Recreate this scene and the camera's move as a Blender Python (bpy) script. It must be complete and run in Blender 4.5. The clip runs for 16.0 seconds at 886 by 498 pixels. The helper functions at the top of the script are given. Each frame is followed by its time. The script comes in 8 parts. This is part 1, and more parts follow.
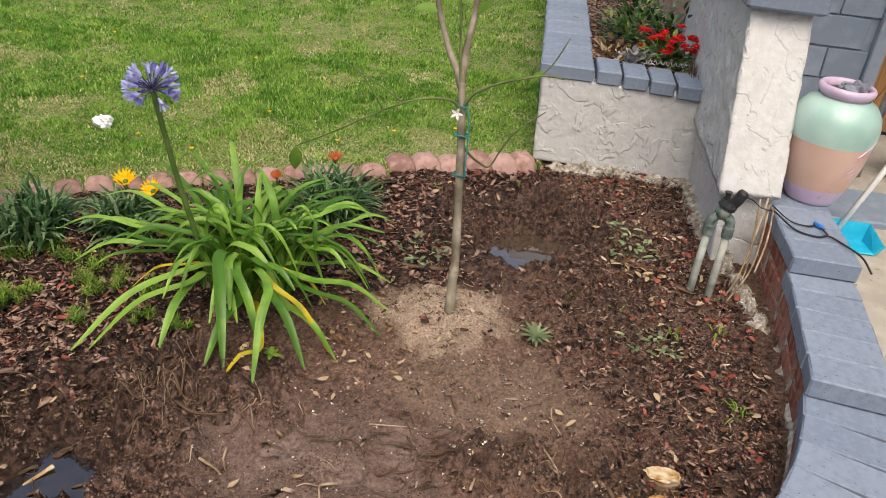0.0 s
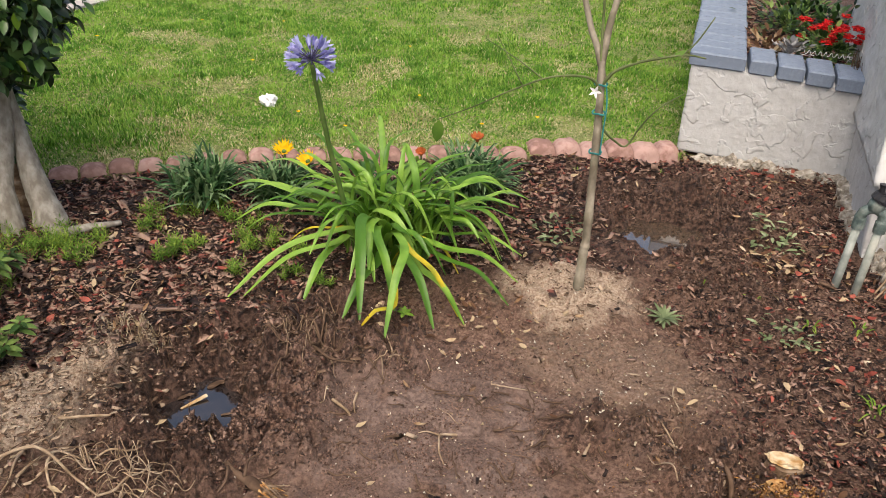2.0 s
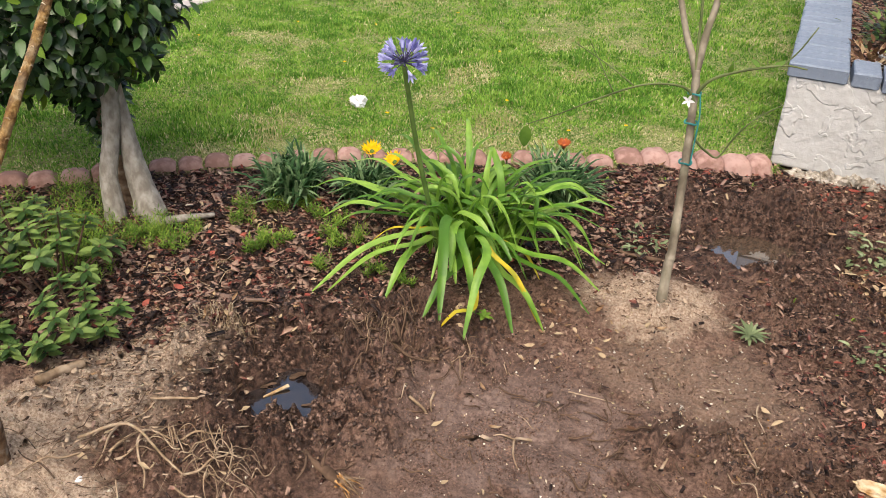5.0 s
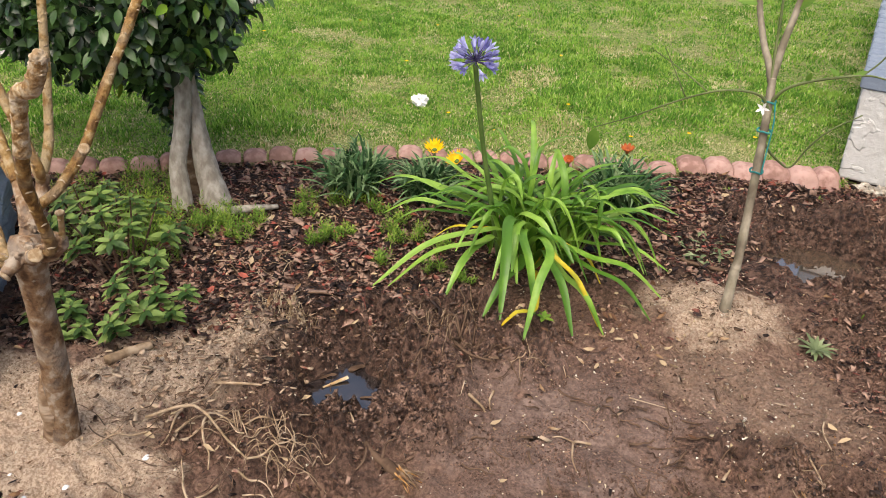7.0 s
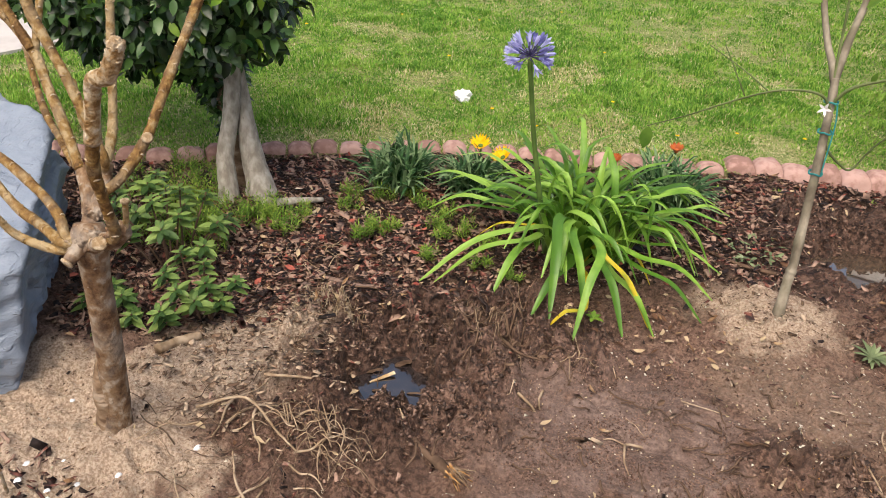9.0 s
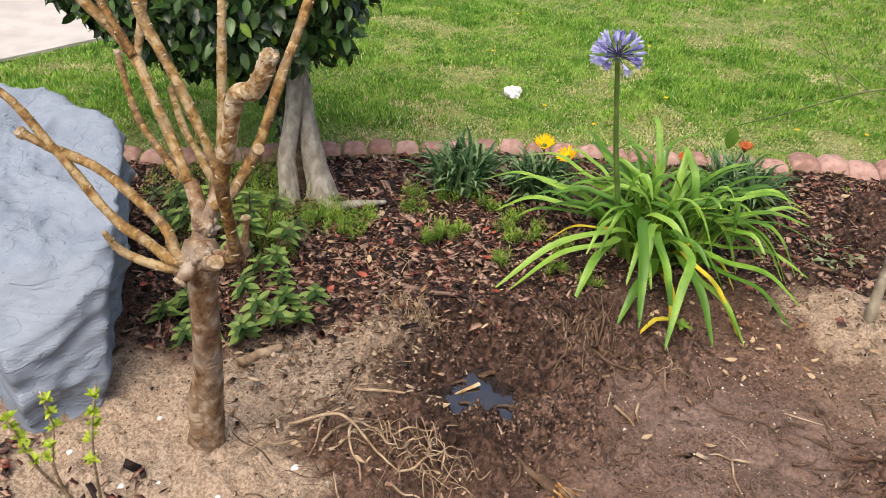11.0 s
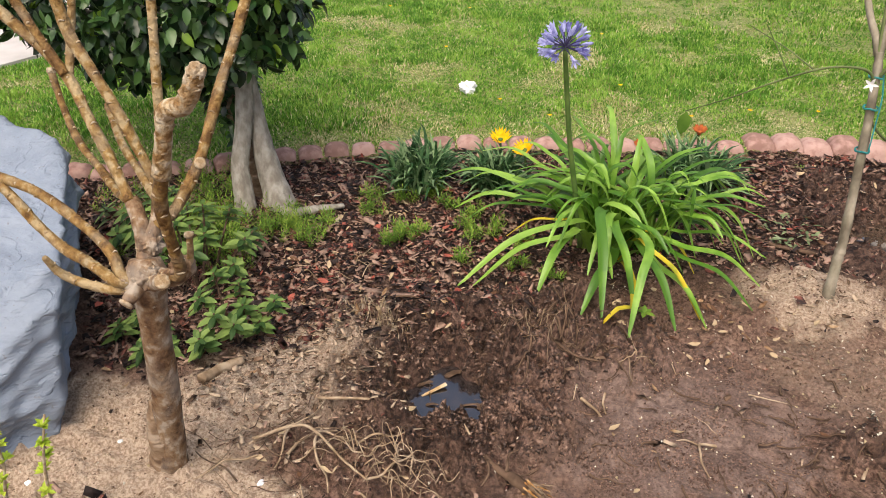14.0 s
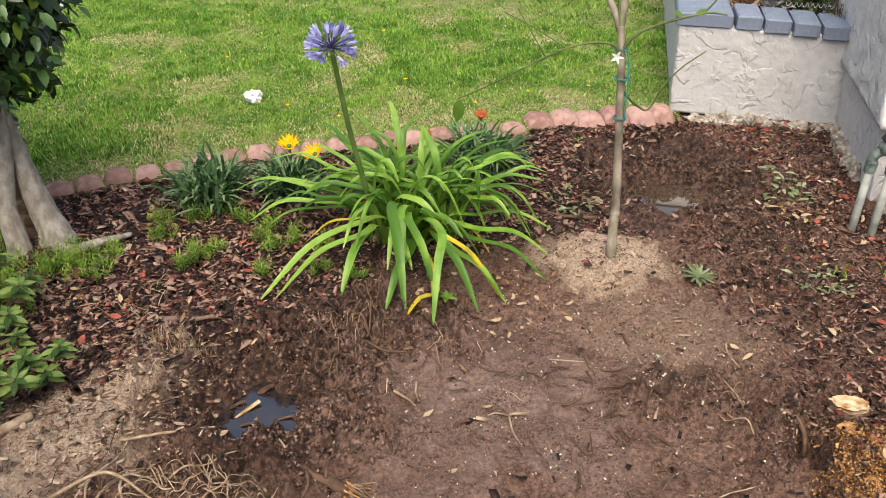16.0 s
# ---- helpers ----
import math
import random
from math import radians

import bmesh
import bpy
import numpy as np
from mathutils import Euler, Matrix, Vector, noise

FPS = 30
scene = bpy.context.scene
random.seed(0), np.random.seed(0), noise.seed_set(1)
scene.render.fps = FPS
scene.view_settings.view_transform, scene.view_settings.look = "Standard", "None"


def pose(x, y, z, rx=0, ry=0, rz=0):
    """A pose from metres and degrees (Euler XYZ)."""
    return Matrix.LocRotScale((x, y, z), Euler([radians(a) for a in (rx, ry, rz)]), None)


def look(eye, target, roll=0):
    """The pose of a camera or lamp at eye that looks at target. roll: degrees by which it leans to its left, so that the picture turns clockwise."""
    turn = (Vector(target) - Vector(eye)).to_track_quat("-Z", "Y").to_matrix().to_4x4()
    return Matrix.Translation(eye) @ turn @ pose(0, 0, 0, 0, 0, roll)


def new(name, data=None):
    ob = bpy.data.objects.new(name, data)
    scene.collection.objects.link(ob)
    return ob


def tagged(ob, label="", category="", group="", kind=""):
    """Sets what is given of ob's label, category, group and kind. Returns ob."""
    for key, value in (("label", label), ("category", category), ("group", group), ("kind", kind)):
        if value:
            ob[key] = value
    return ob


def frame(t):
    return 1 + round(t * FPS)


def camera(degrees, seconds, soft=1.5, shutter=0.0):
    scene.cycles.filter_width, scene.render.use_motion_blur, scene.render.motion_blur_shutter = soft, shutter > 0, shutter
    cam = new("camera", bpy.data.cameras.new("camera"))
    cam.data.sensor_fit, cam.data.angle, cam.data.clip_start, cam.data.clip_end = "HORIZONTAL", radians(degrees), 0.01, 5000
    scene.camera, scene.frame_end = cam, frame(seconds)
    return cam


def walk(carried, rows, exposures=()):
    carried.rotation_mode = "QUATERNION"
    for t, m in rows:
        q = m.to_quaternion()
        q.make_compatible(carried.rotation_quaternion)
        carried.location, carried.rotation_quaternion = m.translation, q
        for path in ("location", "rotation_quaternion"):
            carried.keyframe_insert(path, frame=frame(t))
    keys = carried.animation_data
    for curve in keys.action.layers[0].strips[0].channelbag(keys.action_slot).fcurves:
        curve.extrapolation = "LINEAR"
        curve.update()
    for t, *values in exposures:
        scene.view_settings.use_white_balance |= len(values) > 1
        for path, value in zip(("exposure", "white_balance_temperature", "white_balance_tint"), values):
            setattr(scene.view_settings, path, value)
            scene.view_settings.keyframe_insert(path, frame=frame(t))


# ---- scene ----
cam = camera(57.8, 16.0, soft=0.45)
PATH = [
    (0, (-0.048, 0.314, 1.355), (-0.178, 2.042, 0.358), 6.4),
    (0.5, (0.038, 0.258, 1.364), (-0.095, 1.989, 0.371), 6.6),
    (1, (0.05, 0.228, 1.339), (-0.181, 1.943, 0.336), 5.1),
    (1.5, (0.018, 0.215, 1.327), (-0.382, 1.895, 0.318), 4.3),
    (2, (0.014, 0.215, 1.322), (-0.467, 1.867, 0.304), 3.7),
    (2.5, (0.025, 0.219, 1.317), (-0.471, 1.865, 0.296), 3.5),
    (3, (0.024, 0.216, 1.317), (-0.472, 1.861, 0.295), 3.6),
    (3.5, (0.017, 0.214, 1.321), (-0.487, 1.858, 0.301), 4.1),
    (4, (0.008, 0.21, 1.321), (-0.542, 1.842, 0.305), 4.7),
    (4.5, (0.011, 0.206, 1.323), (-0.604, 1.814, 0.305), 3.7),
    (7, (-0.038, 0.166, 1.308), (-0.8, 1.712, 0.294), 3.6),
    (7.5, (-0.041, 0.163, 1.311), (-0.832, 1.695, 0.297), 3.2),
    (8, (-0.046, 0.158, 1.305), (-0.866, 1.676, 0.294), 2.7),
    (8.5, (-0.051, 0.15, 1.302), (-0.875, 1.666, 0.29), 3.5),
    (9, (-0.101, 0.15, 1.295), (-0.916, 1.661, 0.269), 3.8),
    (11.5, (-0.34, 0.107, 1.285), (-1.152, 1.604, 0.236), 3.3),
    (12, (-0.338, 0.11, 1.286), (-1.171, 1.594, 0.236), 3.2),
    (12.5, (-0.334, 0.119, 1.283), (-1.153, 1.61, 0.233), 3.4),
    (13, (-0.339, 0.131, 1.289), (-1.139, 1.633, 0.238), 3.5),
    (13.5, (-0.327, 0.137, 1.289), (-1.111, 1.644, 0.235), 2.6),
    (14, (-0.306, 0.146, 1.289), (-1.052, 1.674, 0.235), 1.3),
    (14.5, (-0.279, 0.166, 1.29), (-0.821, 1.781, 0.243), 2.5),
    (15, (-0.261, 0.176, 1.292), (-0.765, 1.803, 0.244), 0.9),
    (15.5, (-0.243, 0.178, 1.297), (-0.739, 1.807, 0.249), -0.8),
    (16, (-0.221, 0.174, 1.294), (-0.573, 1.841, 0.246), 0.5),
]
walk(cam, [(t, look(eye, target, roll)) for t, eye, target, roll in PATH], exposures=[(0, 0.31, 6850, 9), (1.5, 0.4, 6850, 9), (3, 0.65, 6850, 9), (16, 0.66, 6850, 9)])

# ---- world, sun, exposure ----
world = bpy.data.worlds.new("sky")
scene.world = world
world.use_nodes = True
wn = world.node_tree
sky = wn.nodes.new("ShaderNodeTexSky")
sky.sky_type = "NISHITA"
sky.sun_disc = False
SUN_EL, SUN_AZ = radians(62), radians(174)
sky.sun_elevation, sky.sun_rotation = SUN_EL, SUN_AZ
sky.air_density, sky.dust_density, sky.ozone_density = 1.0, 6.0, 0.5
wn.nodes["Background"].inputs["Strength"].default_value = 0.15
wn.links.new(sky.outputs[0], wn.nodes["Background"].inputs["Color"])

sun = new("sun", bpy.data.lights.new("sun", "SUN"))
sun.data.energy, sun.data.angle, sun.data.color = 1.4, radians(60), (1.0, 0.95, 0.88)
sun_way = Vector((math.sin(SUN_AZ) * math.cos(SUN_EL), math.cos(SUN_AZ) * math.cos(SUN_EL), math.sin(SUN_EL)))
sun.matrix_world = look((0, 0, 6), Vector((0, 0, 6)) - sun_way)

# ---- materials ----
def material(name, stops, scale=20.0, rough=0.8, bump=0.3, bump_scale=None, metal=0.0, island=0.0, coords="Object",
             detail=6.0, blotch=0.0, blotch_scale=2.0, blotch_col=(0.1, 0.08, 0.06), spec=0.2, per_object=0.0, coat=0.0, depth=0.01, stretch=None, plates=0.0, rim=0.006, specks=0.0, speck_scale=70.0, speck_col=(0.09, 0.07, 0.055)):
    """A surface whose colour runs through stops by noise, with a second, larger scale of blotches, and fine relief."""
    m = bpy.data.materials.new(name)
    m.use_nodes = True
    nt, bsdf = m.node_tree, m.node_tree.nodes["Principled BSDF"]
    N, L = nt.nodes.new, nt.links.new
    tc = N("ShaderNodeTexCoord")
    vec = tc.outputs[coords]
    if stretch:
        mp = N("ShaderNodeMapping")
        mp.inputs["Scale"].default_value = stretch
        L(vec, mp.inputs["Vector"])
        vec = mp.outputs[0]
    nz = N("ShaderNodeTexNoise")
    nz.inputs["Scale"].default_value, nz.inputs["Detail"].default_value = scale, detail
    L(vec, nz.inputs["Vector"])
    ramp = N("ShaderNodeValToRGB")
    els = ramp.color_ramp.elements
    while len(els) < len(stops):
        els.new(0.5)
    for k, c in enumerate(stops):
        els[k].position = 0.36 + 0.28 * k / max(1, len(stops) - 1)
        els[k].color = (*c, 1)
    fac = nz.outputs["Fac"]
    if island or per_object:
        src = N("ShaderNodeNewGeometry").outputs["Random Per Island"] if island else N("ShaderNodeObjectInfo").outputs["Random"]
        mx = N("ShaderNodeMath")
        mx.operation = "MULTIPLY_ADD"
        L(src, mx.inputs[0])
        mx.inputs[1].default_value = island or per_object
        sub = N("ShaderNodeMath")
        sub.operation = "ADD"
        sub.inputs[1].default_value = -0.5 * (island or per_object)
        L(fac, sub.inputs[0])
        L(sub.outputs[0], mx.inputs[2])
        fac = mx.outputs[0]
    L(fac, ramp.inputs["Fac"])
    col = ramp.outputs["Color"]
    if blotch:
        n2 = N("ShaderNodeTexNoise")
        n2.inputs["Scale"].default_value, n2.inputs["Detail"].default_value = blotch_scale, 4
        L(tc.outputs[coords], n2.inputs["Vector"])
        r2 = N("ShaderNodeMapRange")
        r2.inputs["From Min"].default_value, r2.inputs["From Max"].default_value = 0.48, 0.68
        r2.inputs["To Max"].default_value = blotch
        L(n2.outputs["Fac"], r2.inputs["Value"])
        mix = N("ShaderNodeMix")
        mix.data_type = "RGBA"
        L(r2.outputs[0], mix.inputs["Factor"])
        L(col, mix.inputs["A"])
        mix.inputs["B"].default_value = (*blotch_col, 1)
        col = mix.outputs["Result"]
    if specks:
        # sparse small marks of dirt
        n4, r4, x4 = N("ShaderNodeTexNoise"), N("ShaderNodeMapRange"), N("ShaderNodeMix")
        n4.inputs["Scale"].default_value, n4.inputs["Detail"].default_value, n4.inputs["Roughness"].default_value = speck_scale, 3, 0.6
        L(tc.outputs[coords], n4.inputs["Vector"])
        r4.inputs["From Min"].default_value, r4.inputs["From Max"].default_value, r4.inputs["To Max"].default_value = 0.66, 0.72, specks
        L(n4.outputs["Fac"], r4.inputs["Value"])
        x4.data_type = "RGBA"
        L(r4.outputs[0], x4.inputs["Factor"]), L(col, x4.inputs["A"])
        x4.inputs["B"].default_value = (*speck_col, 1)
        col = x4.outputs["Result"]
    L(col, bsdf.inputs["Base Color"])
    bsdf.inputs["Roughness"].default_value = rough
    bsdf.inputs["Metallic"].default_value = metal
    bsdf.inputs["Specular IOR Level"].default_value = spec
    if coat:
        bsdf.inputs["Coat Weight"].default_value = coat
        bsdf.inputs["Coat Roughness"].default_value = 0.08
    if bump:
        nb = N("ShaderNodeTexNoise")
        nb.inputs["Scale"].default_value, nb.inputs["Detail"].default_value = bump_scale or scale * 4, 5
        L(vec, nb.inputs["Vector"])
        bp = N("ShaderNodeBump")
        bp.inputs["Strength"].default_value, bp.inputs["Distance"].default_value = bump, depth
        L(nb.outputs["Fac"], bp.inputs["Height"])
        last = bp
        if plates:
            # trowelled plates with sharp broken rims
            n3, r3, b3 = N("ShaderNodeTexNoise"), N("ShaderNodeMapRange"), N("ShaderNodeBump")
            n3.inputs["Scale"].default_value, n3.inputs["Detail"].default_value, n3.inputs["Distortion"].default_value = plates, 3, 0.6
            L(vec, n3.inputs["Vector"])
            r3.inputs["From Min"].default_value, r3.inputs["From Max"].default_value = 0.5, 0.54
            L(n3.outputs["Fac"], r3.inputs["Value"])
            b3.inputs["Strength"].default_value, b3.inputs["Distance"].default_value = 0.6, rim
            L(r3.outputs[0], b3.inputs["Height"])
            L(bp.outputs[0], b3.inputs["Normal"])
            last = b3
        L(last.outputs[0], bsdf.inputs["Normal"])
    return m


def leafy(m, amount=0.25):
    """Let some light through thin leaves."""
    nt = m.node_tree
    bsdf, out = nt.nodes["Principled BSDF"], nt.nodes["Material Output"]
    tr, mix = nt.nodes.new("ShaderNodeBsdfTranslucent"), nt.nodes.new("ShaderNodeMixShader")
    nt.links.new(bsdf.inputs["Base Color"].links[0].from_socket, tr.inputs["Color"])
    mix.inputs[0].default_value = amount
    nt.links.new(bsdf.outputs[0], mix.inputs[1])
    nt.links.new(tr.outputs[0], mix.inputs[2])
    nt.links.new(mix.outputs[0], out.inputs["Surface"])
    return m


M_STUCCO = material("stucco", [(0.475, 0.475, 0.472), (0.51, 0.512, 0.51), (0.54, 0.543, 0.543)], 30, 0.85, 0.6, 55, blotch=0.12, blotch_scale=5, blotch_col=(0.43, 0.42, 0.395), depth=0.007, plates=11)
M_CAP = material("grey_blue_paint", [(0.175, 0.215, 0.285), (0.2, 0.242, 0.315), (0.225, 0.268, 0.34)], 60, 0.6, 0.3, 160, blotch=0.25, blotch_scale=9, blotch_col=(0.16, 0.185, 0.235), per_object=0.3, depth=0.003, specks=0.75, speck_scale=75)
M_ROCK = material("painted_rock", [(0.19, 0.227, 0.288), (0.205, 0.243, 0.305), (0.222, 0.262, 0.326)], 22, 0.55, 0.8, 60, blotch=0.2, blotch_scale=8, blotch_col=(0.18, 0.213, 0.27), depth=0.004, specks=0.4, speck_scale=60, stretch=(1, 1, 3.2), plates=11, rim=0.0035)
M_BRICK = material("red_brick", [(0.2, 0.065, 0.045), (0.28, 0.1, 0.07), (0.33, 0.13, 0.09)], 40, 0.85, 0.4, 120, per_object=0.3, blotch=0.4, blotch_scale=18, blotch_col=(0.38, 0.3, 0.26), depth=0.004)
M_MORTAR = material("old_concrete", [(0.2, 0.172, 0.135), (0.36, 0.322, 0.27), (0.52, 0.488, 0.435)], 40, 0.95, 0.9, 90, blotch=0.5, blotch_scale=9, blotch_col=(0.24, 0.2, 0.16), depth=0.01)
M_EDGER = material("pink_concrete_edger", [(0.25, 0.145, 0.122), (0.345, 0.21, 0.182), (0.42, 0.275, 0.245)], 35, 0.92, 0.4, 220, per_object=0.35, blotch=0.45, blotch_scale=16, blotch_col=(0.27, 0.17, 0.14), depth=0.004)
M_PORCH = material("porch_concrete", [(0.33, 0.3, 0.26), (0.37, 0.342, 0.298), (0.41, 0.38, 0.336)], 14, 0.8, 0.15, 120, blotch=0.4, blotch_scale=9, blotch_col=(0.3, 0.27, 0.23), depth=0.003, specks=0.5, speck_scale=38)
M_DRIVE = material("driveway_concrete", [(0.37, 0.345, 0.33), (0.42, 0.395, 0.38), (0.47, 0.445, 0.43)], 6, 0.85, 0.15, 120, blotch=0.3, blotch_scale=2, blotch_col=(0.46, 0.43, 0.4), depth=0.003)
M_BLOCK = material("painted_block", [(0.2, 0.245, 0.31), (0.235, 0.28, 0.35), (0.265, 0.31, 0.38)], 14, 0.7, 0.4, 60, per_object=0.3, blotch=0.3, blotch_scale=5, blotch_col=(0.18, 0.22, 0.28), depth=0.006)
M_DOOR = material("brown_door", [(0.26, 0.13, 0.05), (0.33, 0.17, 0.07), (0.36, 0.2, 0.09)], 10, 0.6, 0.15, 60, stretch=(8, 8, 0.6))
M_STEEL = material("grey_metal", [(0.3, 0.31, 0.33), (0.36, 0.37, 0.39)], 60, 0.4, 0.05, metal=0.8)
M_WHITE = material("white_plastic", [(0.72, 0.71, 0.7), (0.78, 0.78, 0.77)], 20, 0.4, 0.05)
M_TURQ = material("turquoise_plastic", [(0.01, 0.36, 0.55), (0.02, 0.44, 0.64)], 20, 0.35, 0.05)
M_BLACK = material("black_plastic", [(0.02, 0.02, 0.023), (0.035, 0.035, 0.04)], 40, 0.45, 0.1)
M_VALVE = material("weathered_green_plastic", [(0.06, 0.085, 0.08), (0.1, 0.135, 0.125), (0.17, 0.205, 0.19)], 40, 0.6, 0.2, blotch=0.4, blotch_scale=25, blotch_col=(0.22, 0.21, 0.17))
M_PVC = material("weathered_pipe", [(0.2, 0.225, 0.205), (0.27, 0.295, 0.265), (0.34, 0.36, 0.33)], 30, 0.55, 0.1, blotch=0.45, blotch_scale=14, blotch_col=(0.38, 0.36, 0.3))
M_CREAM = material("glazed_cream", [(0.6, 0.5, 0.38), (0.68, 0.58, 0.45)], 15, 0.4, 0.05)
M_V_LILAC = material("glazed_lilac", [(0.5, 0.38, 0.52), (0.58, 0.46, 0.6)], 8, 0.3, 0.05, coat=0.5)
M_V_MINT = material("glazed_mint", [(0.27, 0.43, 0.39), (0.33, 0.5, 0.45), (0.4, 0.56, 0.51)], 7, 0.3, 0.05, coat=0.5)
M_V_PEACH = material("glazed_peach", [(0.54, 0.335, 0.255), (0.6, 0.395, 0.31), (0.62, 0.43, 0.35)], 6, 0.32, 0.05, coat=0.5)
M_GREYCLOTH = material("grey_bag", [(0.12, 0.13, 0.16), (0.25, 0.27, 0.32)], 30, 0.5, 0.3)
M_BLUE = material("blue_plastic", [(0.02, 0.15, 0.5), (0.03, 0.2, 0.6)], 20, 0.4, 0.05)
M_PAPER = material("white_litter", [(0.75, 0.75, 0.76), (0.82, 0.82, 0.83)], 30, 0.6, 0.3)

M_AGA = leafy(material("strap_leaf", [(0.078, 0.19, 0.02), (0.145, 0.3, 0.033), (0.255, 0.43, 0.068)], 9, 0.38, 0.15, 300, per_object=0.5, spec=0.45, depth=0.002), 0.3)
M_AGA_Y = leafy(material("yellowed_leaf", [(0.3, 0.3, 0.03), (0.55, 0.42, 0.03), (0.6, 0.5, 0.06)], 14, 0.45, 0.1), 0.25)
M_STALK = material("green_stalk", [(0.07, 0.13, 0.03), (0.12, 0.19, 0.05)], 20, 0.5, 0.1)
M_PETAL = leafy(material("lilac_blue_petal", [(0.17, 0.165, 0.44), (0.3, 0.3, 0.62), (0.5, 0.51, 0.8)], 60, 0.5, 0.0, per_object=0.5, island=0.0), 0.25)
M_PETAL_D = material("violet_bud", [(0.03, 0.025, 0.06), (0.07, 0.06, 0.16)], 60, 0.5, 0.0)
M_GAZ = leafy(material("gazania_leaf", [(0.03, 0.08, 0.028), (0.07, 0.145, 0.05), (0.18, 0.27, 0.13)], 40, 0.5, 0.1, per_object=0.6), 0.15)
M_YELLOW = leafy(material("yellow_petal", [(0.75, 0.4, 0.0), (0.85, 0.55, 0.01)], 60, 0.5, 0.0, island=0.4), 0.2)
M_ORANGE = leafy(material("rust_petal", [(0.3, 0.06, 0.02), (0.5, 0.14, 0.04)], 60, 0.5, 0.0, island=0.4), 0.2)
M_RED = leafy(material("red_petal", [(0.5, 0.008, 0.012), (0.72, 0.02, 0.02)], 60, 0.5, 0.0, island=0.5), 0.15)
M_FICUS = leafy(material("ficus_leaf", [(0.007, 0.024, 0.006), (0.02, 0.055, 0.013), (0.06, 0.125, 0.033)], 12, 0.3, 0.1, island=0.7, spec=0.4), 0.1)
M_FICUS_Y = leafy(material("young_ficus_leaf", [(0.1, 0.2, 0.02), (0.2, 0.32, 0.04)], 12, 0.35, 0.1, island=0.4), 0.25)
M_SHRUB = leafy(material("shrub_leaf", [(0.036, 0.078, 0.02), (0.085, 0.155, 0.04), (0.19, 0.275, 0.075)], 14, 0.42, 0.1, island=0.75), 0.2)
M_FERN = leafy(material("feathery_green", [(0.09, 0.18, 0.02), (0.15, 0.26, 0.035), (0.24, 0.34, 0.05)], 14, 0.55, 0.0, island=0.5), 0.25)
M_DUSTY = leafy(material("dusty_leaf", [(0.12, 0.155, 0.075), (0.19, 0.235, 0.115), (0.28, 0.325, 0.19)], 14, 0.65, 0.1, island=0.6), 0.15)
M_SPRIG = leafy(material("lime_sprig_leaf", [(0.25, 0.36, 0.03), (0.42, 0.52, 0.06)], 14, 0.5, 0.0, island=0.5), 0.25)
M_SILVER = material("silver_leaf", [(0.16, 0.16, 0.16), (0.26, 0.26, 0.265), (0.36, 0.36, 0.365)], 30, 0.7, 0.1, island=0.4)
M_LEMON = leafy(material("lemon_leaf", [(0.08, 0.17, 0.025), (0.16, 0.28, 0.045)], 14, 0.4, 0.1), 0.3)
M_GRASS = leafy(material("grass_blade", [(0.085, 0.22, 0.024), (0.165, 0.345, 0.04), (0.285, 0.455, 0.08)], 7.0, 0.5, 0.0, island=0.5), 0.3)
M_DRY = leafy(material("dry_grass", [(0.38, 0.35, 0.16), (0.5, 0.45, 0.24), (0.6, 0.55, 0.34)], 4, 0.7, 0.0, island=0.5), 0.2)
M_BARK = material("plumeria_bark", [(0.085, 0.045, 0.025), (0.165, 0.095, 0.05), (0.225, 0.145, 0.085), (0.34, 0.28, 0.22)], 45, 0.65, 0.9, 110, blotch=0.55, blotch_scale=15, blotch_col=(0.31, 0.275, 0.235), depth=0.005, stretch=(1, 1, 0.8), specks=0.6, speck_scale=90, speck_col=(0.38, 0.34, 0.28))
M_BARK_G = material("golden_stem", [(0.105, 0.054, 0.018), (0.185, 0.102, 0.032), (0.24, 0.148, 0.052), (0.34, 0.255, 0.14)], 55, 0.6, 0.9, 130, blotch=0.45, blotch_scale=24, blotch_col=(0.255, 0.205, 0.14), depth=0.006, per_object=0.25)
M_BARK_P = material("pale_stem", [(0.2, 0.11, 0.04), (0.34, 0.23, 0.12), (0.44, 0.35, 0.23), (0.55, 0.47, 0.36)], 70, 0.75, 1.0, 120, depth=0.008)
M_SCAR = material("leaf_scar", [(0.25, 0.17, 0.095), (0.36, 0.275, 0.18), (0.46, 0.385, 0.29)], 90, 0.85, 0.4)
# old flaking bark; on the ficus rear trunk its dark tone stands for shade
M_BARK_O = material("old_flaking_and_shaded_bark", [(0.13, 0.08, 0.05), (0.24, 0.16, 0.1), (0.36, 0.28, 0.21)], 22, 0.9, 0.8, 50, depth=0.01, stretch=(1, 1, 2))
M_FTRUNK = material("ficus_bark", [(0.23, 0.203, 0.17), (0.32, 0.29, 0.25), (0.41, 0.38, 0.335)], 55, 0.85, 0.6, 90, blotch=0.3, blotch_scale=22, blotch_col=(0.22, 0.185, 0.15), depth=0.007, stretch=(1, 1, 0.5), specks=0.4, speck_scale=60, speck_col=(0.17, 0.14, 0.11))
M_SAPLING = material("sapling_bark", [(0.12, 0.1, 0.072), (0.2, 0.172, 0.128), (0.34, 0.3, 0.235)], 22, 0.75, 0.4, 90, blotch=0.35, blotch_scale=12, blotch_col=(0.17, 0.165, 0.1), depth=0.003, stretch=(1, 1, 0.6))
M_TWIG = material("green_twig", [(0.085, 0.11, 0.04), (0.15, 0.18, 0.075)], 20, 0.6, 0.1)
M_TIE = material("green_tie_tape", [(0.02, 0.16, 0.16), (0.04, 0.24, 0.23)], 20, 0.4, 0.0)
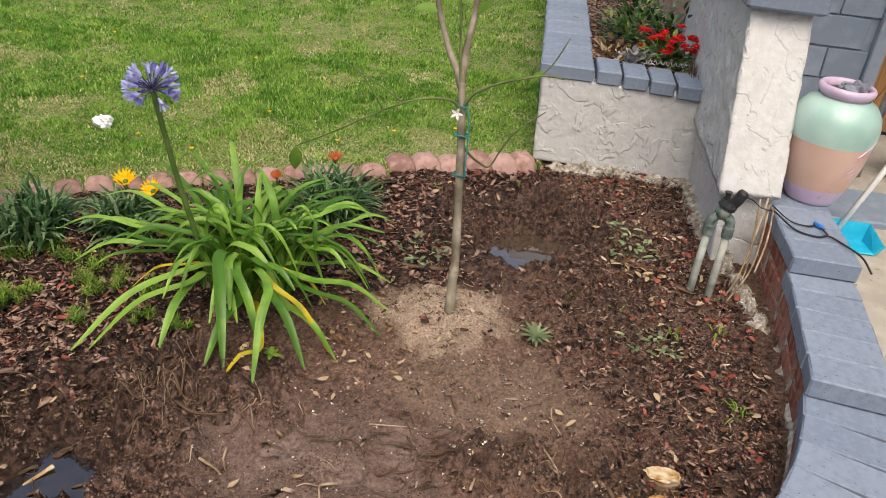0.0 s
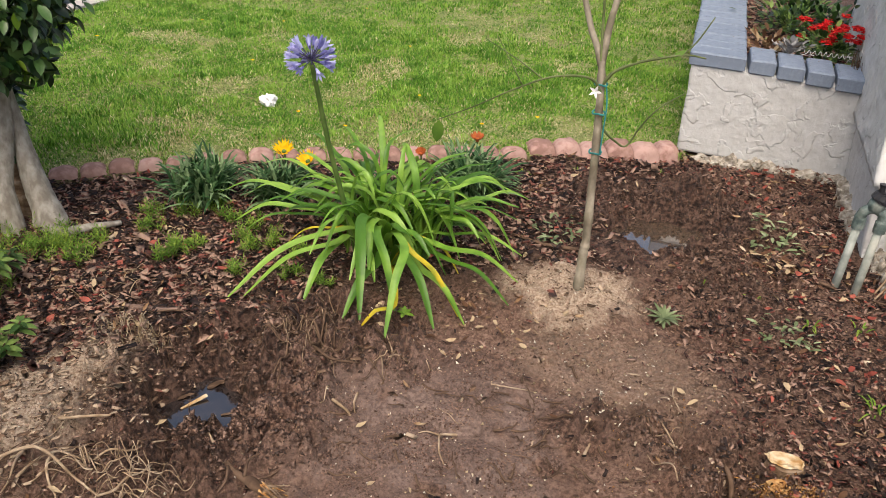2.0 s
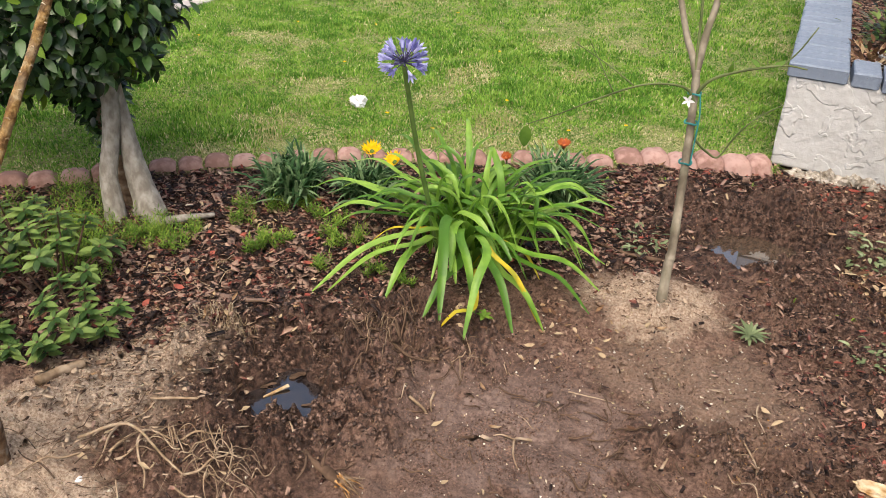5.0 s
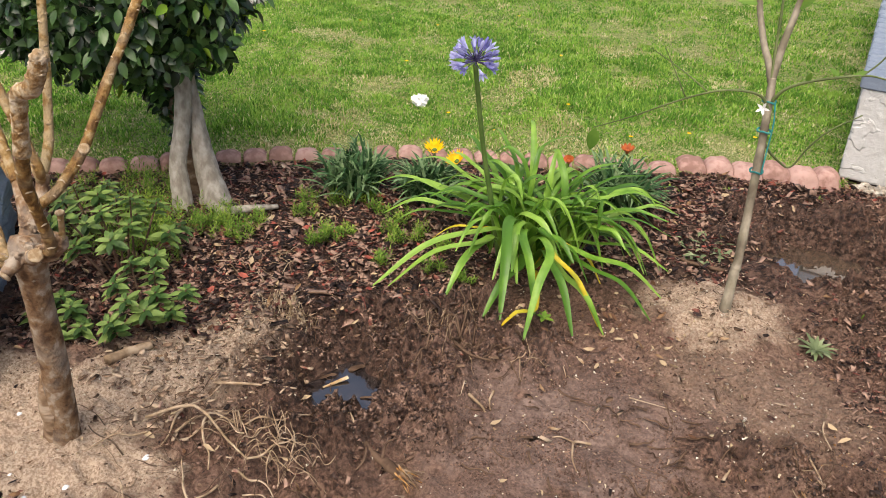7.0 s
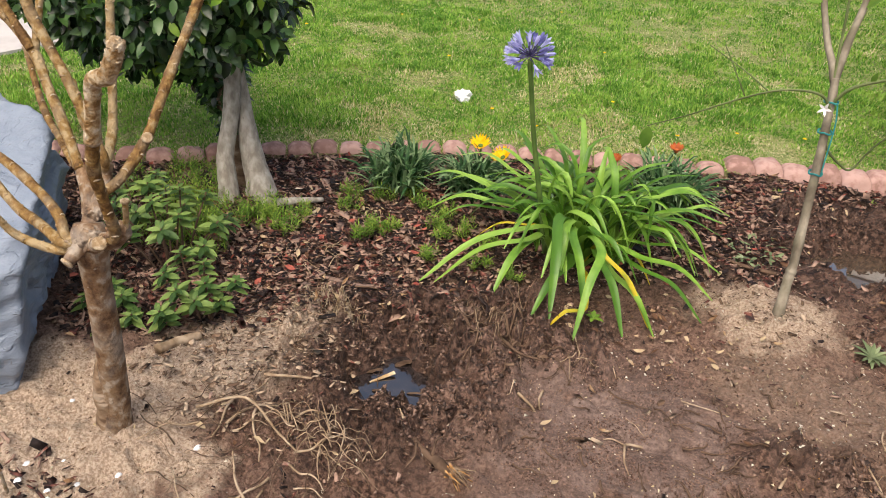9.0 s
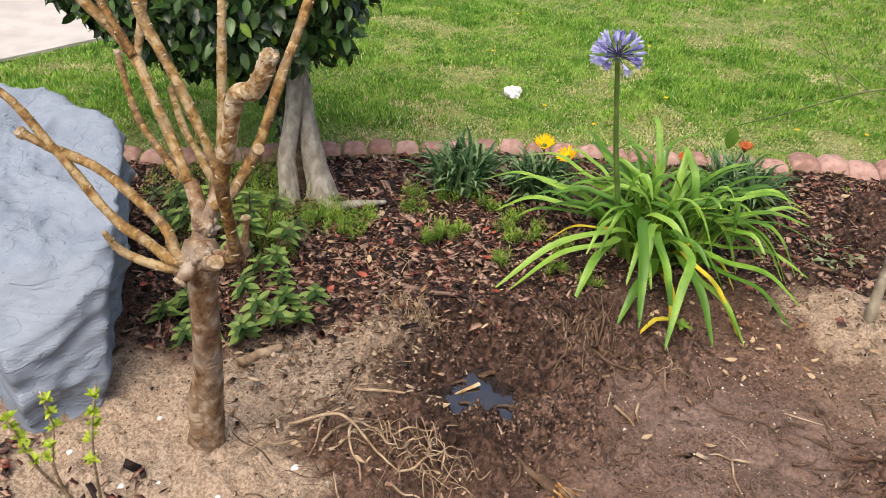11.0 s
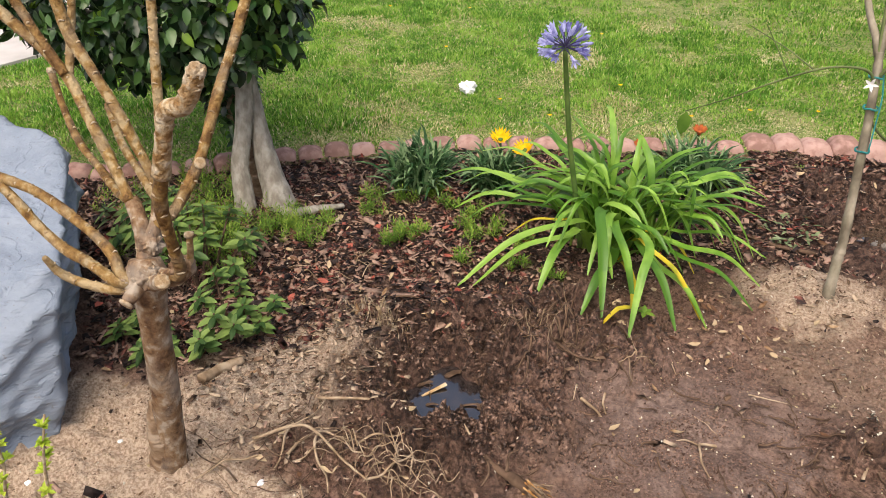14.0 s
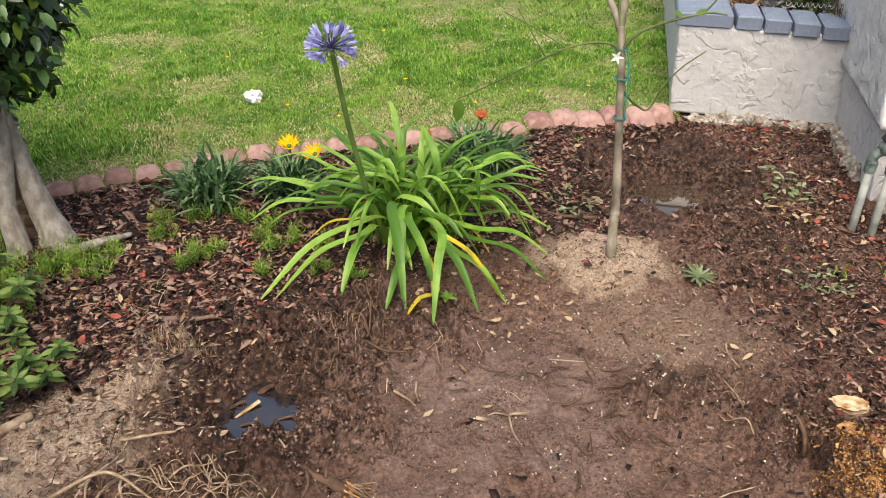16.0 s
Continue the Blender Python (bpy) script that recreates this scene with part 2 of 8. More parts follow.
M_ROOT = material("dry_root", [(0.17, 0.115, 0.07), (0.28, 0.2, 0.13), (0.4, 0.31, 0.22)], 30, 0.9, 0.4, 120, island=0.5, depth=0.003)
M_ROOT_D = material("dark_root", [(0.055, 0.033, 0.021), (0.13, 0.082, 0.055)], 30, 0.9, 0.4, 120, island=0.5, depth=0.003)
M_ROOT_M = material("brown_root", [(0.08, 0.05, 0.032), (0.16, 0.105, 0.068), (0.24, 0.175, 0.12)], 30, 0.9, 0.4, 120, per_object=0.5, depth=0.003)
M_CUT = material("fresh_cut_wood", [(0.32, 0.18, 0.07), (0.48, 0.34, 0.19), (0.6, 0.5, 0.35)], 40, 0.9, 0.7, 90, blotch=0.4, blotch_scale=10, blotch_col=(0.45, 0.25, 0.08), depth=0.005)
M_SPLIT = material("rotten_orange_wood", [(0.11, 0.048, 0.016), (0.33, 0.155, 0.05), (0.48, 0.285, 0.12)], 60, 0.9, 0.7, 80, depth=0.008, island=0.4)
M_MULCH = material("damp_bark_mulch", [(0.02, 0.011, 0.009), (0.036, 0.017, 0.013), (0.08, 0.03, 0.023), (0.155, 0.05, 0.036), (0.2, 0.078, 0.057), (0.31, 0.2, 0.15)], 30, 0.7, 0.3, 120, island=0.75, depth=0.004, spec=0.3)
M_CHIPS = material("dry_wood_chips", [(0.13, 0.08, 0.052), (0.23, 0.15, 0.1), (0.31, 0.22, 0.155), (0.42, 0.32, 0.23)], 30, 0.9, 0.3, 120, island=0.7, depth=0.004)
M_CLOD = material("mud_clods", [(0.07, 0.04, 0.029), (0.15, 0.09, 0.066), (0.24, 0.155, 0.118)], 30, 0.75, 0.4, 90, island=0.5, depth=0.006)
M_MUDCLOD = material("dark_mud_clods", [(0.035, 0.019, 0.013), (0.095, 0.055, 0.04), (0.19, 0.118, 0.087)], 30, 0.5, 0.4, 90, island=0.5, depth=0.006, spec=0.4)
M_FLECK = material("pale_flecks", [(0.45, 0.36, 0.22), (0.6, 0.52, 0.38), (0.68, 0.64, 0.55)], 30, 0.9, 0.1, island=0.7)
M_FALLEN = leafy(material("fallen_leaf", [(0.1, 0.05, 0.027), (0.2, 0.115, 0.06), (0.32, 0.21, 0.12), (0.42, 0.32, 0.2)], 20, 0.7, 0.2, island=0.8), 0.1)
M_PALELEAF = leafy(material("bleached_leaf", [(0.27, 0.18, 0.11), (0.4, 0.3, 0.195), (0.52, 0.43, 0.32)], 20, 0.75, 0.2, island=0.8), 0.1)
M_REDLEAF = material("red_chip", [(0.18, 0.042, 0.03), (0.3, 0.085, 0.06)], 20, 0.75, 0.2, island=0.6)
M_WATER = material("puddle_water", [(0.01, 0.008, 0.009), (0.03, 0.022, 0.02)], 30, 0.03, 0.25, 40, spec=1.0, depth=0.003, coat=1.0)
M_WATER2 = material("silty_water", [(0.055, 0.037, 0.025), (0.08, 0.056, 0.038)], 5, 0.02, 0.012, 25, spec=1.0, depth=0.002, coat=1.0)


for pool, gloss in ((M_WATER, 1.75), (M_WATER2, 2.8)):
    pool.node_tree.nodes["Principled BSDF"].inputs["Coat IOR"].default_value = gloss
    pool.node_tree.nodes["Principled BSDF"].inputs["Coat Roughness"].default_value = 0.02


def ground_material():
    """Bed soil, sand, wet mud and turf soil, by the zones laid on the ground sheet."""
    m = bpy.data.materials.new("ground_soil")
    m.use_nodes = True
    nt, bsdf = m.node_tree, m.node_tree.nodes["Principled BSDF"]
    N, L = nt.nodes.new, nt.links.new
    tc = N("ShaderNodeTexCoord")

    def tone(scale, *stops):
        nz, ramp = N("ShaderNodeTexNoise"), N("ShaderNodeValToRGB")
        nz.inputs["Scale"].default_value, nz.inputs["Detail"].default_value, nz.inputs["Roughness"].default_value = scale, 8, 0.65
        L(tc.outputs["Object"], nz.inputs["Vector"])
        els = ramp.color_ramp.elements
        while len(els) < len(stops):
            els.new(0.5)
        for k, c in enumerate(stops):
            els[k].position, els[k].color = 0.41 + 0.18 * k / (len(stops) - 1), (*c, 1)
        L(nz.outputs["Fac"], ramp.inputs["Fac"])
        return ramp.outputs["Color"]

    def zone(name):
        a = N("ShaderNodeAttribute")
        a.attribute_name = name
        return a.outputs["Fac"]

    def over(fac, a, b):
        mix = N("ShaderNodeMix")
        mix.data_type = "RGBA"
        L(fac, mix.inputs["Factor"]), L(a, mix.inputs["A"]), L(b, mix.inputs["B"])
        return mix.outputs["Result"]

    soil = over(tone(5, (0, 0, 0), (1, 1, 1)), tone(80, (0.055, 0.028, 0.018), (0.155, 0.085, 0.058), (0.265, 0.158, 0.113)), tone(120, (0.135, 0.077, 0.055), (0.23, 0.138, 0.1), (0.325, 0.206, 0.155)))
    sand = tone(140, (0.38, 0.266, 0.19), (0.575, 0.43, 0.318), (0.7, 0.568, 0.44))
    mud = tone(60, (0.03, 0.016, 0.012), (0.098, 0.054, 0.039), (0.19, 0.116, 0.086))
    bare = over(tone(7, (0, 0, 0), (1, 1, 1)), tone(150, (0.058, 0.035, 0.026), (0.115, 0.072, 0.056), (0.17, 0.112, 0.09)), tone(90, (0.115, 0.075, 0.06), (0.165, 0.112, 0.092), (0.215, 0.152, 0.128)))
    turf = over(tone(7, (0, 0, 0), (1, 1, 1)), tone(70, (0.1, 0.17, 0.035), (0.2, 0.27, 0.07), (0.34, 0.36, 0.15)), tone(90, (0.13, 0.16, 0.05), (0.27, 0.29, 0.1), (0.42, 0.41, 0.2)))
    # dark loam, its tone also deepening the shade in gaps between mulch chips
    loam_shade = tone(70, (0.018, 0.011, 0.008), (0.05, 0.029, 0.022), (0.1, 0.06, 0.045))
    col = over(zone("loam_shade"), soil, loam_shade)
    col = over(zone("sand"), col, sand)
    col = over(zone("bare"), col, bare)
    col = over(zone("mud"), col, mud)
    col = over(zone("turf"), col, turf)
    L(col, bsdf.inputs["Base Color"])
    wet = N("ShaderNodeMapRange")
    wet.inputs["To Min"].default_value, wet.inputs["To Max"].default_value = 0.85, 0.42
    damp = N("ShaderNodeMath")
    damp.operation = "MAXIMUM"
    half = N("ShaderNodeMath")
    half.operation = "MULTIPLY"
    half.inputs[1].default_value = 0.6
    L(zone("bare"), half.inputs[0])
    L(zone("mud"), damp.inputs[0]), L(half.outputs[0], damp.inputs[1])
    L(damp.outputs[0], wet.inputs["Value"])
    L(wet.outputs[0], bsdf.inputs["Roughness"])
    bsdf.inputs["Specular IOR Level"].default_value = 0.3
    nb, bp = N("ShaderNodeTexNoise"), N("ShaderNodeBump")
    nb.inputs["Scale"].default_value, nb.inputs["Detail"].default_value, nb.inputs["Roughness"].default_value = 42, 10, 0.78
    L(tc.outputs["Object"], nb.inputs["Vector"])
    bp.inputs["Distance"].default_value = 0.024
    calm = N("ShaderNodeMapRange")
    calm.inputs["To Min"].default_value, calm.inputs["To Max"].default_value = 1.0, 0.4
    L(zone("bare"), calm.inputs["Value"])
    L(calm.outputs[0], bp.inputs["Strength"])
    L(nb.outputs["Fac"], bp.inputs["Height"])
    n2, b2 = N("ShaderNodeTexNoise"), N("ShaderNodeBump")
    n2.inputs["Scale"].default_value, n2.inputs["Detail"].default_value, n2.inputs["Distortion"].default_value = 130, 4, 0.8
    L(tc.outputs["Object"], n2.inputs["Vector"])
    b2.inputs["Distance"].default_value, b2.inputs["Strength"].default_value = 0.006, 0.7
    L(n2.outputs["Fac"], b2.inputs["Height"])
    L(bp.outputs[0], b2.inputs["Normal"])
    L(b2.outputs[0], bsdf.inputs["Normal"])
    return m


M_GROUND = ground_material()

# ---- mesh tools ----
def thing(name, label, category, at=(0, 0, 0), group="", kind=""):
    ob = new(name)
    ob.location = at
    ob.empty_display_size = 0.05
    return tagged(ob, label, category, group, kind)


def finish(mesh, mat, smooth=False):
    mats = mat if isinstance(mat, (list, tuple)) else [mat]
    for one in mats:
        mesh.materials.append(one)
    if smooth:
        mesh.polygons.foreach_set("use_smooth", [True] * len(mesh.polygons))
    return mesh


def part(name, bm, mat, parent=None, label="", smooth=False):
    """Link a bmesh, built in world places, as one mesh object under its parent."""
    mesh = bpy.data.meshes.new(name)
    bmesh.ops.recalc_face_normals(bm, faces=bm.faces)
    bm.to_mesh(mesh)
    bm.free()
    ob = new(name, finish(mesh, mat, smooth))
    if parent is not None:
        ob.parent = parent
        up, off = parent, Vector((0, 0, 0))
        while up is not None:
            off += Vector(up.location)
            up = up.parent
        ob.location = -off
    return tagged(ob, label)


def mesh_ob(name, verts, faces, mat, parent=None, label="", smooth=False, at=None):
    mesh = bpy.data.meshes.new(name)
    mesh.from_pydata([tuple(v) for v in verts], [], [tuple(f) for f in faces])
    mesh.update()
    ob = new(name, finish(mesh, mat, smooth))
    if parent is not None:
        ob.parent = parent
        up, off = parent, Vector((0, 0, 0))
        while up is not None:
            off += Vector(up.location)
            up = up.parent
        ob.location = -off
    return tagged(ob, label)


def spline(pts, n=6):
    """Points along a smooth curve through pts (tuples of any width)."""
    p = np.array(pts, float)
    p = np.vstack([2 * p[0] - p[1], p, 2 * p[-1] - p[-2]])
    out = []
    for i in range(1, len(p) - 2):
        for t in np.linspace(0, 1, n, endpoint=False):
            a, b, c, d = p[i - 1 : i + 3]
            out.append(0.5 * (2 * b + (c - a) * t + (2 * a - 5 * b + 4 * c - d) * t * t + (3 * b - a - 3 * c + d) * t**3))
    out.append(p[-2])
    return np.array(out)


def tube_data(path, radii, sides=8, wobble=0.0, rng=None, flat=1.0):
    """Verts and faces of a closed tube along path."""
    path, radii = np.asarray(path, float), np.asarray(radii, float) * np.ones(len(path))
    verts, faces = [], []
    up = np.array([0.3, 0.2, 0.93])
    for i, (p, r) in enumerate(zip(path, radii)):
        d = path[min(i + 1, len(path) - 1)] - path[max(i - 1, 0)]
        d = d / (np.linalg.norm(d) + 1e-9)
        u = np.cross(d, up)
        if np.linalg.norm(u) < 0.05:
            u = np.cross(d, (1, 0, 0))
        u /= np.linalg.norm(u)
        v = np.cross(d, u)
        for k in range(sides):
            a = 2 * np.pi * k / sides
            rr = r * (1 + (rng.uniform(-wobble, wobble) if wobble else 0))
            verts.append(p + u * np.cos(a) * rr + v * np.sin(a) * rr * flat)
    for i in range(len(path) - 1):
        for k in range(sides):
            a, b = i * sides + k, i * sides + (k + 1) % sides
            faces.append((a, b, b + sides, a + sides))
    faces.append(tuple(range(sides))[::-1])
    last = (len(path) - 1) * sides
    faces.append(tuple(last + k for k in range(sides)))
    return verts, faces


class Pile:
    """Verts and faces gathered for one mesh."""

    def __init__(self):
        self.v, self.f = [], []

    def add(self, data):
        n = len(self.v)
        self.v += [tuple(p) for p in data[0]]
        self.f += [tuple(i + n for i in f) for f in data[1]]
        return self

    def link(self, name, mat, parent=None, label="", smooth=False):
        return mesh_ob(name, self.v, self.f, mat, parent, label, smooth)


def box_data(x0, x1, y0, y1, z0, z1, bevel=0.0, turn=0.0, mid=None):
    """A box with its upright and upper edges taken off by bevel; turned about mid."""
    b = bevel
    ring = lambda i, z: [(x0 + i, y0 + i + b, z), (x0 + i + b, y0 + i, z), (x1 - i - b, y0 + i, z), (x1 - i, y0 + i + b, z),
                         (x1 - i, y1 - i - b, z), (x1 - i - b, y1 - i, z), (x0 + i + b, y1 - i, z), (x0 + i, y1 - i - b, z)]
    v = ring(b, z0) + ring(0, z0 + b) + ring(0, z1 - b) + ring(b, z1) if b else [(x, y, z) for z in (z0, z1) for x, y in ((x0, y0), (x1, y0), (x1, y1), (x0, y1))]
    n = 8 if b else 4
    f = [tuple(range(n))[::-1], tuple(range(len(v) - n, len(v)))]
    for r in range(len(v) // n - 1):
        f += [(r * n + k, r * n + (k + 1) % n, r * n + n + (k + 1) % n, r * n + n + k) for k in range(n)]
    if turn:
        c, s = math.cos(turn), math.sin(turn)
        mx, my = mid or ((x0 + x1) / 2, (y0 + y1) / 2)
        v = [(mx + (x - mx) * c - (y - my) * s, my + (x - mx) * s + (y - my) * c, z) for x, y, z in v]
    return v, f


def lathe_data(profile, at, sides=32):
    verts, faces = [], []
    for r, z in profile:
        verts += [(at[0] + r * math.cos(2 * math.pi * k / sides), at[1] + r * math.sin(2 * math.pi * k / sides), at[2] + z) for k in range(sides)]
    for i in range(len(profile) - 1):
        faces += [(i * sides + k, i * sides + (k + 1) % sides, (i + 1) * sides + (k + 1) % sides, (i + 1) * sides + k) for k in range(sides)]
    return verts, faces


def soup(name, V, F, mat, label="", category="", smooth=False):
    """One mesh of many alike pieces: V is pieces x verts x 3, F the faces of one piece."""
    n, k = V.shape[:2]
    sizes = [len(f) for f in F]
    flat = np.concatenate([np.array(f) for f in F])
    loops = (np.arange(n)[:, None] * k + flat[None]).ravel()
    mesh = bpy.data.meshes.new(name)
    mesh.vertices.add(n * k)
    mesh.vertices.foreach_set("co", np.ascontiguousarray(V, dtype=np.float32).ravel())
    mesh.loops.add(len(loops))
    mesh.loops.foreach_set("vertex_index", loops.astype(np.int32))
    tot = np.tile(sizes, n)
    mesh.polygons.add(len(tot))
    mesh.polygons.foreach_set("loop_start", np.r_[0, np.cumsum(tot)[:-1]].astype(np.int32))
    mesh.update(calc_edges=True)
    mesh.validate()
    return tagged(new(name, finish(mesh, mat, smooth)), label, category, "", "stuff")


def turn_z(V, a):
    """Turn each piece about z by its own angle."""
    c, s = np.cos(a)[:, None], np.sin(a)[:, None]
    return np.stack([V[..., 0] * c - V[..., 1] * s, V[..., 0] * s + V[..., 1] * c, V[..., 2]], -1)


def turn_x(V, a):
    c, s = np.cos(a)[:, None], np.sin(a)[:, None]
    return np.stack([V[..., 0], V[..., 1] * c - V[..., 2] * s, V[..., 1] * s + V[..., 2] * c], -1)


def turn_y(V, a):
    c, s = np.cos(a)[:, None], np.sin(a)[:, None]
    return np.stack([V[..., 0] * c + V[..., 2] * s, V[..., 1], -V[..., 0] * s + V[..., 2] * c], -1)


def lattice(x, y, cell, seed=0):
    """Smooth value noise in 0..1 over arrays of places."""
    x, y = np.asarray(x), np.asarray(y)
    c, s = math.cos(0.6 + seed * 0.7), math.sin(0.6 + seed * 0.7)
    gx, gy = (x * c - y * s) / cell, (x * s + y * c) / cell
    ix, iy = np.floor(gx).astype(np.int64), np.floor(gy).astype(np.int64)
    fx, fy = gx - ix, gy - iy
    fx, fy = fx * fx * (3 - 2 * fx), fy * fy * (3 - 2 * fy)

    def rnd(a, b):
        h = (a * 374761393 + b * 668265263 + seed * 1442695041) & 0xFFFFFFFF
        h = ((h ^ (h >> 13)) * 1274126177) & 0xFFFFFFFF
        return ((h ^ (h >> 16)) & 0xFFFF) / 65535.0

    return (rnd(ix, iy) * (1 - fx) + rnd(ix + 1, iy) * fx) * (1 - fy) + (rnd(ix, iy + 1) * (1 - fx) + rnd(ix + 1, iy + 1) * fx) * fy


def smooth_to(v, a, b):
    t = np.clip((v - a) / (b - a), 0, 1)
    return t * t * (3 - 2 * t)


def spot(x, y, cx, cy, rx, ry, turn=0.0):
    """0 at the middle of an ellipse, 1 on its rim."""
    c, s = math.cos(turn), math.sin(turn)
    dx, dy = x - cx, y - cy
    return np.sqrt(((dx * c + dy * s) / rx) ** 2 + ((-dx * s + dy * c) / ry) ** 2)


# ---- the lie of the land ----
EDGE = [(-6.0, 1.2), (-3.4, 1.45), (-2.7, 1.7), (-2.32, 1.89), (-2.06, 2.15), (-1.96, 2.243), (-1.81, 2.36), (-1.66, 2.47), (-1.51, 2.585), (-1.35, 2.68),
        (-1.16, 2.79), (-1.0, 2.865), (-0.865, 2.93), (-0.72, 2.99), (-0.62, 3.035), (-0.53, 3.08), (-0.455, 3.155), (-0.365, 3.2), (-0.28, 3.24), (-0.187, 3.28), (-0.094, 3.32), (0.0, 3.36), (0.05, 3.5), (0.051, 60)]


def edge_y(x):
    e = np.array(EDGE)
    return np.interp(x, e[:, 0], e[:, 1])


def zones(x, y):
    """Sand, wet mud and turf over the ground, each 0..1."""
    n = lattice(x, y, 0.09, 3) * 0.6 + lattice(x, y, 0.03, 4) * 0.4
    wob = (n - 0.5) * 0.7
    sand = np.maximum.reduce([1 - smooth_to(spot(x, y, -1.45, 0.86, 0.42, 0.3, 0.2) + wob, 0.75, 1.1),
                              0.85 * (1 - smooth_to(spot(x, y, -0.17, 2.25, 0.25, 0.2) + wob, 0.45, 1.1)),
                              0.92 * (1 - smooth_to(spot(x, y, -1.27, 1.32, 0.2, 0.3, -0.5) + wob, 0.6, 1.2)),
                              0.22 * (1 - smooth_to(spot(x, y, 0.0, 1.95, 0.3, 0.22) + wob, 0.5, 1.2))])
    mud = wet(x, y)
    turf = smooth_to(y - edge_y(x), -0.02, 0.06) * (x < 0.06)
    # mask under the mulch: dark soil plus painted shade between the chips
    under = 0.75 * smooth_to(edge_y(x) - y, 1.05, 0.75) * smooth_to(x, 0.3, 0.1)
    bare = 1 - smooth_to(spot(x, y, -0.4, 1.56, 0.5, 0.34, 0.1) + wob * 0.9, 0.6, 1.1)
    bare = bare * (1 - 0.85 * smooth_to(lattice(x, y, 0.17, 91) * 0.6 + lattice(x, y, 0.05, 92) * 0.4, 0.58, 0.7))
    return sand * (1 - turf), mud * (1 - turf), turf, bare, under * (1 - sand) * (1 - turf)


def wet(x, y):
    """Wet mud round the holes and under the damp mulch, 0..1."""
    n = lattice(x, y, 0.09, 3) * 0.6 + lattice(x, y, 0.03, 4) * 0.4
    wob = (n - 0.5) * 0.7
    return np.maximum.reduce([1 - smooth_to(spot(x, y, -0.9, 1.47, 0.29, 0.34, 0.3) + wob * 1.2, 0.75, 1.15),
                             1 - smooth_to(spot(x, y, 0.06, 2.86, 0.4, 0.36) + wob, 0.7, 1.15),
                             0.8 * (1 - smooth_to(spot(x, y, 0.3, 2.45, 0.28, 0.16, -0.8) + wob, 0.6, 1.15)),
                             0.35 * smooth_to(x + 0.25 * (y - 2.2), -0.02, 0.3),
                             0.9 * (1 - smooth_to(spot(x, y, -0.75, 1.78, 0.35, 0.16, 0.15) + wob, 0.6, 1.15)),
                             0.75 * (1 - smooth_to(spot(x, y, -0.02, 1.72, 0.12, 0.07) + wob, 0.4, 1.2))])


def broken(x, y):
    """Where the soil is dug over and lies in clods, 0..1."""
    wob = (lattice(x, y, 0.1, 23) - 0.5) * 0.8
    return np.maximum.reduce([1 - smooth_to(spot(x, y, -0.74, 1.76, 0.32, 0.17, 0.25) + wob, 0.6, 1.15),
                              0.9 * (1 - smooth_to(spot(x, y, -0.93, 1.5, 0.34, 0.34) + wob, 0.75, 1.15)),
                              0.9 * (1 - smooth_to(spot(x, y, 0.1, 2.92, 0.36, 0.3) + wob, 0.7, 1.15)),
                              0.7 * (1 - smooth_to(spot(x, y, 0.28, 2.45, 0.22, 0.3) + wob, 0.6, 1.15)),
                              0.8 * (1 - smooth_to(spot(x, y, 0.02, 1.72, 0.17, 0.08, 0.2) + wob, 0.4, 1.2)),
                              0.8 * (1 - smooth_to(spot(x, y, 0.3, 1.62, 0.2, 0.2) + wob, 0.5, 1.2))])


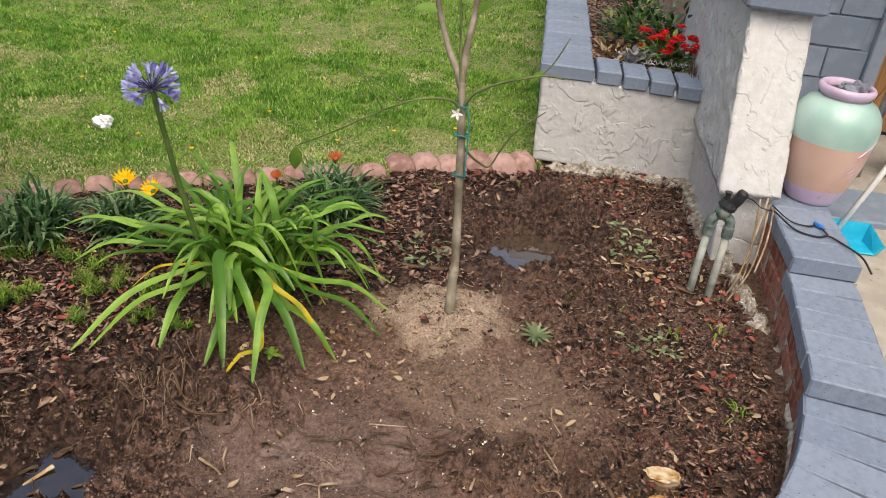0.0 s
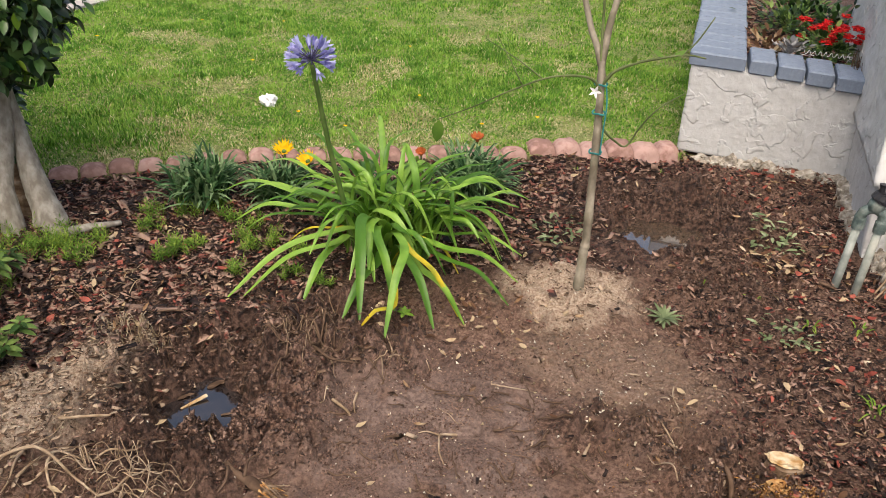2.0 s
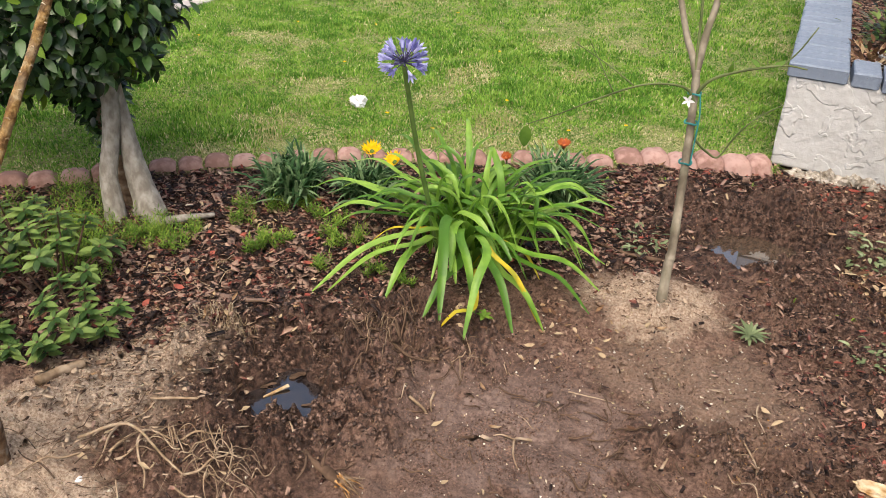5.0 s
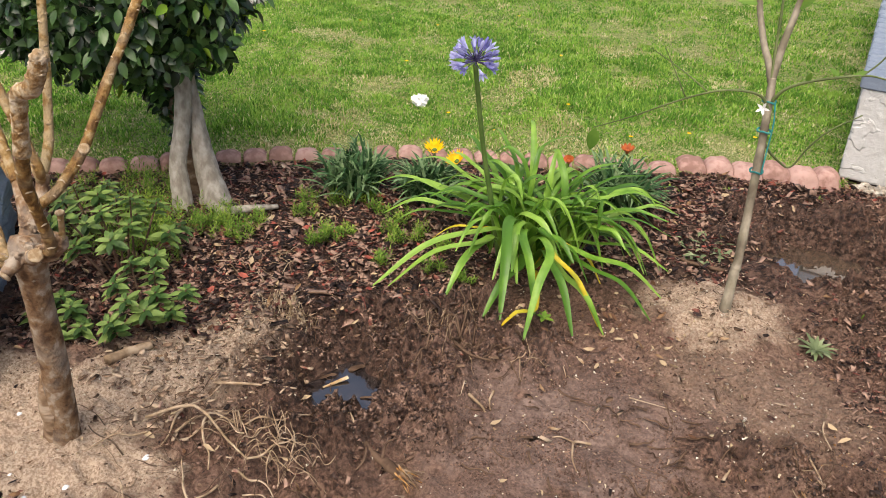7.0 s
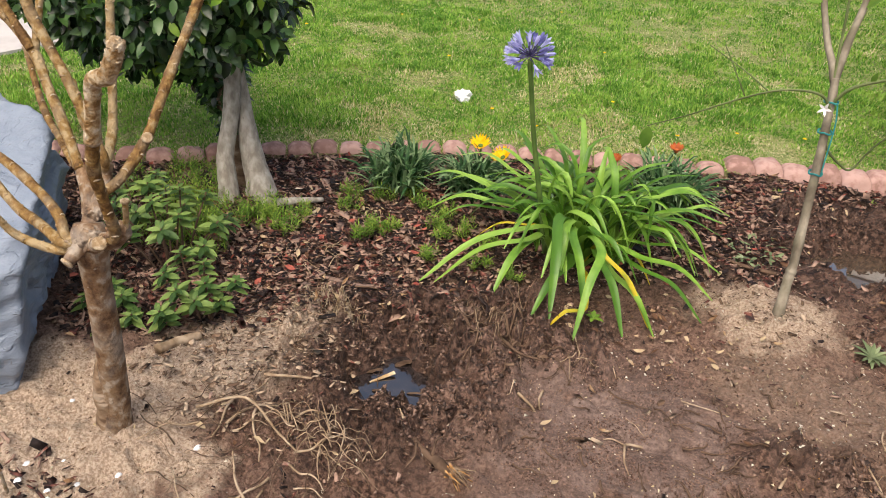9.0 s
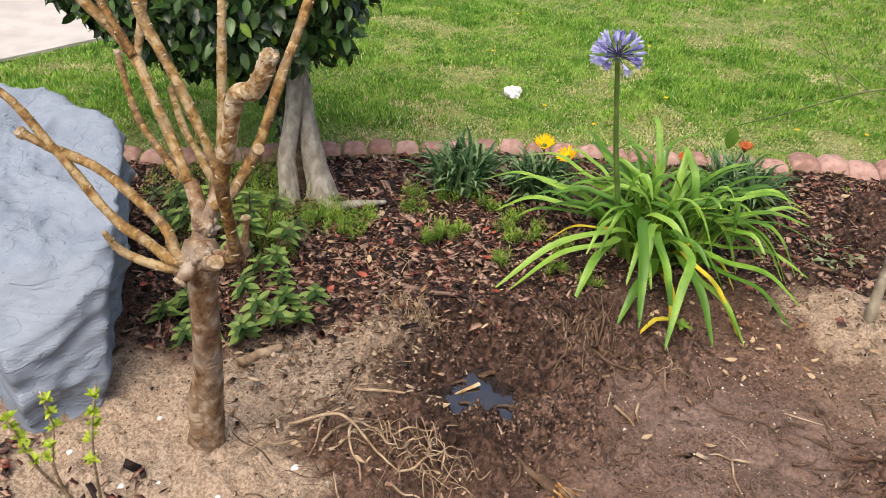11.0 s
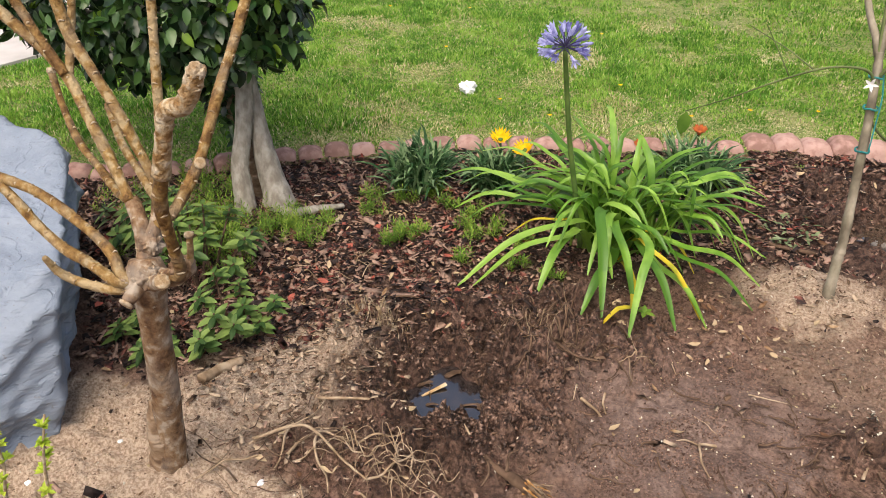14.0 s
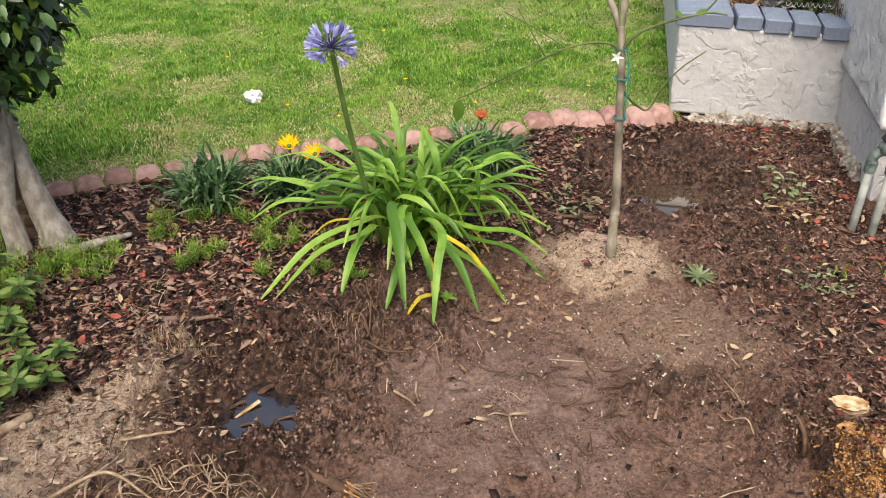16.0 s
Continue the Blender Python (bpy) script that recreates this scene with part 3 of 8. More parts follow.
def land(x, y):
    """Height of the ground."""
    x, y = np.asarray(x, float), np.asarray(y, float)
    z = (lattice(x, y, 0.35, 11) - 0.5) * 0.03 + (lattice(x, y, 0.11, 12) - 0.5) * 0.018 + (0.5 - np.abs(lattice(x, y, 0.05, 13) - 0.5) * 2) * 0.014 + (lattice(x, y, 0.024, 17) - 0.5) * 0.016 + (lattice(x, y, 0.013, 14) - 0.5) * 0.01
    calm = 1 - 0.72 * (1 - smooth_to(spot(x, y, -0.4, 1.56, 0.48, 0.32, 0.1) + (lattice(x, y, 0.12, 24) - 0.5) * 0.5, 0.6, 1.1))
    z = z * calm
    # shallow slips and thin cracks in the smooth mud
    z = z + (1 - calm) * ((lattice(x, y, 0.16, 25) - 0.5) * 0.022 - 0.014 * smooth_to(np.abs(lattice(x, y, 0.13, 26) - 0.5), 0.04, 0.0) + 0.014 * smooth_to(lattice(x, y, 0.1, 43), 0.5, 0.56) + 0.008 * smooth_to(lattice(x, y, 0.045, 44), 0.52, 0.6))
    wx, wy = x + (lattice(x, y, 0.05, 41) - 0.5) * 0.04, y + (lattice(x, y, 0.05, 42) - 0.5) * 0.04
    lumps = sum(h * (0.55 - np.abs(lattice(wx, wy, cell, seed) - 0.5) * 2) for h, cell, seed in ((0.03, 0.1, 27), (0.042, 0.05, 28), (0.036, 0.029, 29), (0.026, 0.018, 36), (0.014, 0.0125, 37)))
    z = z + (0.22 * calm + broken(x, y)) * lumps
    near = smooth_to(spot(x, y, -0.8, 1.8, 3.2, 2.6), 1.15, 0.9)
    bed = near * (1 - smooth_to(y - edge_y(x), -0.05, 0.05))
    z = z * (0.35 + 0.65 * bed)
    z = z + 0.055 * (1 - smooth_to(spot(x, y, -0.15, 2.24, 0.24, 0.2) + (lattice(x, y, 0.07, 30) - 0.5) * 0.25, 0.1, 1.1))
    rag = (lattice(x, y, 0.06, 15) - 0.5) * 0.9 + (lattice(x, y, 0.025, 16) - 0.5) * 0.5
    z = z - 0.08 * (1 - smooth_to(spot(x, y, -0.95, 1.5, 0.2, 0.21, 0.5) + rag * 0.5, 0.1, 1.2))
    pit = 1 - smooth_to(spot(x, y, -0.95, 1.495, 0.1, 0.115, 0.6) + rag * 0.6, 0.85, 1.25)
    z = z * (1 - pit) - (0.094 - 0.016 * lattice(x, y, 0.03, 38)) * pit
    # the far hole, with standing water under a ragged bank
    hole = 1 - smooth_to(spot(x, y, 0.05, 2.755, 0.2, 0.15, 0.3) + rag * 0.4, 0.75, 1.1)
    z = z * (1 - hole) - (0.06 - 0.012 * lattice(x, y, 0.04, 35)) * hole
    z = z + 0.014 * (1 - smooth_to(np.abs(spot(x, y, 0.08, 2.77, 0.24, 0.2) - 0.95) + rag * 0.3, 0.05, 0.35)) * smooth_to(y, 2.7, 2.85)
    z = z - 0.07 * (1 - smooth_to(spot(x, y, 0.295, 1.57, 0.035, 0.09, 0.1) + rag * 0.5, 0.2, 1.1))
    z = z + 0.05 * (1 - smooth_to(spot(x, y, 0.42, 1.52, 0.12, 0.14) + rag * 0.4, 0.2, 1.1))
    z = z + 0.03 * (1 - smooth_to(spot(x, y, -0.72, 1.95, 0.3, 0.09, 0.1), 0.2, 1.2))
    z = z + 0.03 * (1 - smooth_to(spot(x, y, -0.68, 1.78, 0.2, 0.07, 0.3) + rag * 0.4, 0.3, 1.15))
    z = z + 0.02 * (1 - smooth_to(spot(x, y, -1.3, 1.05, 0.4, 0.3), 0.3, 1.2))
    z = z + 0.03 * smooth_to(y - edge_y(x), -0.03, 0.05)
    return z


def axis(lo, hi, fine, far):
    inner = np.arange(lo, hi + 1e-6, fine)
    left, right, step = [lo], [hi], fine
    while left[-1] > -far:
        step *= 1.18
        left.append(left[-1] - step)
        right.append(right[-1] + step)
    return np.r_[left[:0:-1], inner, right[1:]]


def ground_sheet():
    xs, ys = axis(-2.3, 0.85, 0.0066, 400), axis(0.7, 3.5, 0.0066, 400)
    X, Y = np.meshgrid(xs, ys)
    Z = land(X, Y)
    nx, ny = len(xs), len(ys)
    mesh = bpy.data.meshes.new("ground")
    mesh.vertices.add(nx * ny)
    mesh.vertices.foreach_set("co", np.stack([X, Y, Z], -1).astype(np.float32).ravel())
    a = (np.arange(ny - 1)[:, None] * nx + np.arange(nx - 1)[None]).ravel()
    quads = np.stack([a, a + 1, a + nx + 1, a + nx], -1)
    mesh.loops.add(quads.size)
    mesh.loops.foreach_set("vertex_index", quads.astype(np.int32).ravel())
    mesh.polygons.add(len(quads))
    mesh.polygons.foreach_set("loop_start", (np.arange(len(quads)) * 4).astype(np.int32))
    mesh.update(calc_edges=True)
    for name, value in zip(("sand", "mud", "turf", "bare", "loam_shade"), zones(X, Y)):
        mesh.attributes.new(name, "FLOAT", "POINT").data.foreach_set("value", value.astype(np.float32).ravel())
    return tagged(new("ground", finish(mesh, M_GROUND, True)), "brown garden soil with sandy and muddy patches, running into lawn", "ground", "", "structure")


ground_sheet()

# ---- walls, planter, porch, house ----
RNG = np.random.default_rng(7)


def stucco_slab(name, rings, parent=None, rough=0.006, seed=1, nu=60, nv=26):
    """A closed stuccoed body: rings are outlines (lists of x, y) at rising heights; faces are cut fine and trowelled uneven."""
    verts, faces = [], []
    m = len(rings[0][1])
    per = max(4, nu // m)
    hs = [h for h, _ in rings]
    for j in range(nv + 1):
        h = hs[0] + (hs[-1] - hs[0]) * j / nv
        i = max(k for k in range(len(hs)) if hs[k] <= h + 1e-9)
        i = min(i, len(hs) - 2)
        t = (h - hs[i]) / (hs[i + 1] - hs[i])
        out = [np.array(a) * (1 - t) + np.array(b) * t for a, b in zip(rings[i][1], rings[i + 1][1])]
        mid = sum(out) / m
        for k in range(m):
            a, b = out[k], out[(k + 1) % m]
            for s in range(per):
                p = a + (b - a) * s / per
                d = (p - mid) / (np.linalg.norm(p - mid) + 1e-9)
                u = k * 1.7 + np.linalg.norm(b - a) * s / per
                bump = lattice(np.array(u), np.array(h), 0.09, seed) * 0.6 + lattice(np.array(u), np.array(h), 0.03, seed + 1) * 0.4
                ridge = max(0.0, 1 - abs(float(lattice(np.array(u), np.array(h), 0.12, seed + 2)) - 0.5) * 14)
                p = p + d * (float(bump) - 0.5) * rough * 2 - d * rough * 0.8 * ridge
                verts.append((p[0], p[1], h))
    w = m * per
    for j in range(nv):
        faces += [(j * w + k, j * w + (k + 1) % w, (j + 1) * w + (k + 1) % w, (j + 1) * w + k) for k in range(w)]
    faces += [tuple(range(w))[::-1], tuple(range(nv * w, nv * w + w))]
    return mesh_ob(name, verts, faces, M_STUCCO, parent, smooth=True)


def brick(name, cx, cy, z0, sx, sy, sz, turn, mat, parent, bevel=0.006, tilt=0.0):
    v, f = box_data(-sx / 2, sx / 2, -sy / 2, sy / 2, 0, sz, bevel)
    v = [(x + RNG.uniform(-0.0015, 0.0015), y + RNG.uniform(-0.0015, 0.0015), z + RNG.uniform(-0.001, 0.001)) for x, y, z in v]
    ob = mesh_ob(name, v, f, mat, parent)
    ob.matrix_basis = Matrix.Translation(ob.location) @ Matrix.Translation((cx, cy, z0)) @ Euler((tilt, 0, turn)).to_matrix().to_4x4()
    return ob


def rubble(x0, x1, y0, y1, z0, z1, n, seed, lumps=0.03):
    """A broken concrete footing: lumps fused into one rough strip."""
    rng = np.random.default_rng(seed)
    pile = Pile()
    for k in range(n):
        t = (k + 0.5) / n
        cx, cy = x0 + (x1 - x0) * t + rng.uniform(-0.01, 0.01), y0 + (y1 - y0) * t + rng.uniform(-0.008, 0.008)
        bm = bmesh.new()
        bmesh.ops.create_icosphere(bm, subdivisions=3, radius=1)
        sx, sy, sz = rng.uniform(0.8, 1.5) * lumps, rng.uniform(0.7, 1.1) * lumps, (z1 - z0) / 2 * rng.uniform(0.6, 1.2)
        verts = []
        for v in bm.verts:
            q = 0.95 + 0.4 * noise.noise(v.co * 2.1 + Vector((k * 3.1, seed, 0))) + 0.3 * noise.noise(v.co * 5 + Vector((k, 0, seed))) + 0.2 * noise.noise(v.co * 11 + Vector((0, k, seed)))
            verts.append((cx + v.co.x * sx * q, cy + v.co.y * sy * q, (z0 + z1) / 2 + v.co.z * sz * q))
        pile.add((verts, [tuple(v.index for v in f.verts) for f in bm.faces]))
        bm.free()
    return pile


PL = dict(x0=0.055, x1=0.70, y=3.51, top=0.375)
planter = thing("planter", "white stucco garden planter with a cap of grey-blue painted bricks", "planter", (0.37, 3.7, 0), kind="structure")
stucco_slab("front_wall", [(0.02, [(0.05, 3.5), (0.71, 3.485), (0.71, 3.66), (0.05, 3.66)]), (0.38, [(0.035, 3.51), (0.7, 3.5), (0.7, 3.67), (0.035, 3.67)])], planter, 0.005, 21, 240, 40)
stucco_slab("side_wall", [(0.0, [(0.055, 3.67), (0.22, 3.67), (0.22, 6.4), (0.055, 6.4)]), (0.38, [(0.04, 3.67), (0.22, 3.67), (0.22, 6.4), (0.04, 6.4)])], planter, 0.005, 25, 120, 14)
v, f = box_data(0.22, 0.7, 3.66, 6.4, 0.0, 0.335)
mesh_ob("soil_fill", v, f, M_CLOD, planter, "dark mulch filling the planter")
rubble(0.14, 0.70, 3.475, 3.455, -0.05, 0.045, 11, 3, 0.036).link("footing", M_MORTAR, planter, "broken rough concrete footing")
for k in range(4):
    brick("cap_brick", 0.297 + 0.108 * k, 3.6 - 0.008 * k, 0.378 - 0.004 * k, 0.097, 0.2, 0.057, RNG.uniform(-0.03, 0.03), M_CAP, planter)
brick("cap_brick", 0.128, 3.552, 0.38, 0.215, 0.105, 0.057, 0.0, M_CAP, planter)
for k in range(26):
    brick("cap_brick", 0.13 + RNG.uniform(-0.003, 0.003), 3.658 + 0.1035 * k, 0.38 + RNG.uniform(-0.002, 0.002), 0.212, 0.099, 0.057, RNG.uniform(-0.012, 0.012), M_CAP, planter)

wing = thing("wing_wall", "rough white stucco wing wall with a leaning front and grey cap", "wall", (0.76, 3.3, 0), kind="structure")


def wing_body():
    """Wing wall with a front that leans back, overhanging its base."""
    verts, faces = [], []
    nz_, ny_ = 34, 60
    rows = []
    for j in range(nz_ + 1):
        t = j / nz_
        z = 0.285 + 0.545 * t
        y0 = 2.8 + 0.29 * t
        ring = []
        xl, xr = 0.648 + 0.01 * t, 0.85 + 0.012 * t
        for s in range(ny_):
            ring.append((xl + 0.03 * (1 - s / ny_), 4.3 - (4.3 - y0) * s / ny_, -1, 0))
        for s in range(16):
            ring.append((xl + (xr - xl) * s / 16, y0 + 0.015 * s / 16, 0, -1))
        for s in range(ny_ + 1):
            ring.append((xr, y0 + 0.015 + (4.3 - y0 - 0.015) * s / ny_, 1, 0))
        rows.append((z, ring))
    w = len(rows[0][1])
    for z, ring in rows:
        for k, (x, y, nx, ny) in enumerate(ring):
            u = y if nx else x
            b = float(lattice(np.array(u + nx * 9), np.array(z), 0.05, 31)) * 0.5 + float(lattice(np.array(u + nx * 9), np.array(z), 0.018, 32)) * 0.5
            d = (b - 0.5) * (0.016 if nx < 0 else 0.009)
            verts.append((x + nx * d, y + ny * d, z + (0.012 * (b - 0.5) if z < 0.3 else 0)))
    for j in range(nz_):
        faces += [(j * w + k, j * w + (k + 1) % w, (j + 1) * w + (k + 1) % w, (j + 1) * w + k) for k in range(w)]
    faces += [tuple(range(w))[::-1], tuple(range(nz_ * w, nz_ * w + w))]
    return mesh_ob("upper_wall", verts, faces, M_STUCCO, wing, smooth=True)


wing_body()
stucco_slab("base_wall", [(-0.06, [(0.7, 2.83), (0.84, 2.83), (0.84, 4.3), (0.72, 4.3)]), (0.292, [(0.672, 2.85), (0.84, 2.85), (0.84, 4.3), (0.7, 4.3)])], wing, 0.005, 41, 120, 20)
for k in range(6):
    brick("cap_block", 0.757, 3.135 + 0.2 * k, 0.833, 0.26, 0.195, 0.07, 0.0, M_CAP, wing, 0.008)
rubble(0.69, 0.69, 3.44, 2.98, -0.05, 0.06, 10, 5, 0.032).link("footing", M_MORTAR, wing, "broken rough concrete footing")
rubble(0.735, 0.785, 2.86, 2.42, -0.05, 0.055, 11, 6, 0.03).link("footing", M_MORTAR, wing, "broken rough concrete footing")

# the low curved wall steps down in three levels
LOW_IN = [(0.845, 3.2), (0.838, 2.85), (0.83, 2.5), (0.812, 2.32), (0.79, 2.15), (0.765, 1.98), (0.712, 1.81), (0.644, 1.663), (0.56, 1.54), (0.47, 1.45)]
low = thing("curved_brick_wall", "low curved brick wall stepping down, capped with grey-blue bricks", "wall", (0.8, 2.2, 0), kind="structure")
LINE = spline(LOW_IN, 14)
RUN = np.r_[0, np.cumsum(np.linalg.norm(np.diff(LINE, axis=0), axis=1))]


def along(s):
    p = np.array([np.interp(s, RUN, LINE[:, 0]), np.interp(s, RUN, LINE[:, 1])])
    q = np.array([np.interp(s + 0.01, RUN, LINE[:, 0]), np.interp(s + 0.01, RUN, LINE[:, 1])])
    d = (q - p) / np.linalg.norm(q - p)
    return p, d, np.array([-d[1], d[0]])


def low_core():
    """Mortar core, with crumbling mortar squeezed out along the foot of the bricks."""
    n, verts, faces = 160, [], []
    for i in range(n + 1):
        u = RUN[-1] * i / n * 0.995
        p, d, nrm = along(u)
        top = 0.245 if p[1] > 2.5 else (0.185 if p[1] > 1.98 else 0.125)
        foot = float(smooth_to(p[1], 1.9, 2.35))
        for off, z in ((-0.034, -0.06), (-0.026, -0.025), (-0.018, -0.008), (-0.008, 0.008), (0.006, 0.016), (0.012, top - 0.055), (0.2, top - 0.055), (0.2, -0.06)):
            q = 0.0
            if z < 0.01:
                q = foot * (float(lattice(np.array(u), np.array(z), 0.06, 51)) + 0.6 * float(lattice(np.array(u), np.array(z), 0.022, 52)) - 0.7) * 0.028
                off = off * (0.15 + 0.85 * foot)
            q = p + nrm * (off - q)
            verts.append((q[0], q[1], z))
    for i in range(n):
        faces += [(i * 8 + k, i * 8 + (k + 1) % 8, i * 8 + 8 + (k + 1) % 8, i * 8 + 8 + k) for k in range(8)]
    faces += [tuple(range(8)), tuple(n * 8 + k for k in range(8))[::-1]]
    return mesh_ob("mortar_core", verts, faces, M_MORTAR, low, "pale crumbling mortar")


low_core()
S1, S2 = (float(np.interp(-y, -LINE[:, 1], RUN)) for y in (2.5, 1.978))
STEP = [(0.0, S1, 0.192), (S1, S2, 0.132), (S2, RUN[-1] - 0.05, 0.072)]
for lo, hi, z in STEP:
    lo_cap = lo - (0.03 if lo else 0.0)
    count = max(1, round((hi - lo_cap) / 0.108))
    for k in range(count):
        s = lo_cap + (hi - lo_cap) * (k + 0.5) / count
        p, d, nrm = along(s)
        c = p + nrm * 0.098
        brick("cap_brick", c[0], c[1], z, 0.2, (hi - lo_cap) / count * 1.05 - 0.003, 0.058, math.atan2(d[1], d[0]) + math.pi / 2, M_CAP, low, 0.005)
    rows = int(round((z + 0.03) / 0.062))
    for r in range(rows):
        count = max(1, round((hi - lo) / 0.205))
        for k in range(count):
            s = lo + (hi - lo) * (k + 0.5) / count
            p, d, nrm = along(min(s, RUN[-1] - 0.06))
            c = p + nrm * 0.051
            brick("brick", c[0], c[1], z - 0.062 * (r + 1) + 0.003, (hi - lo) / count - 0.012 - 0.02 * (r % 2), 0.094, 0.054, math.atan2(d[1], d[0]), M_BRICK, low, 0.004)

# porch slab, a painted step beside it, the house wall and its door
porch = thing("porch_floor", "cream concrete porch floor with a grey painted step", "floor", (1.6, 2.9, 0), kind="structure")
n = 40
pv, pf = [], []
for i in range(n + 1):
    p, d, nrm = along(RUN[-1] * i / n * 0.99)
    q = p + nrm * 0.18
    pv += [(q[0], q[1], 0.095), (2.8, q[1], 0.095), (q[0], q[1], -0.1), (2.8, q[1], -0.1)]
for i in range(n):
    a = i * 4
    pf += [(a, a + 1, a + 5, a + 4), (a + 2, a + 6, a + 7, a + 3), (a, a + 4, a + 6, a + 2), (a + 1, a + 3, a + 7, a + 5)]
pf += [(0, 2, 3, 1), (n * 4, n * 4 + 1, n * 4 + 3, n * 4 + 2)]
mesh_ob("slab", pv, pf, M_PORCH, porch)
v, f = box_data(0.86, 2.8, 3.12, 3.42, -0.1, 0.12, 0.006)
mesh_ob("painted_step", v, f, M_BLOCK, porch, "grey painted concrete step")
v, f = box_data(0.86, 2.8, 3.42, 4.2, -0.1, 0.105)
mesh_ob("slab", v, f, M_PORCH, porch, "tan concrete")

house = thing("house_wall", "grey-blue painted block house wall beside a brown door", "wall", (1.3, 4.4, 0), kind="structure")
v, f = box_data(0.78, 1.5, 4.175, 4.6, -0.1, 2.6)
mesh_ob("wall_core", v, f, M_BLOCK, house)
for r in range(17):
    for k in range(5):
        x0 = 0.72 + 0.3 * k - (0.15 if r % 2 else 0.0)
        a, b = max(x0, 0.79), min(x0 + 0.293, 1.5)
        if b - a > 0.04:
            brick("block", (a + b) / 2, 4.175, 0.06 + 0.145 * r, b - a, 0.03, 0.139, 0.0, M_BLOCK, house, 0.005)
v, f = box_data(1.5, 1.56, 4.13, 4.6, 0.0, 2.2, 0.006)
mesh_ob("door_jamb", v, f, M_BLOCK, house)
door = thing("door_1", "brown wooden house door with a scored panel", "door", (2.0, 4.45, 0), kind="structure")
v, f = box_data(1.56, 2.4, 4.25, 4.3, 0.1, 2.1, 0.004)
mesh_ob("door_leaf", v, f, M_DOOR, door)
for a, b in ((0.2, 0.62), (0.72, 1.1)):
    pile = Pile()
    for (x0, z0, x1, z1) in ((1.62, a, 1.78, b), (1.78, b, 1.95, b), (1.95, b, 2.1, a), (1.62, a, 2.1, a)):
        pile.add(tube_data([(x0, 4.248, z0), (x1, 4.248, z1)], 0.006, 6))
    pile.link("moulding", M_DOOR, door)
v, f = box_data(1.5, 4.0, 4.5, 4.6, -0.1, 2.6)
mesh_ob("wall_east", v, f, M_BLOCK, None)
tagged(bpy.data.objects["wall_east"], "grey-blue painted house wall", "wall", "", "structure")

# assumed roof, out of view, added to keep light off the house wall
v, f = box_data(0.9, 5.0, 3.0, 6.0, 2.45, 2.6)
tagged(mesh_ob("porch_roof", v, f, M_STUCCO), "unseen plain roof added to shade the house entrance", "roof", "", "structure")

# driveway beyond the lawn
dv, df = [], []
for i in range(9):
    y = -4 + 3.2 * i
    dv += [(-4.05 + 0.165 * y, y, 0.047), (-9.5, y, 0.047), (-4.05 + 0.165 * y, y, -0.05), (-9.5, y, -0.05)]
for i in range(8):
    a = i * 4
    df += [(a, a + 4, a + 5, a + 1), (a, a + 2, a + 6, a + 4), (a + 1, a + 5, a + 7, a + 3)]
drive = mesh_ob("driveway", dv, df, M_DRIVE)
tagged(drive, "pale smooth concrete driveway beyond the lawn", "driveway", "", "structure")

# ---- scalloped edging stones ----
edging = []


def edger(width, height, depth):
    """A worn concrete edging stone: a pillow-shaped block with a rounded, scalloped top."""
    nu, nv = 15, 9
    verts, faces = [], []
    for j in range(nv):
        b = -1 + 2 * j / (nv - 1)
        for i in range(nu):
            a = -1 + 2 * i / (nu - 1)
            top = (1 - abs(a) ** 3.6 * 0.6) * (1 - 0.55 * abs(b) ** 4)
            x = a * width / 2 * (1 - 0.06 * b * b)
            y = b * depth / 2
            n = noise.noise(Vector((x * 40, y * 40, width * 900)))
            verts.append((x + n * 0.001, y + n * 0.002, height * top + n * 0.003))
    rim = [i for i in range(nu)] + [j * nu + nu - 1 for j in range(1, nv)] + [(nv - 1) * nu + i for i in range(nu - 2, -1, -1)] + [j * nu for j in range(nv - 2, 0, -1)]
    for j in range(nv - 1):
        faces += [(j * nu + i, j * nu + i + 1, (j + 1) * nu + i + 1, (j + 1) * nu + i) for i in range(nu - 1)]
    n0 = len(verts)
    verts += [(verts[k][0] * 1.01, verts[k][1] * 1.02, -0.06) for k in rim]
    m = len(rim)
    faces += [(rim[k], n0 + k, n0 + (k + 1) % m, rim[(k + 1) % m]) for k in range(m)]
    faces.append(tuple(range(n0, n0 + m)))
    return verts, faces


def lay_edger(x, y, turn, width, height, lean, group="scalloped edging along the lawn", depth=0.074):
    v, f = edger(width, height, depth)
    ob = mesh_ob("edging_stone", v, f, M_EDGER, smooth=True)
    ob.location = (x, y, float(land(x, y)) - 0.012)
    ob.rotation_euler = (lean, RNG.uniform(-0.05, 0.05), turn)
    tagged(ob, "pinkish concrete edging stone with a scalloped top", "edging stone", group)
    return ob


E_LINE = spline([e for e in EDGE[1:16]], 20)
E_RUN = np.r_[0, np.cumsum(np.linalg.norm(np.diff(E_LINE, axis=0), axis=1))]
s = 0.02
while s < E_RUN[-1] - 0.03:
    w = RNG.uniform(0.094, 0.104)
    p = [np.interp(s + w / 2, E_RUN, E_LINE[:, i]) for i in (0, 1)]
    q = [np.interp(s + w / 2 + 0.02, E_RUN, E_LINE[:, i]) for i in (0, 1)]
    lay_edger(p[0] - 0.014, p[1] + 0.055, math.atan2(q[1] - p[1], q[0] - p[0]) + RNG.uniform(-0.06, 0.06), w - 0.004, RNG.uniform(0.034, 0.041), RNG.uniform(-0.15, 0.05))
    s += w + (0.05 if RNG.random() < 0.06 else 0.001)
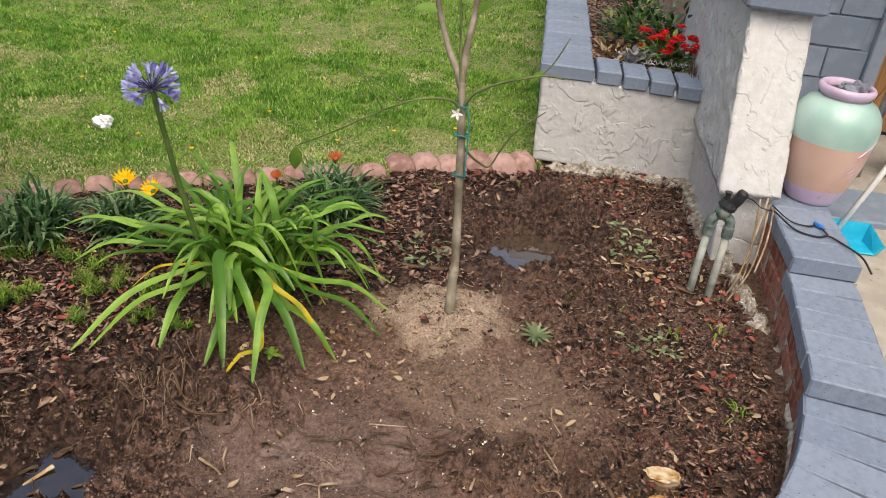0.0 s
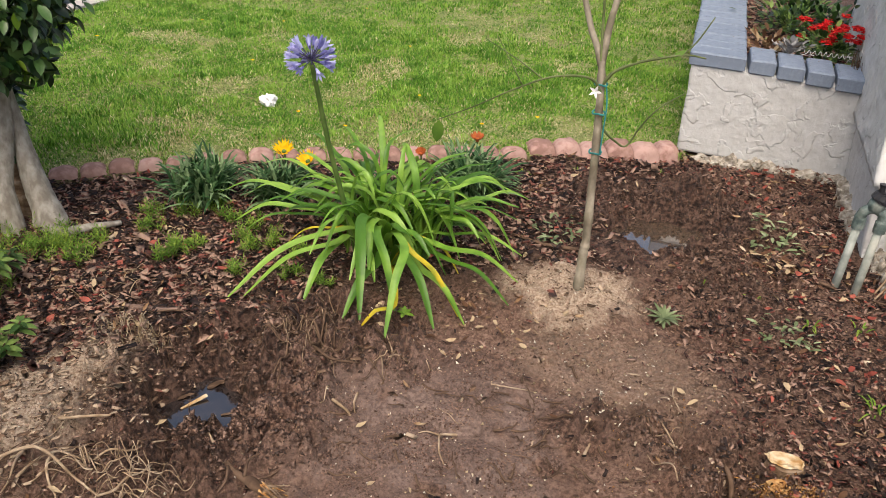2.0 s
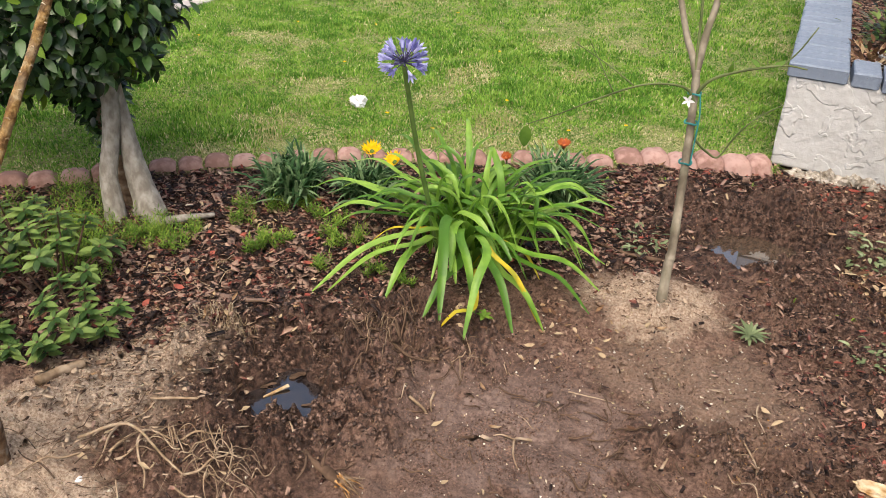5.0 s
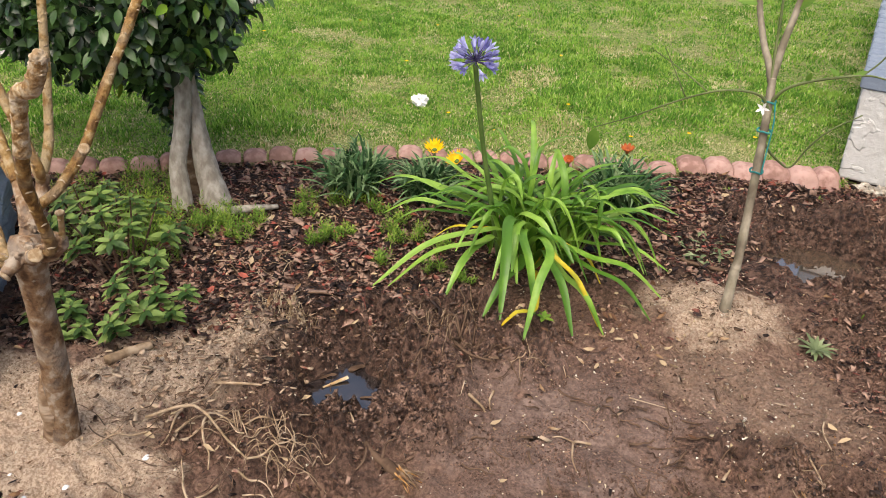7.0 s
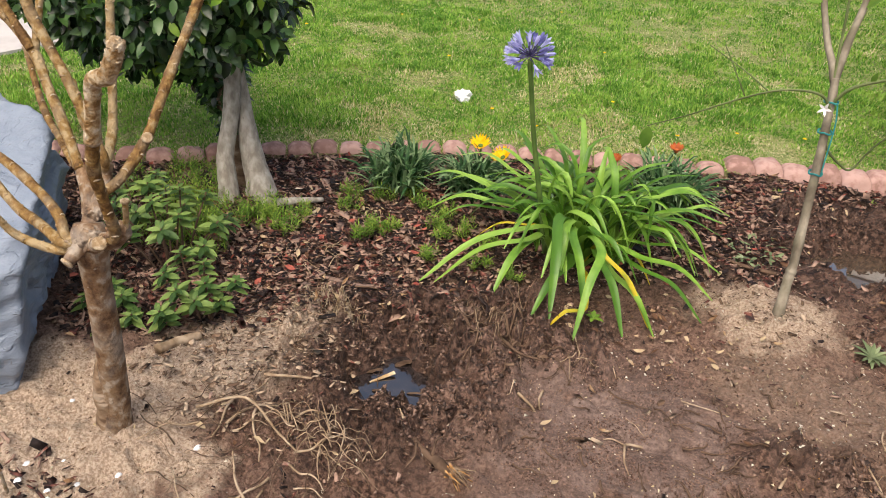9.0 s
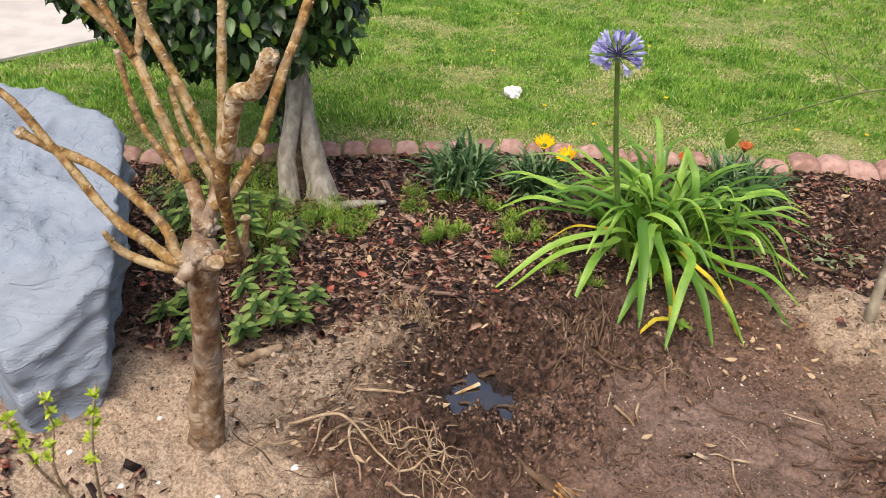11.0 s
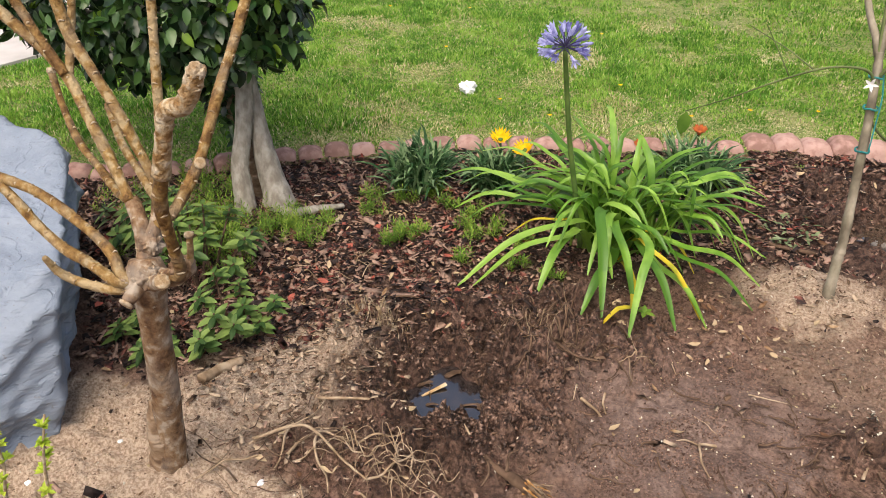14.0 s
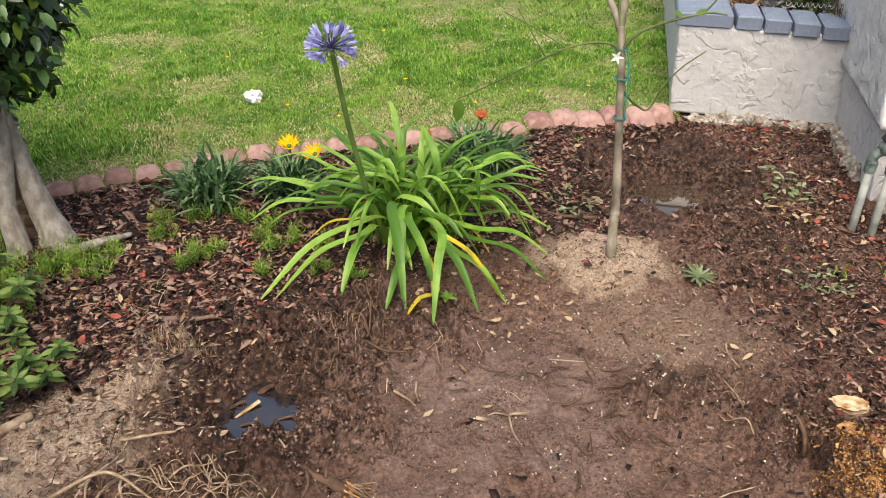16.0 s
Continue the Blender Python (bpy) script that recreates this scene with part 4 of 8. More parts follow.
for x, y, w, h in ((-0.478, 3.225, 0.112, 0.044), (-0.38, 3.27, 0.108, 0.048), (-0.278, 3.302, 0.114, 0.043), (-0.18, 3.35, 0.112, 0.05), (-0.078, 3.375, 0.112, 0.048), (0.005, 3.42, 0.1, 0.055)):
    lay_edger(x, y, 0.36 + RNG.uniform(-0.06, 0.06), w, h, -0.05 + RNG.uniform(-0.06, 0.06), "larger edging stones by the planter", 0.115)

# ---- plants ----
def strap(base, ctrl, tip, width, fold=0.35, n=14, twist=0.0, blunt=0.25, route=None):
    """A long arching strap leaf, folded along its middle."""
    ts = np.linspace(0, 1, n + 1)
    if route is None:
        b, c, t = (np.array(p, float) for p in (base, ctrl, tip))
        path = [(1 - u) ** 2 * b + 2 * u * (1 - u) * c + u * u * t for u in ts]
    else:
        run = np.r_[0, np.cumsum(np.linalg.norm(np.diff(route, axis=0), axis=1))]
        path = [np.array([np.interp(u * run[-1], run, route[:, i]) for i in range(3)]) for u in ts]
    verts, faces = [], []
    for i, u in enumerate(ts):
        d = path[min(i + 1, n)] - path[max(i - 1, 0)]
        d /= np.linalg.norm(d) + 1e-9
        side = np.cross(d, (0, 0, 1))
        side = side / (np.linalg.norm(side) + 1e-9)
        up = np.cross(side, d)
        a = twist * u
        side, up = side * math.cos(a) + up * math.sin(a), up * math.cos(a) - side * math.sin(a)
        w = width / 2 * min(1.0, 0.55 + 1.5 * u) * min(1.0, (1.02 - u) / blunt) ** 0.55
        for k in (-1, -0.5, 0, 0.5, 1):
            verts.append(path[i] + side * w * k + up * w * fold * abs(k))
    for i in range(n):
        faces += [(i * 5 + k, i * 5 + k + 1, i * 5 + 6 + k, i * 5 + 5 + k) for k in range(4)]
    return verts, faces


def oval_leaf(base, way, length, width, up=(0, 0, 1), curl=0.25, fold=0.25, n=4):
    """An oval leaf with a folded midrib."""
    b, d, u = np.array(base, float), np.array(way, float), np.array(up, float)
    d /= np.linalg.norm(d) + 1e-9
    side = np.cross(d, u)
    if np.linalg.norm(side) < 0.05:
        side = np.cross(d, (1, 0, 0.1))
    side /= np.linalg.norm(side)
    u = np.cross(side, d)
    verts, faces = [b], []
    for i in range(1, n):
        t = i / n
        p = b + d * length * t - u * curl * length * t * t
        w = width / 2 * math.sin(math.pi * t**0.85) ** 0.8
        verts += [p - side * w + u * w * fold, p, p + side * w + u * w * fold]
    verts.append(b + d * length - u * curl * length)
    faces += [(0, 2, 1), (0, 3, 2)]
    for i in range(n - 2):
        a = 1 + 3 * i
        faces += [(a, a + 1, a + 4, a + 3), (a + 1, a + 2, a + 5, a + 4)]
    a, z = 1 + 3 * (n - 2), len(verts) - 1
    faces += [(a, a + 1, z), (a + 1, a + 2, z)]
    return verts, faces


def ground_at(x, y):
    return float(land(x, y))


# agapanthus
aga = thing("agapanthus", "agapanthus clump with arching bright green strap leaves", "plant", (-0.8, 2.25, 0.02))
rng = np.random.default_rng(5)
AGA_MID = (-0.77, 2.24)


def bent_leaf(name, tip, apex, width, mat, label="", crown=None, twist=0.0):
    """A strap leaf that rises from the crown, bends at its apex and falls to its tip."""
    bx, by = crown or (AGA_MID[0] + (apex[0] - AGA_MID[0]) * 0.15 + rng.uniform(-0.03, 0.03), AGA_MID[1] + (apex[1] - AGA_MID[1]) * 0.15 + rng.uniform(-0.03, 0.03))
    base, apex, tip = np.array((bx, by, 0.01)), np.array(apex, float), np.array(tip, float)
    rise = base + (apex - base) * 0.5 + np.array((0, 0, 0.03 + 0.25 * max(0.0, apex[2] - 0.05)))
    sag = (apex + tip) / 2 + np.array((0, 0, 0.012 + 0.1 * np.linalg.norm(apex - tip)))
    v, f = strap(base, None, None, width, 0.3, 22, twist, 0.3, spline([base, rise, apex, sag, tip], 6))
    return mesh_ob(name, v, f, mat, aga, label, True)


FALLING = [((-1.085, 1.842, 0.012), (-0.87, 2.1, 0.14)), ((-1.046, 1.862, 0.012), (-0.85, 2.05, 0.13)), ((-0.86, 1.866, 0.042), (-0.85, 2.06, 0.12)), ((-0.662, 1.795, 0.08), (-0.761, 2.04, 0.23)),
           ((-0.709, 1.972, 0.12), (-0.74, 2.06, 0.211)), ((-0.604, 1.903, 0.055), (-0.711, 2.03, 0.202)), ((-0.584, 1.779, 0.055), (-0.604, 1.97, 0.214)), ((-0.721, 1.823, 0.05), (-0.705, 2.02, 0.11)),
           ((-0.49, 1.903, 0.027), (-0.623, 2.04, 0.144)), ((-0.422, 1.965, 0.018), (-0.582, 2.04, 0.115)), ((-0.326, 2.082, 0.032), (-0.525, 2.14, 0.1)), ((-0.325, 2.183, 0.05), (-0.535, 2.16, 0.125)), ((-0.59, 2.08, 0.12), (-0.659, 2.07, 0.211))]
SPREADING = [((-0.328, 2.22, 0.12), (-0.557, 2.235, 0.13)), ((-0.343, 2.22, 0.231), (-0.564, 2.235, 0.2)), ((-0.368, 2.3, 0.233), (-0.594, 2.275, 0.19)), ((-0.404, 2.34, 0.263), (-0.561, 2.295, 0.258)), ((-0.48, 2.4, 0.311), (-0.666, 2.325, 0.2)),
             ((-0.555, 2.42, 0.311), (-0.69, 2.335, 0.22)), ((-0.561, 2.38, 0.341), (-0.719, 2.315, 0.2)), ((-1.37, 2.28, 0.085), (-1.1, 2.265, 0.15)), ((-1.216, 2.12, 0.03), (-1.04, 2.185, 0.12)), ((-1.27, 2.2, 0.04), (-1.05, 2.225, 0.12)),
             ((-1.26, 2.38, 0.17), (-1.03, 2.325, 0.19)), ((-1.143, 2.45, 0.265), (-0.983, 2.35, 0.27)), ((-1.05, 2.5, 0.284), (-0.92, 2.375, 0.31)), ((-0.896, 2.5, 0.36), (-0.832, 2.375, 0.32)), ((-0.666, 2.45, 0.354), (-0.793, 2.35, 0.345)), ((-0.541, 2.2, 0.157), (-0.56, 2.225, 0.28))]
for k, (tip, apex) in enumerate(FALLING):
    bent_leaf("leaf", tip, apex, (0.024, 0.028, 0.026, 0.03, 0.024, 0.027)[k % 6], M_AGA, twist=rng.uniform(-0.35, 0.35))
for tip, apex in SPREADING:
    bent_leaf("leaf", tip, apex, rng.uniform(0.015, 0.021), M_AGA, twist=rng.uniform(-0.4, 0.4))
for k in range(112):
    a = rng.uniform(0, 2 * math.pi)
    while math.sin(a) < -0.55 and rng.random() < 0.7:
        a = rng.uniform(0, 2 * math.pi)
    fan = [(-0.84, 2.24), (-0.76, 2.22), (-0.66, 2.27), (-0.74, 2.31)][k % 4]
    bx, by = fan[0] + rng.uniform(-0.04, 0.04), fan[1] + rng.uniform(-0.04, 0.04)
    upright = k % 5 == 0
    reach = rng.uniform(0.12, 0.26) if upright else rng.uniform(0.24, 0.46)
    reach *= 1 - 0.15 * max(0.0, math.cos(a)) - 0.2 * max(0.0, -math.sin(a))
    tall = rng.uniform(0.26, 0.36) if upright else rng.uniform(0.16, 0.3)
    away = np.array((math.cos(a), math.sin(a) * 0.85))
    apex = (bx + away[0] * reach * 0.55, by + away[1] * reach * 0.55, tall * rng.uniform(0.72, 0.95))
    tip = (bx + away[0] * reach, by + away[1] * reach, apex[2] * (rng.uniform(0.75, 1.1) if upright else rng.uniform(0.3, 1.0)))
    bent_leaf("leaf", tip, apex, rng.uniform(0.015, 0.024), M_AGA, crown=(bx, by), twist=rng.uniform(-0.5, 0.5))
bent_leaf("yellow_leaf", (-0.444, 1.978, 0.03), (-0.613, 2.06, 0.15), 0.018, M_AGA_Y, "yellowed dying strap leaf")
bent_leaf("yellow_leaf", (-0.662, 1.795, 0.052), (-0.6, 1.88, 0.085), 0.022, M_AGA_Y, "yellowed dying strap leaf lying on the mulch")
bent_leaf("yellow_leaf", (-0.5, 2.16, 0.05), (-0.6, 2.19, 0.12), 0.014, M_AGA_Y, "yellowed dying strap leaf")
bent_leaf("yellow_leaf", (-1.06, 2.13, 0.03), (-0.92, 2.18, 0.1), 0.014, M_AGA_Y, "yellowed dying strap leaf")
stalk_path = spline([(-0.845, 2.2, 0.02), (-0.868, 2.165, 0.2), (-0.893, 2.12, 0.4), (-0.908, 2.075, 0.6), (-0.911, 2.06, 0.655)], 5)
stalk = mesh_ob("flower_stalk", *tube_data(stalk_path, np.linspace(0.0085, 0.006, len(stalk_path)), 10), M_STALK, aga, "slender green flower stalk", True)
HEAD = np.array((-0.911, 2.06, 0.664))
for k in range(40):
    ga = math.pi * (3 - 5**0.5) * k
    zz = 0.96 - 1.35 * (k + 0.5) / 40
    d = np.array((math.cos(ga) * math.sqrt(1 - zz * zz), math.sin(ga) * math.sqrt(1 - zz * zz), zz))
    d = d + rng.uniform(-0.12, 0.12, 3)
    d /= np.linalg.norm(d)
    r0, r1 = rng.uniform(0.034, 0.04), rng.uniform(0.062, 0.075)
    pile = Pile().add(tube_data([HEAD, HEAD + d * r0], 0.0013, 5))
    mesh_ob("pedicel", pile.v, pile.f, M_PETAL_D, stalk)
    if d @ np.array((0.35, -0.75, 0.55)) > 0.8 and k % 4:
        continue
    pile = Pile()
    u = np.cross(d, (0.2, 0.1, 1.0))
    u /= np.linalg.norm(u)
    w = np.cross(d, u)
    open_ = 0.45 + 0.5 * rng.random()
    if zz < 0.1 or rng.random() < 0.55:
        for q in range(6):
            a = q * math.pi / 3
            o = u * math.cos(a) + w * math.sin(a)
            p0, p1, p2 = HEAD + d * r0 + o * 0.002, HEAD + d * (r0 + 0.02) + o * 0.0055, HEAD + d * r1 + o * 0.019 * open_
            s_ = np.cross(d, o)
            pile.v += [tuple(p0 - s_ * 0.0015), tuple(p0 + s_ * 0.0015), tuple(p1 + s_ * 0.003), tuple(p1 - s_ * 0.003), tuple((p1 + p2) / 2 + s_ * 0.0036), tuple((p1 + p2) / 2 - s_ * 0.0036), tuple(p2)]
            n = len(pile.v) - 7
            pile.f += [(n, n + 1, n + 2, n + 3), (n + 3, n + 2, n + 4, n + 5), (n + 5, n + 4, n + 6)]
        pile.link("floret", M_PETAL, stalk)
    else:
        pile.add(tube_data([HEAD + d * r0, HEAD + d * (r0 + 0.012), HEAD + d * (r0 + 0.026), HEAD + d * (r0 + 0.032)], [0.002, 0.0045, 0.0045, 0.001], 7))
        pile.link("bud", M_PETAL, stalk)


def gazania(x, y, r, h, n, seed, label):
    rng = np.random.default_rng(seed)
    ob = thing("gazania", label, "plant", (x, y, ground_at(x, y)))
    for k in range(n):
        a, out = rng.uniform(0, 2 * math.pi), rng.uniform(0.3, 1.0)
        bx, by = x + rng.uniform(-0.4, 0.4) * r, y + rng.uniform(-0.4, 0.4) * r
        tx, ty = bx + math.cos(a) * r * out, by + math.sin(a) * r * out
        tall = h * rng.uniform(0.7, 1.25) * (1.25 - 0.6 * out)
        v, f = strap((bx, by, ground_at(bx, by)), (bx + (tx - bx) * 0.35, by + (ty - by) * 0.35, tall * 0.9), (tx, ty, max(0.02, tall * rng.uniform(0.55, 1.0))), rng.uniform(0.009, 0.0145), 0.3, 5, rng.uniform(-0.5, 0.5), 0.5)
        mesh_ob("leaf", v, f, M_GAZ, ob, smooth=True)
    return ob


def daisy(ob, at, r, mat, seed, tilt=(0, -0.5, 0.9), closed=0.25):
    rng = np.random.default_rng(seed)
    at, d = np.array(at, float), np.array(tilt, float)
    d /= np.linalg.norm(d)
    u = np.cross(d, (1, 0.2, 0.1))
    u /= np.linalg.norm(u)
    w = np.cross(d, u)
    gz = ground_at(at[0], at[1] + 0.04)
    flower = mesh_ob("flower", *tube_data(spline([(at[0], at[1] + 0.04, gz), (at[0], at[1] + 0.02, at[2] * 0.5), tuple(at)], 4), 0.003, 6), M_STALK, ob, "single daisy-like flower on a thin stalk", True)
    mesh_ob("flower_centre", *tube_data([at - d * 0.006, at + d * 0.004, at + d * 0.008], [0.006, 0.009, 0.004], 10), M_STALK if mat is M_YELLOW else mat, flower, smooth=True)
    for k in range(17):
        a = 2 * math.pi * k / 17 + rng.uniform(-0.1, 0.1)
        o = u * math.cos(a) + w * math.sin(a)
        v, f = oval_leaf(at + o * 0.006, o + d * (closed + rng.uniform(-0.1, 0.1)), r, 0.011, d, -0.2, 0.3, 3)
        mesh_ob("petal", v, f, mat, flower)


g1 = gazania(-1.46, 2.31, 0.16, 0.19, 290, 1, "clump of grey-green gazania leaves beside the edging")
g2 = gazania(-1.23, 2.43, 0.15, 0.16, 270, 2, "gazania clump with two yellow flowers")
g3 = gazania(-0.63, 2.73, 0.18, 0.19, 290, 3, "gazania clump with rust-red flowers")
g4 = gazania(-0.98, 2.62, 0.1, 0.08, 50, 4, "low gazania clump behind the agapanthus")
daisy(g2, (-1.246, 2.5, 0.165), 0.042, M_YELLOW, 1, (0.1, -0.35, 0.9), 0.55)
daisy(g2, (-1.155, 2.5, 0.145), 0.042, M_YELLOW, 2, (-0.2, -0.5, 0.85), 0.5)
daisy(g3, (-0.65, 2.85, 0.185), 0.03, M_ORANGE, 3, (0.0, -0.2, 0.95), 0.7)
daisy(g3, (-0.82, 2.72, 0.15), 0.022, M_ORANGE, 4, (0.0, -0.4, 0.9), 0.8)


def rosette(pile, at, way, size, rng, n=9, width=0.4, lift=0.45):
    """A whorl of oval leaves round a shoot tip."""
    at, d = np.array(at, float), np.array(way, float)
    d /= np.linalg.norm(d)
    u = np.cross(d, (0.9, 0.1, 0.2))
    u /= np.linalg.norm(u)
    w = np.cross(d, u)
    for k in range(n):
        a = k * 2.4 + rng.uniform(-0.2, 0.2)
        o = u * math.cos(a) + w * math.sin(a)
        inner = k / n
        ln = size * (1 - 0.5 * inner) * rng.uniform(0.85, 1.1)
        pile.add(oval_leaf(at - d * size * 0.3 * (1 - inner), o + d * (lift * 0.4 + lift * 2.0 * inner), ln, ln * width, d, 0.2, 0.25))


def shrub(name, label, base, tips, size, seed):
    """Thin brown stems, each ending in a whorl of oval leaves, with a few leaves lower down."""
    rng = np.random.default_rng(seed)
    x, y = base
    ob = thing(name, label, "shrub", (x, y, ground_at(x, y)))
    for tx, ty, tz in tips:
        foot = (x + (tx - x) * 0.3 + rng.uniform(-0.015, 0.015), y + (ty - y) * 0.3 + rng.uniform(-0.015, 0.015))
        tz += ground_at(tx, ty)
        path = spline([(*foot, ground_at(*foot)), ((foot[0] + tx) / 2, (foot[1] + ty) / 2, tz * 0.55), (tx, ty, tz)], 4)
        mesh_ob("stem", *tube_data(path, np.linspace(0.0038, 0.0022, len(path)), 6), M_ROOT_D, ob)
        out = np.array((tx - x, ty - y - 0.05)) * 3
        for back, n, big in ((0.0, 9, 1.0), (0.02, 5, 1.1)):
            leaves = Pile()
            rosette(leaves, (tx - (tx - foot[0]) * back * 4, ty - (ty - foot[1]) * back * 4, tz - back), (out[0], out[1], 1), size * big * rng.uniform(0.85, 1.1), rng, n, 0.42, 0.14)
            leaves.link("leaf_whorl", M_SHRUB, ob, smooth=True)
    return ob


SHRUBS = (("small green shrub with whorled oval leaves beside the plumeria", (-1.46, 1.37), [(-1.53, 1.31, 0.14), (-1.47, 1.29, 0.13), (-1.49, 1.41, 0.14), (-1.39, 1.42, 0.13), (-1.43, 1.31, 0.09), (-1.47, 1.23, 0.09), (-1.45, 1.37, 0.13), (-1.41, 1.38, 0.07), (-1.5, 1.26, 0.06), (-1.54, 1.38, 0.17)], 0.052),
          ("low dark green shrub in the shade of the rock", (-1.64, 1.22), [(-1.7, 1.2, 0.06), (-1.6, 1.17, 0.05), (-1.6, 1.23, 0.08), (-1.66, 1.25, 0.09), (-1.56, 1.22, 0.05), (-1.69, 1.27, 0.07)], 0.052),
          ("taller green shrub with whorled leaves behind the plumeria", (-1.72, 1.5), [(-1.83, 1.42, 0.2), (-1.69, 1.63, 0.2), (-1.74, 1.58, 0.22), (-1.65, 1.42, 0.17), (-1.75, 1.48, 0.23), (-1.62, 1.6, 0.14), (-1.8, 1.58, 0.2), (-1.69, 1.52, 0.18), (-1.6, 1.52, 0.1), (-1.66, 1.68, 0.12), (-1.78, 1.4, 0.12)], 0.058),
          ("dark green shrub in the shade of the ficus", (-1.95, 1.6), [(-2.0, 1.55, 0.15), (-1.9, 1.6, 0.17), (-1.95, 1.68, 0.16), (-2.06, 1.64, 0.14), (-1.87, 1.52, 0.12), (-1.98, 1.48, 0.1), (-1.84, 1.68, 0.1), (-2.1, 1.55, 0.12)], 0.058))
for k, (label, base, tips, size) in enumerate(SHRUBS):
    shrub("shrub", label, base, tips, size, 11 + k)


def feathery(name, label, clumps, seed, mat=None):
    """Low feathery seedlings: short stems set with many fine leaflets."""
    rng = np.random.default_rng(seed)
    for x, y, r, h in clumps:
        ob = thing(name, label, "plant", (x, y, ground_at(x, y)), "feathery green seedlings in the mulch")
        pile = Pile()
        for k in range(int(10 + 900 * r * r * 2 + 100 * r)):
            a, out = rng.uniform(0, 2 * math.pi), math.sqrt(rng.random()) * r
            px, py = x + math.cos(a) * out, y + math.sin(a) * out
            z0, hh = ground_at(px, py), h * rng.uniform(0.5, 1.1)
            lx, ly = rng.uniform(-0.3, 0.3), rng.uniform(-0.3, 0.3)
            for q in range(16):
                t = 0.15 + 0.85 * q / 16
                b = (px + lx * hh * t, py + ly * hh * t, z0 + hh * t)
                ang = q * 2.4 + rng.uniform(-0.4, 0.4)
                pile.add(oval_leaf(b, (math.cos(ang), math.sin(ang), 0.8), rng.uniform(0.012, 0.024), 0.0035, (0, 0, 1), 0.1, 0.1, 2))
        pile.link("foliage", mat or M_FERN, ob)


feathery("seedling_clump", "feathery bright green seedlings growing in mulch",
         [(-1.357, 1.93, 0.025, 0.06), (-1.36, 2.0, 0.02, 0.05), (-1.51, 2.08, 0.04, 0.05), (-1.6, 1.93, 0.05, 0.06), (-1.69, 1.83, 0.07, 0.06), (-1.32, 2.04, 0.03, 0.04), (-1.13, 1.97, 0.03, 0.05), (-1.15, 2.08, 0.03, 0.06),
          (-1.78, 1.78, 0.08, 0.07), (-1.9, 1.72, 0.08, 0.07), (-1.55, 2.16, 0.04, 0.05), (-1.2, 2.2, 0.03, 0.05), (-1.1, 2.15, 0.03, 0.06), (-0.98, 2.02, 0.035, 0.035), (-0.86, 1.98, 0.03, 0.03), (-2.05, 1.85, 0.1, 0.07), (-1.72, 1.62, 0.09, 0.07), (-1.8, 1.66, 0.09, 0.09), (-1.95, 1.56, 0.1, 0.08), (-1.75, 1.9, 0.06, 0.06), (-2.1, 2.0, 0.12, 0.06), (-2.2, 1.75, 0.12, 0.07), (-1.3, 2.22, 0.04, 0.04), (-1.2, 2.12, 0.03, 0.07), (-1.0, 2.12, 0.03, 0.06), (-1.38, 2.28, 0.04, 0.05), (-1.7, 1.9, 0.06, 0.06), (-1.64, 1.86, 0.05, 0.05), (-1.58, 1.84, 0.04, 0.05), (-1.87, 1.82, 0.07, 0.08), (-1.97, 1.9, 0.08, 0.08), (-1.95, 1.78, 0.08, 0.08), (-1.78, 1.72, 0.06, 0.07), (-1.45, 2.2, 0.04, 0.06), (-1.33, 1.97, 0.03, 0.07)], 21)


def small_plant(name, label, x, y, n, size, seed, mat, width=0.28, h=0.03):
    rng = np.random.default_rng(seed)
    ob = thing(name, label, "plant", (x, y, ground_at(x, y)))
    pile = Pile()
    for k in range(n):
        a = k * 2.4
        z = ground_at(x, y) + 0.006
        pile.add(oval_leaf((x, y, z), (math.cos(a), math.sin(a), 0.25 + 0.5 * k / n), size * rng.uniform(0.7, 1.1), size * width, (0, 0, 1), 0.25, 0.25))
    pile.link("leaves", mat, ob, smooth=True)


small_plant("rosette_weed", "grey-green rosette weed on the mound's edge", 0.1, 2.225, 20, 0.062, 3, M_DUSTY, 0.19)
small_plant("seedling", "tiny bright green seedling in the mulch", -1.26, 1.62, 6, 0.022, 4, M_FERN, 0.5)
small_plant("seedling", "tiny bright green seedling by the strap leaves", -0.575, 1.9, 7, 0.03, 5, M_FERN, 0.45)


def litter_leaves(name, label, x, y, rx, ry, n, size, mat, seed, lift=0.02):
    """Pulled weeds: many small leaves lying loosely together."""
    rng = np.random.default_rng(seed)
    ob = thing(name, label, "plant", (x, y, ground_at(x, y)))
    pile = Pile()
    for k in range(n):
        a, q = rng.uniform(0, 6.28), math.sqrt(rng.random())
        px, py = x + math.cos(a) * rx * q, y + math.sin(a) * ry * q
        b = rng.uniform(0, 6.28)
        pile.add(oval_leaf((px, py, ground_at(px, py) + rng.uniform(0.008, lift)), (math.cos(b), math.sin(b), rng.uniform(-0.1, 0.4)), size * rng.uniform(0.6, 1.2), size * 0.35, (rng.uniform(-0.4, 0.4), rng.uniform(-0.4, 0.4), 1), 0.15, 0.25))
    pile.link("leaves", mat, ob, smooth=True)


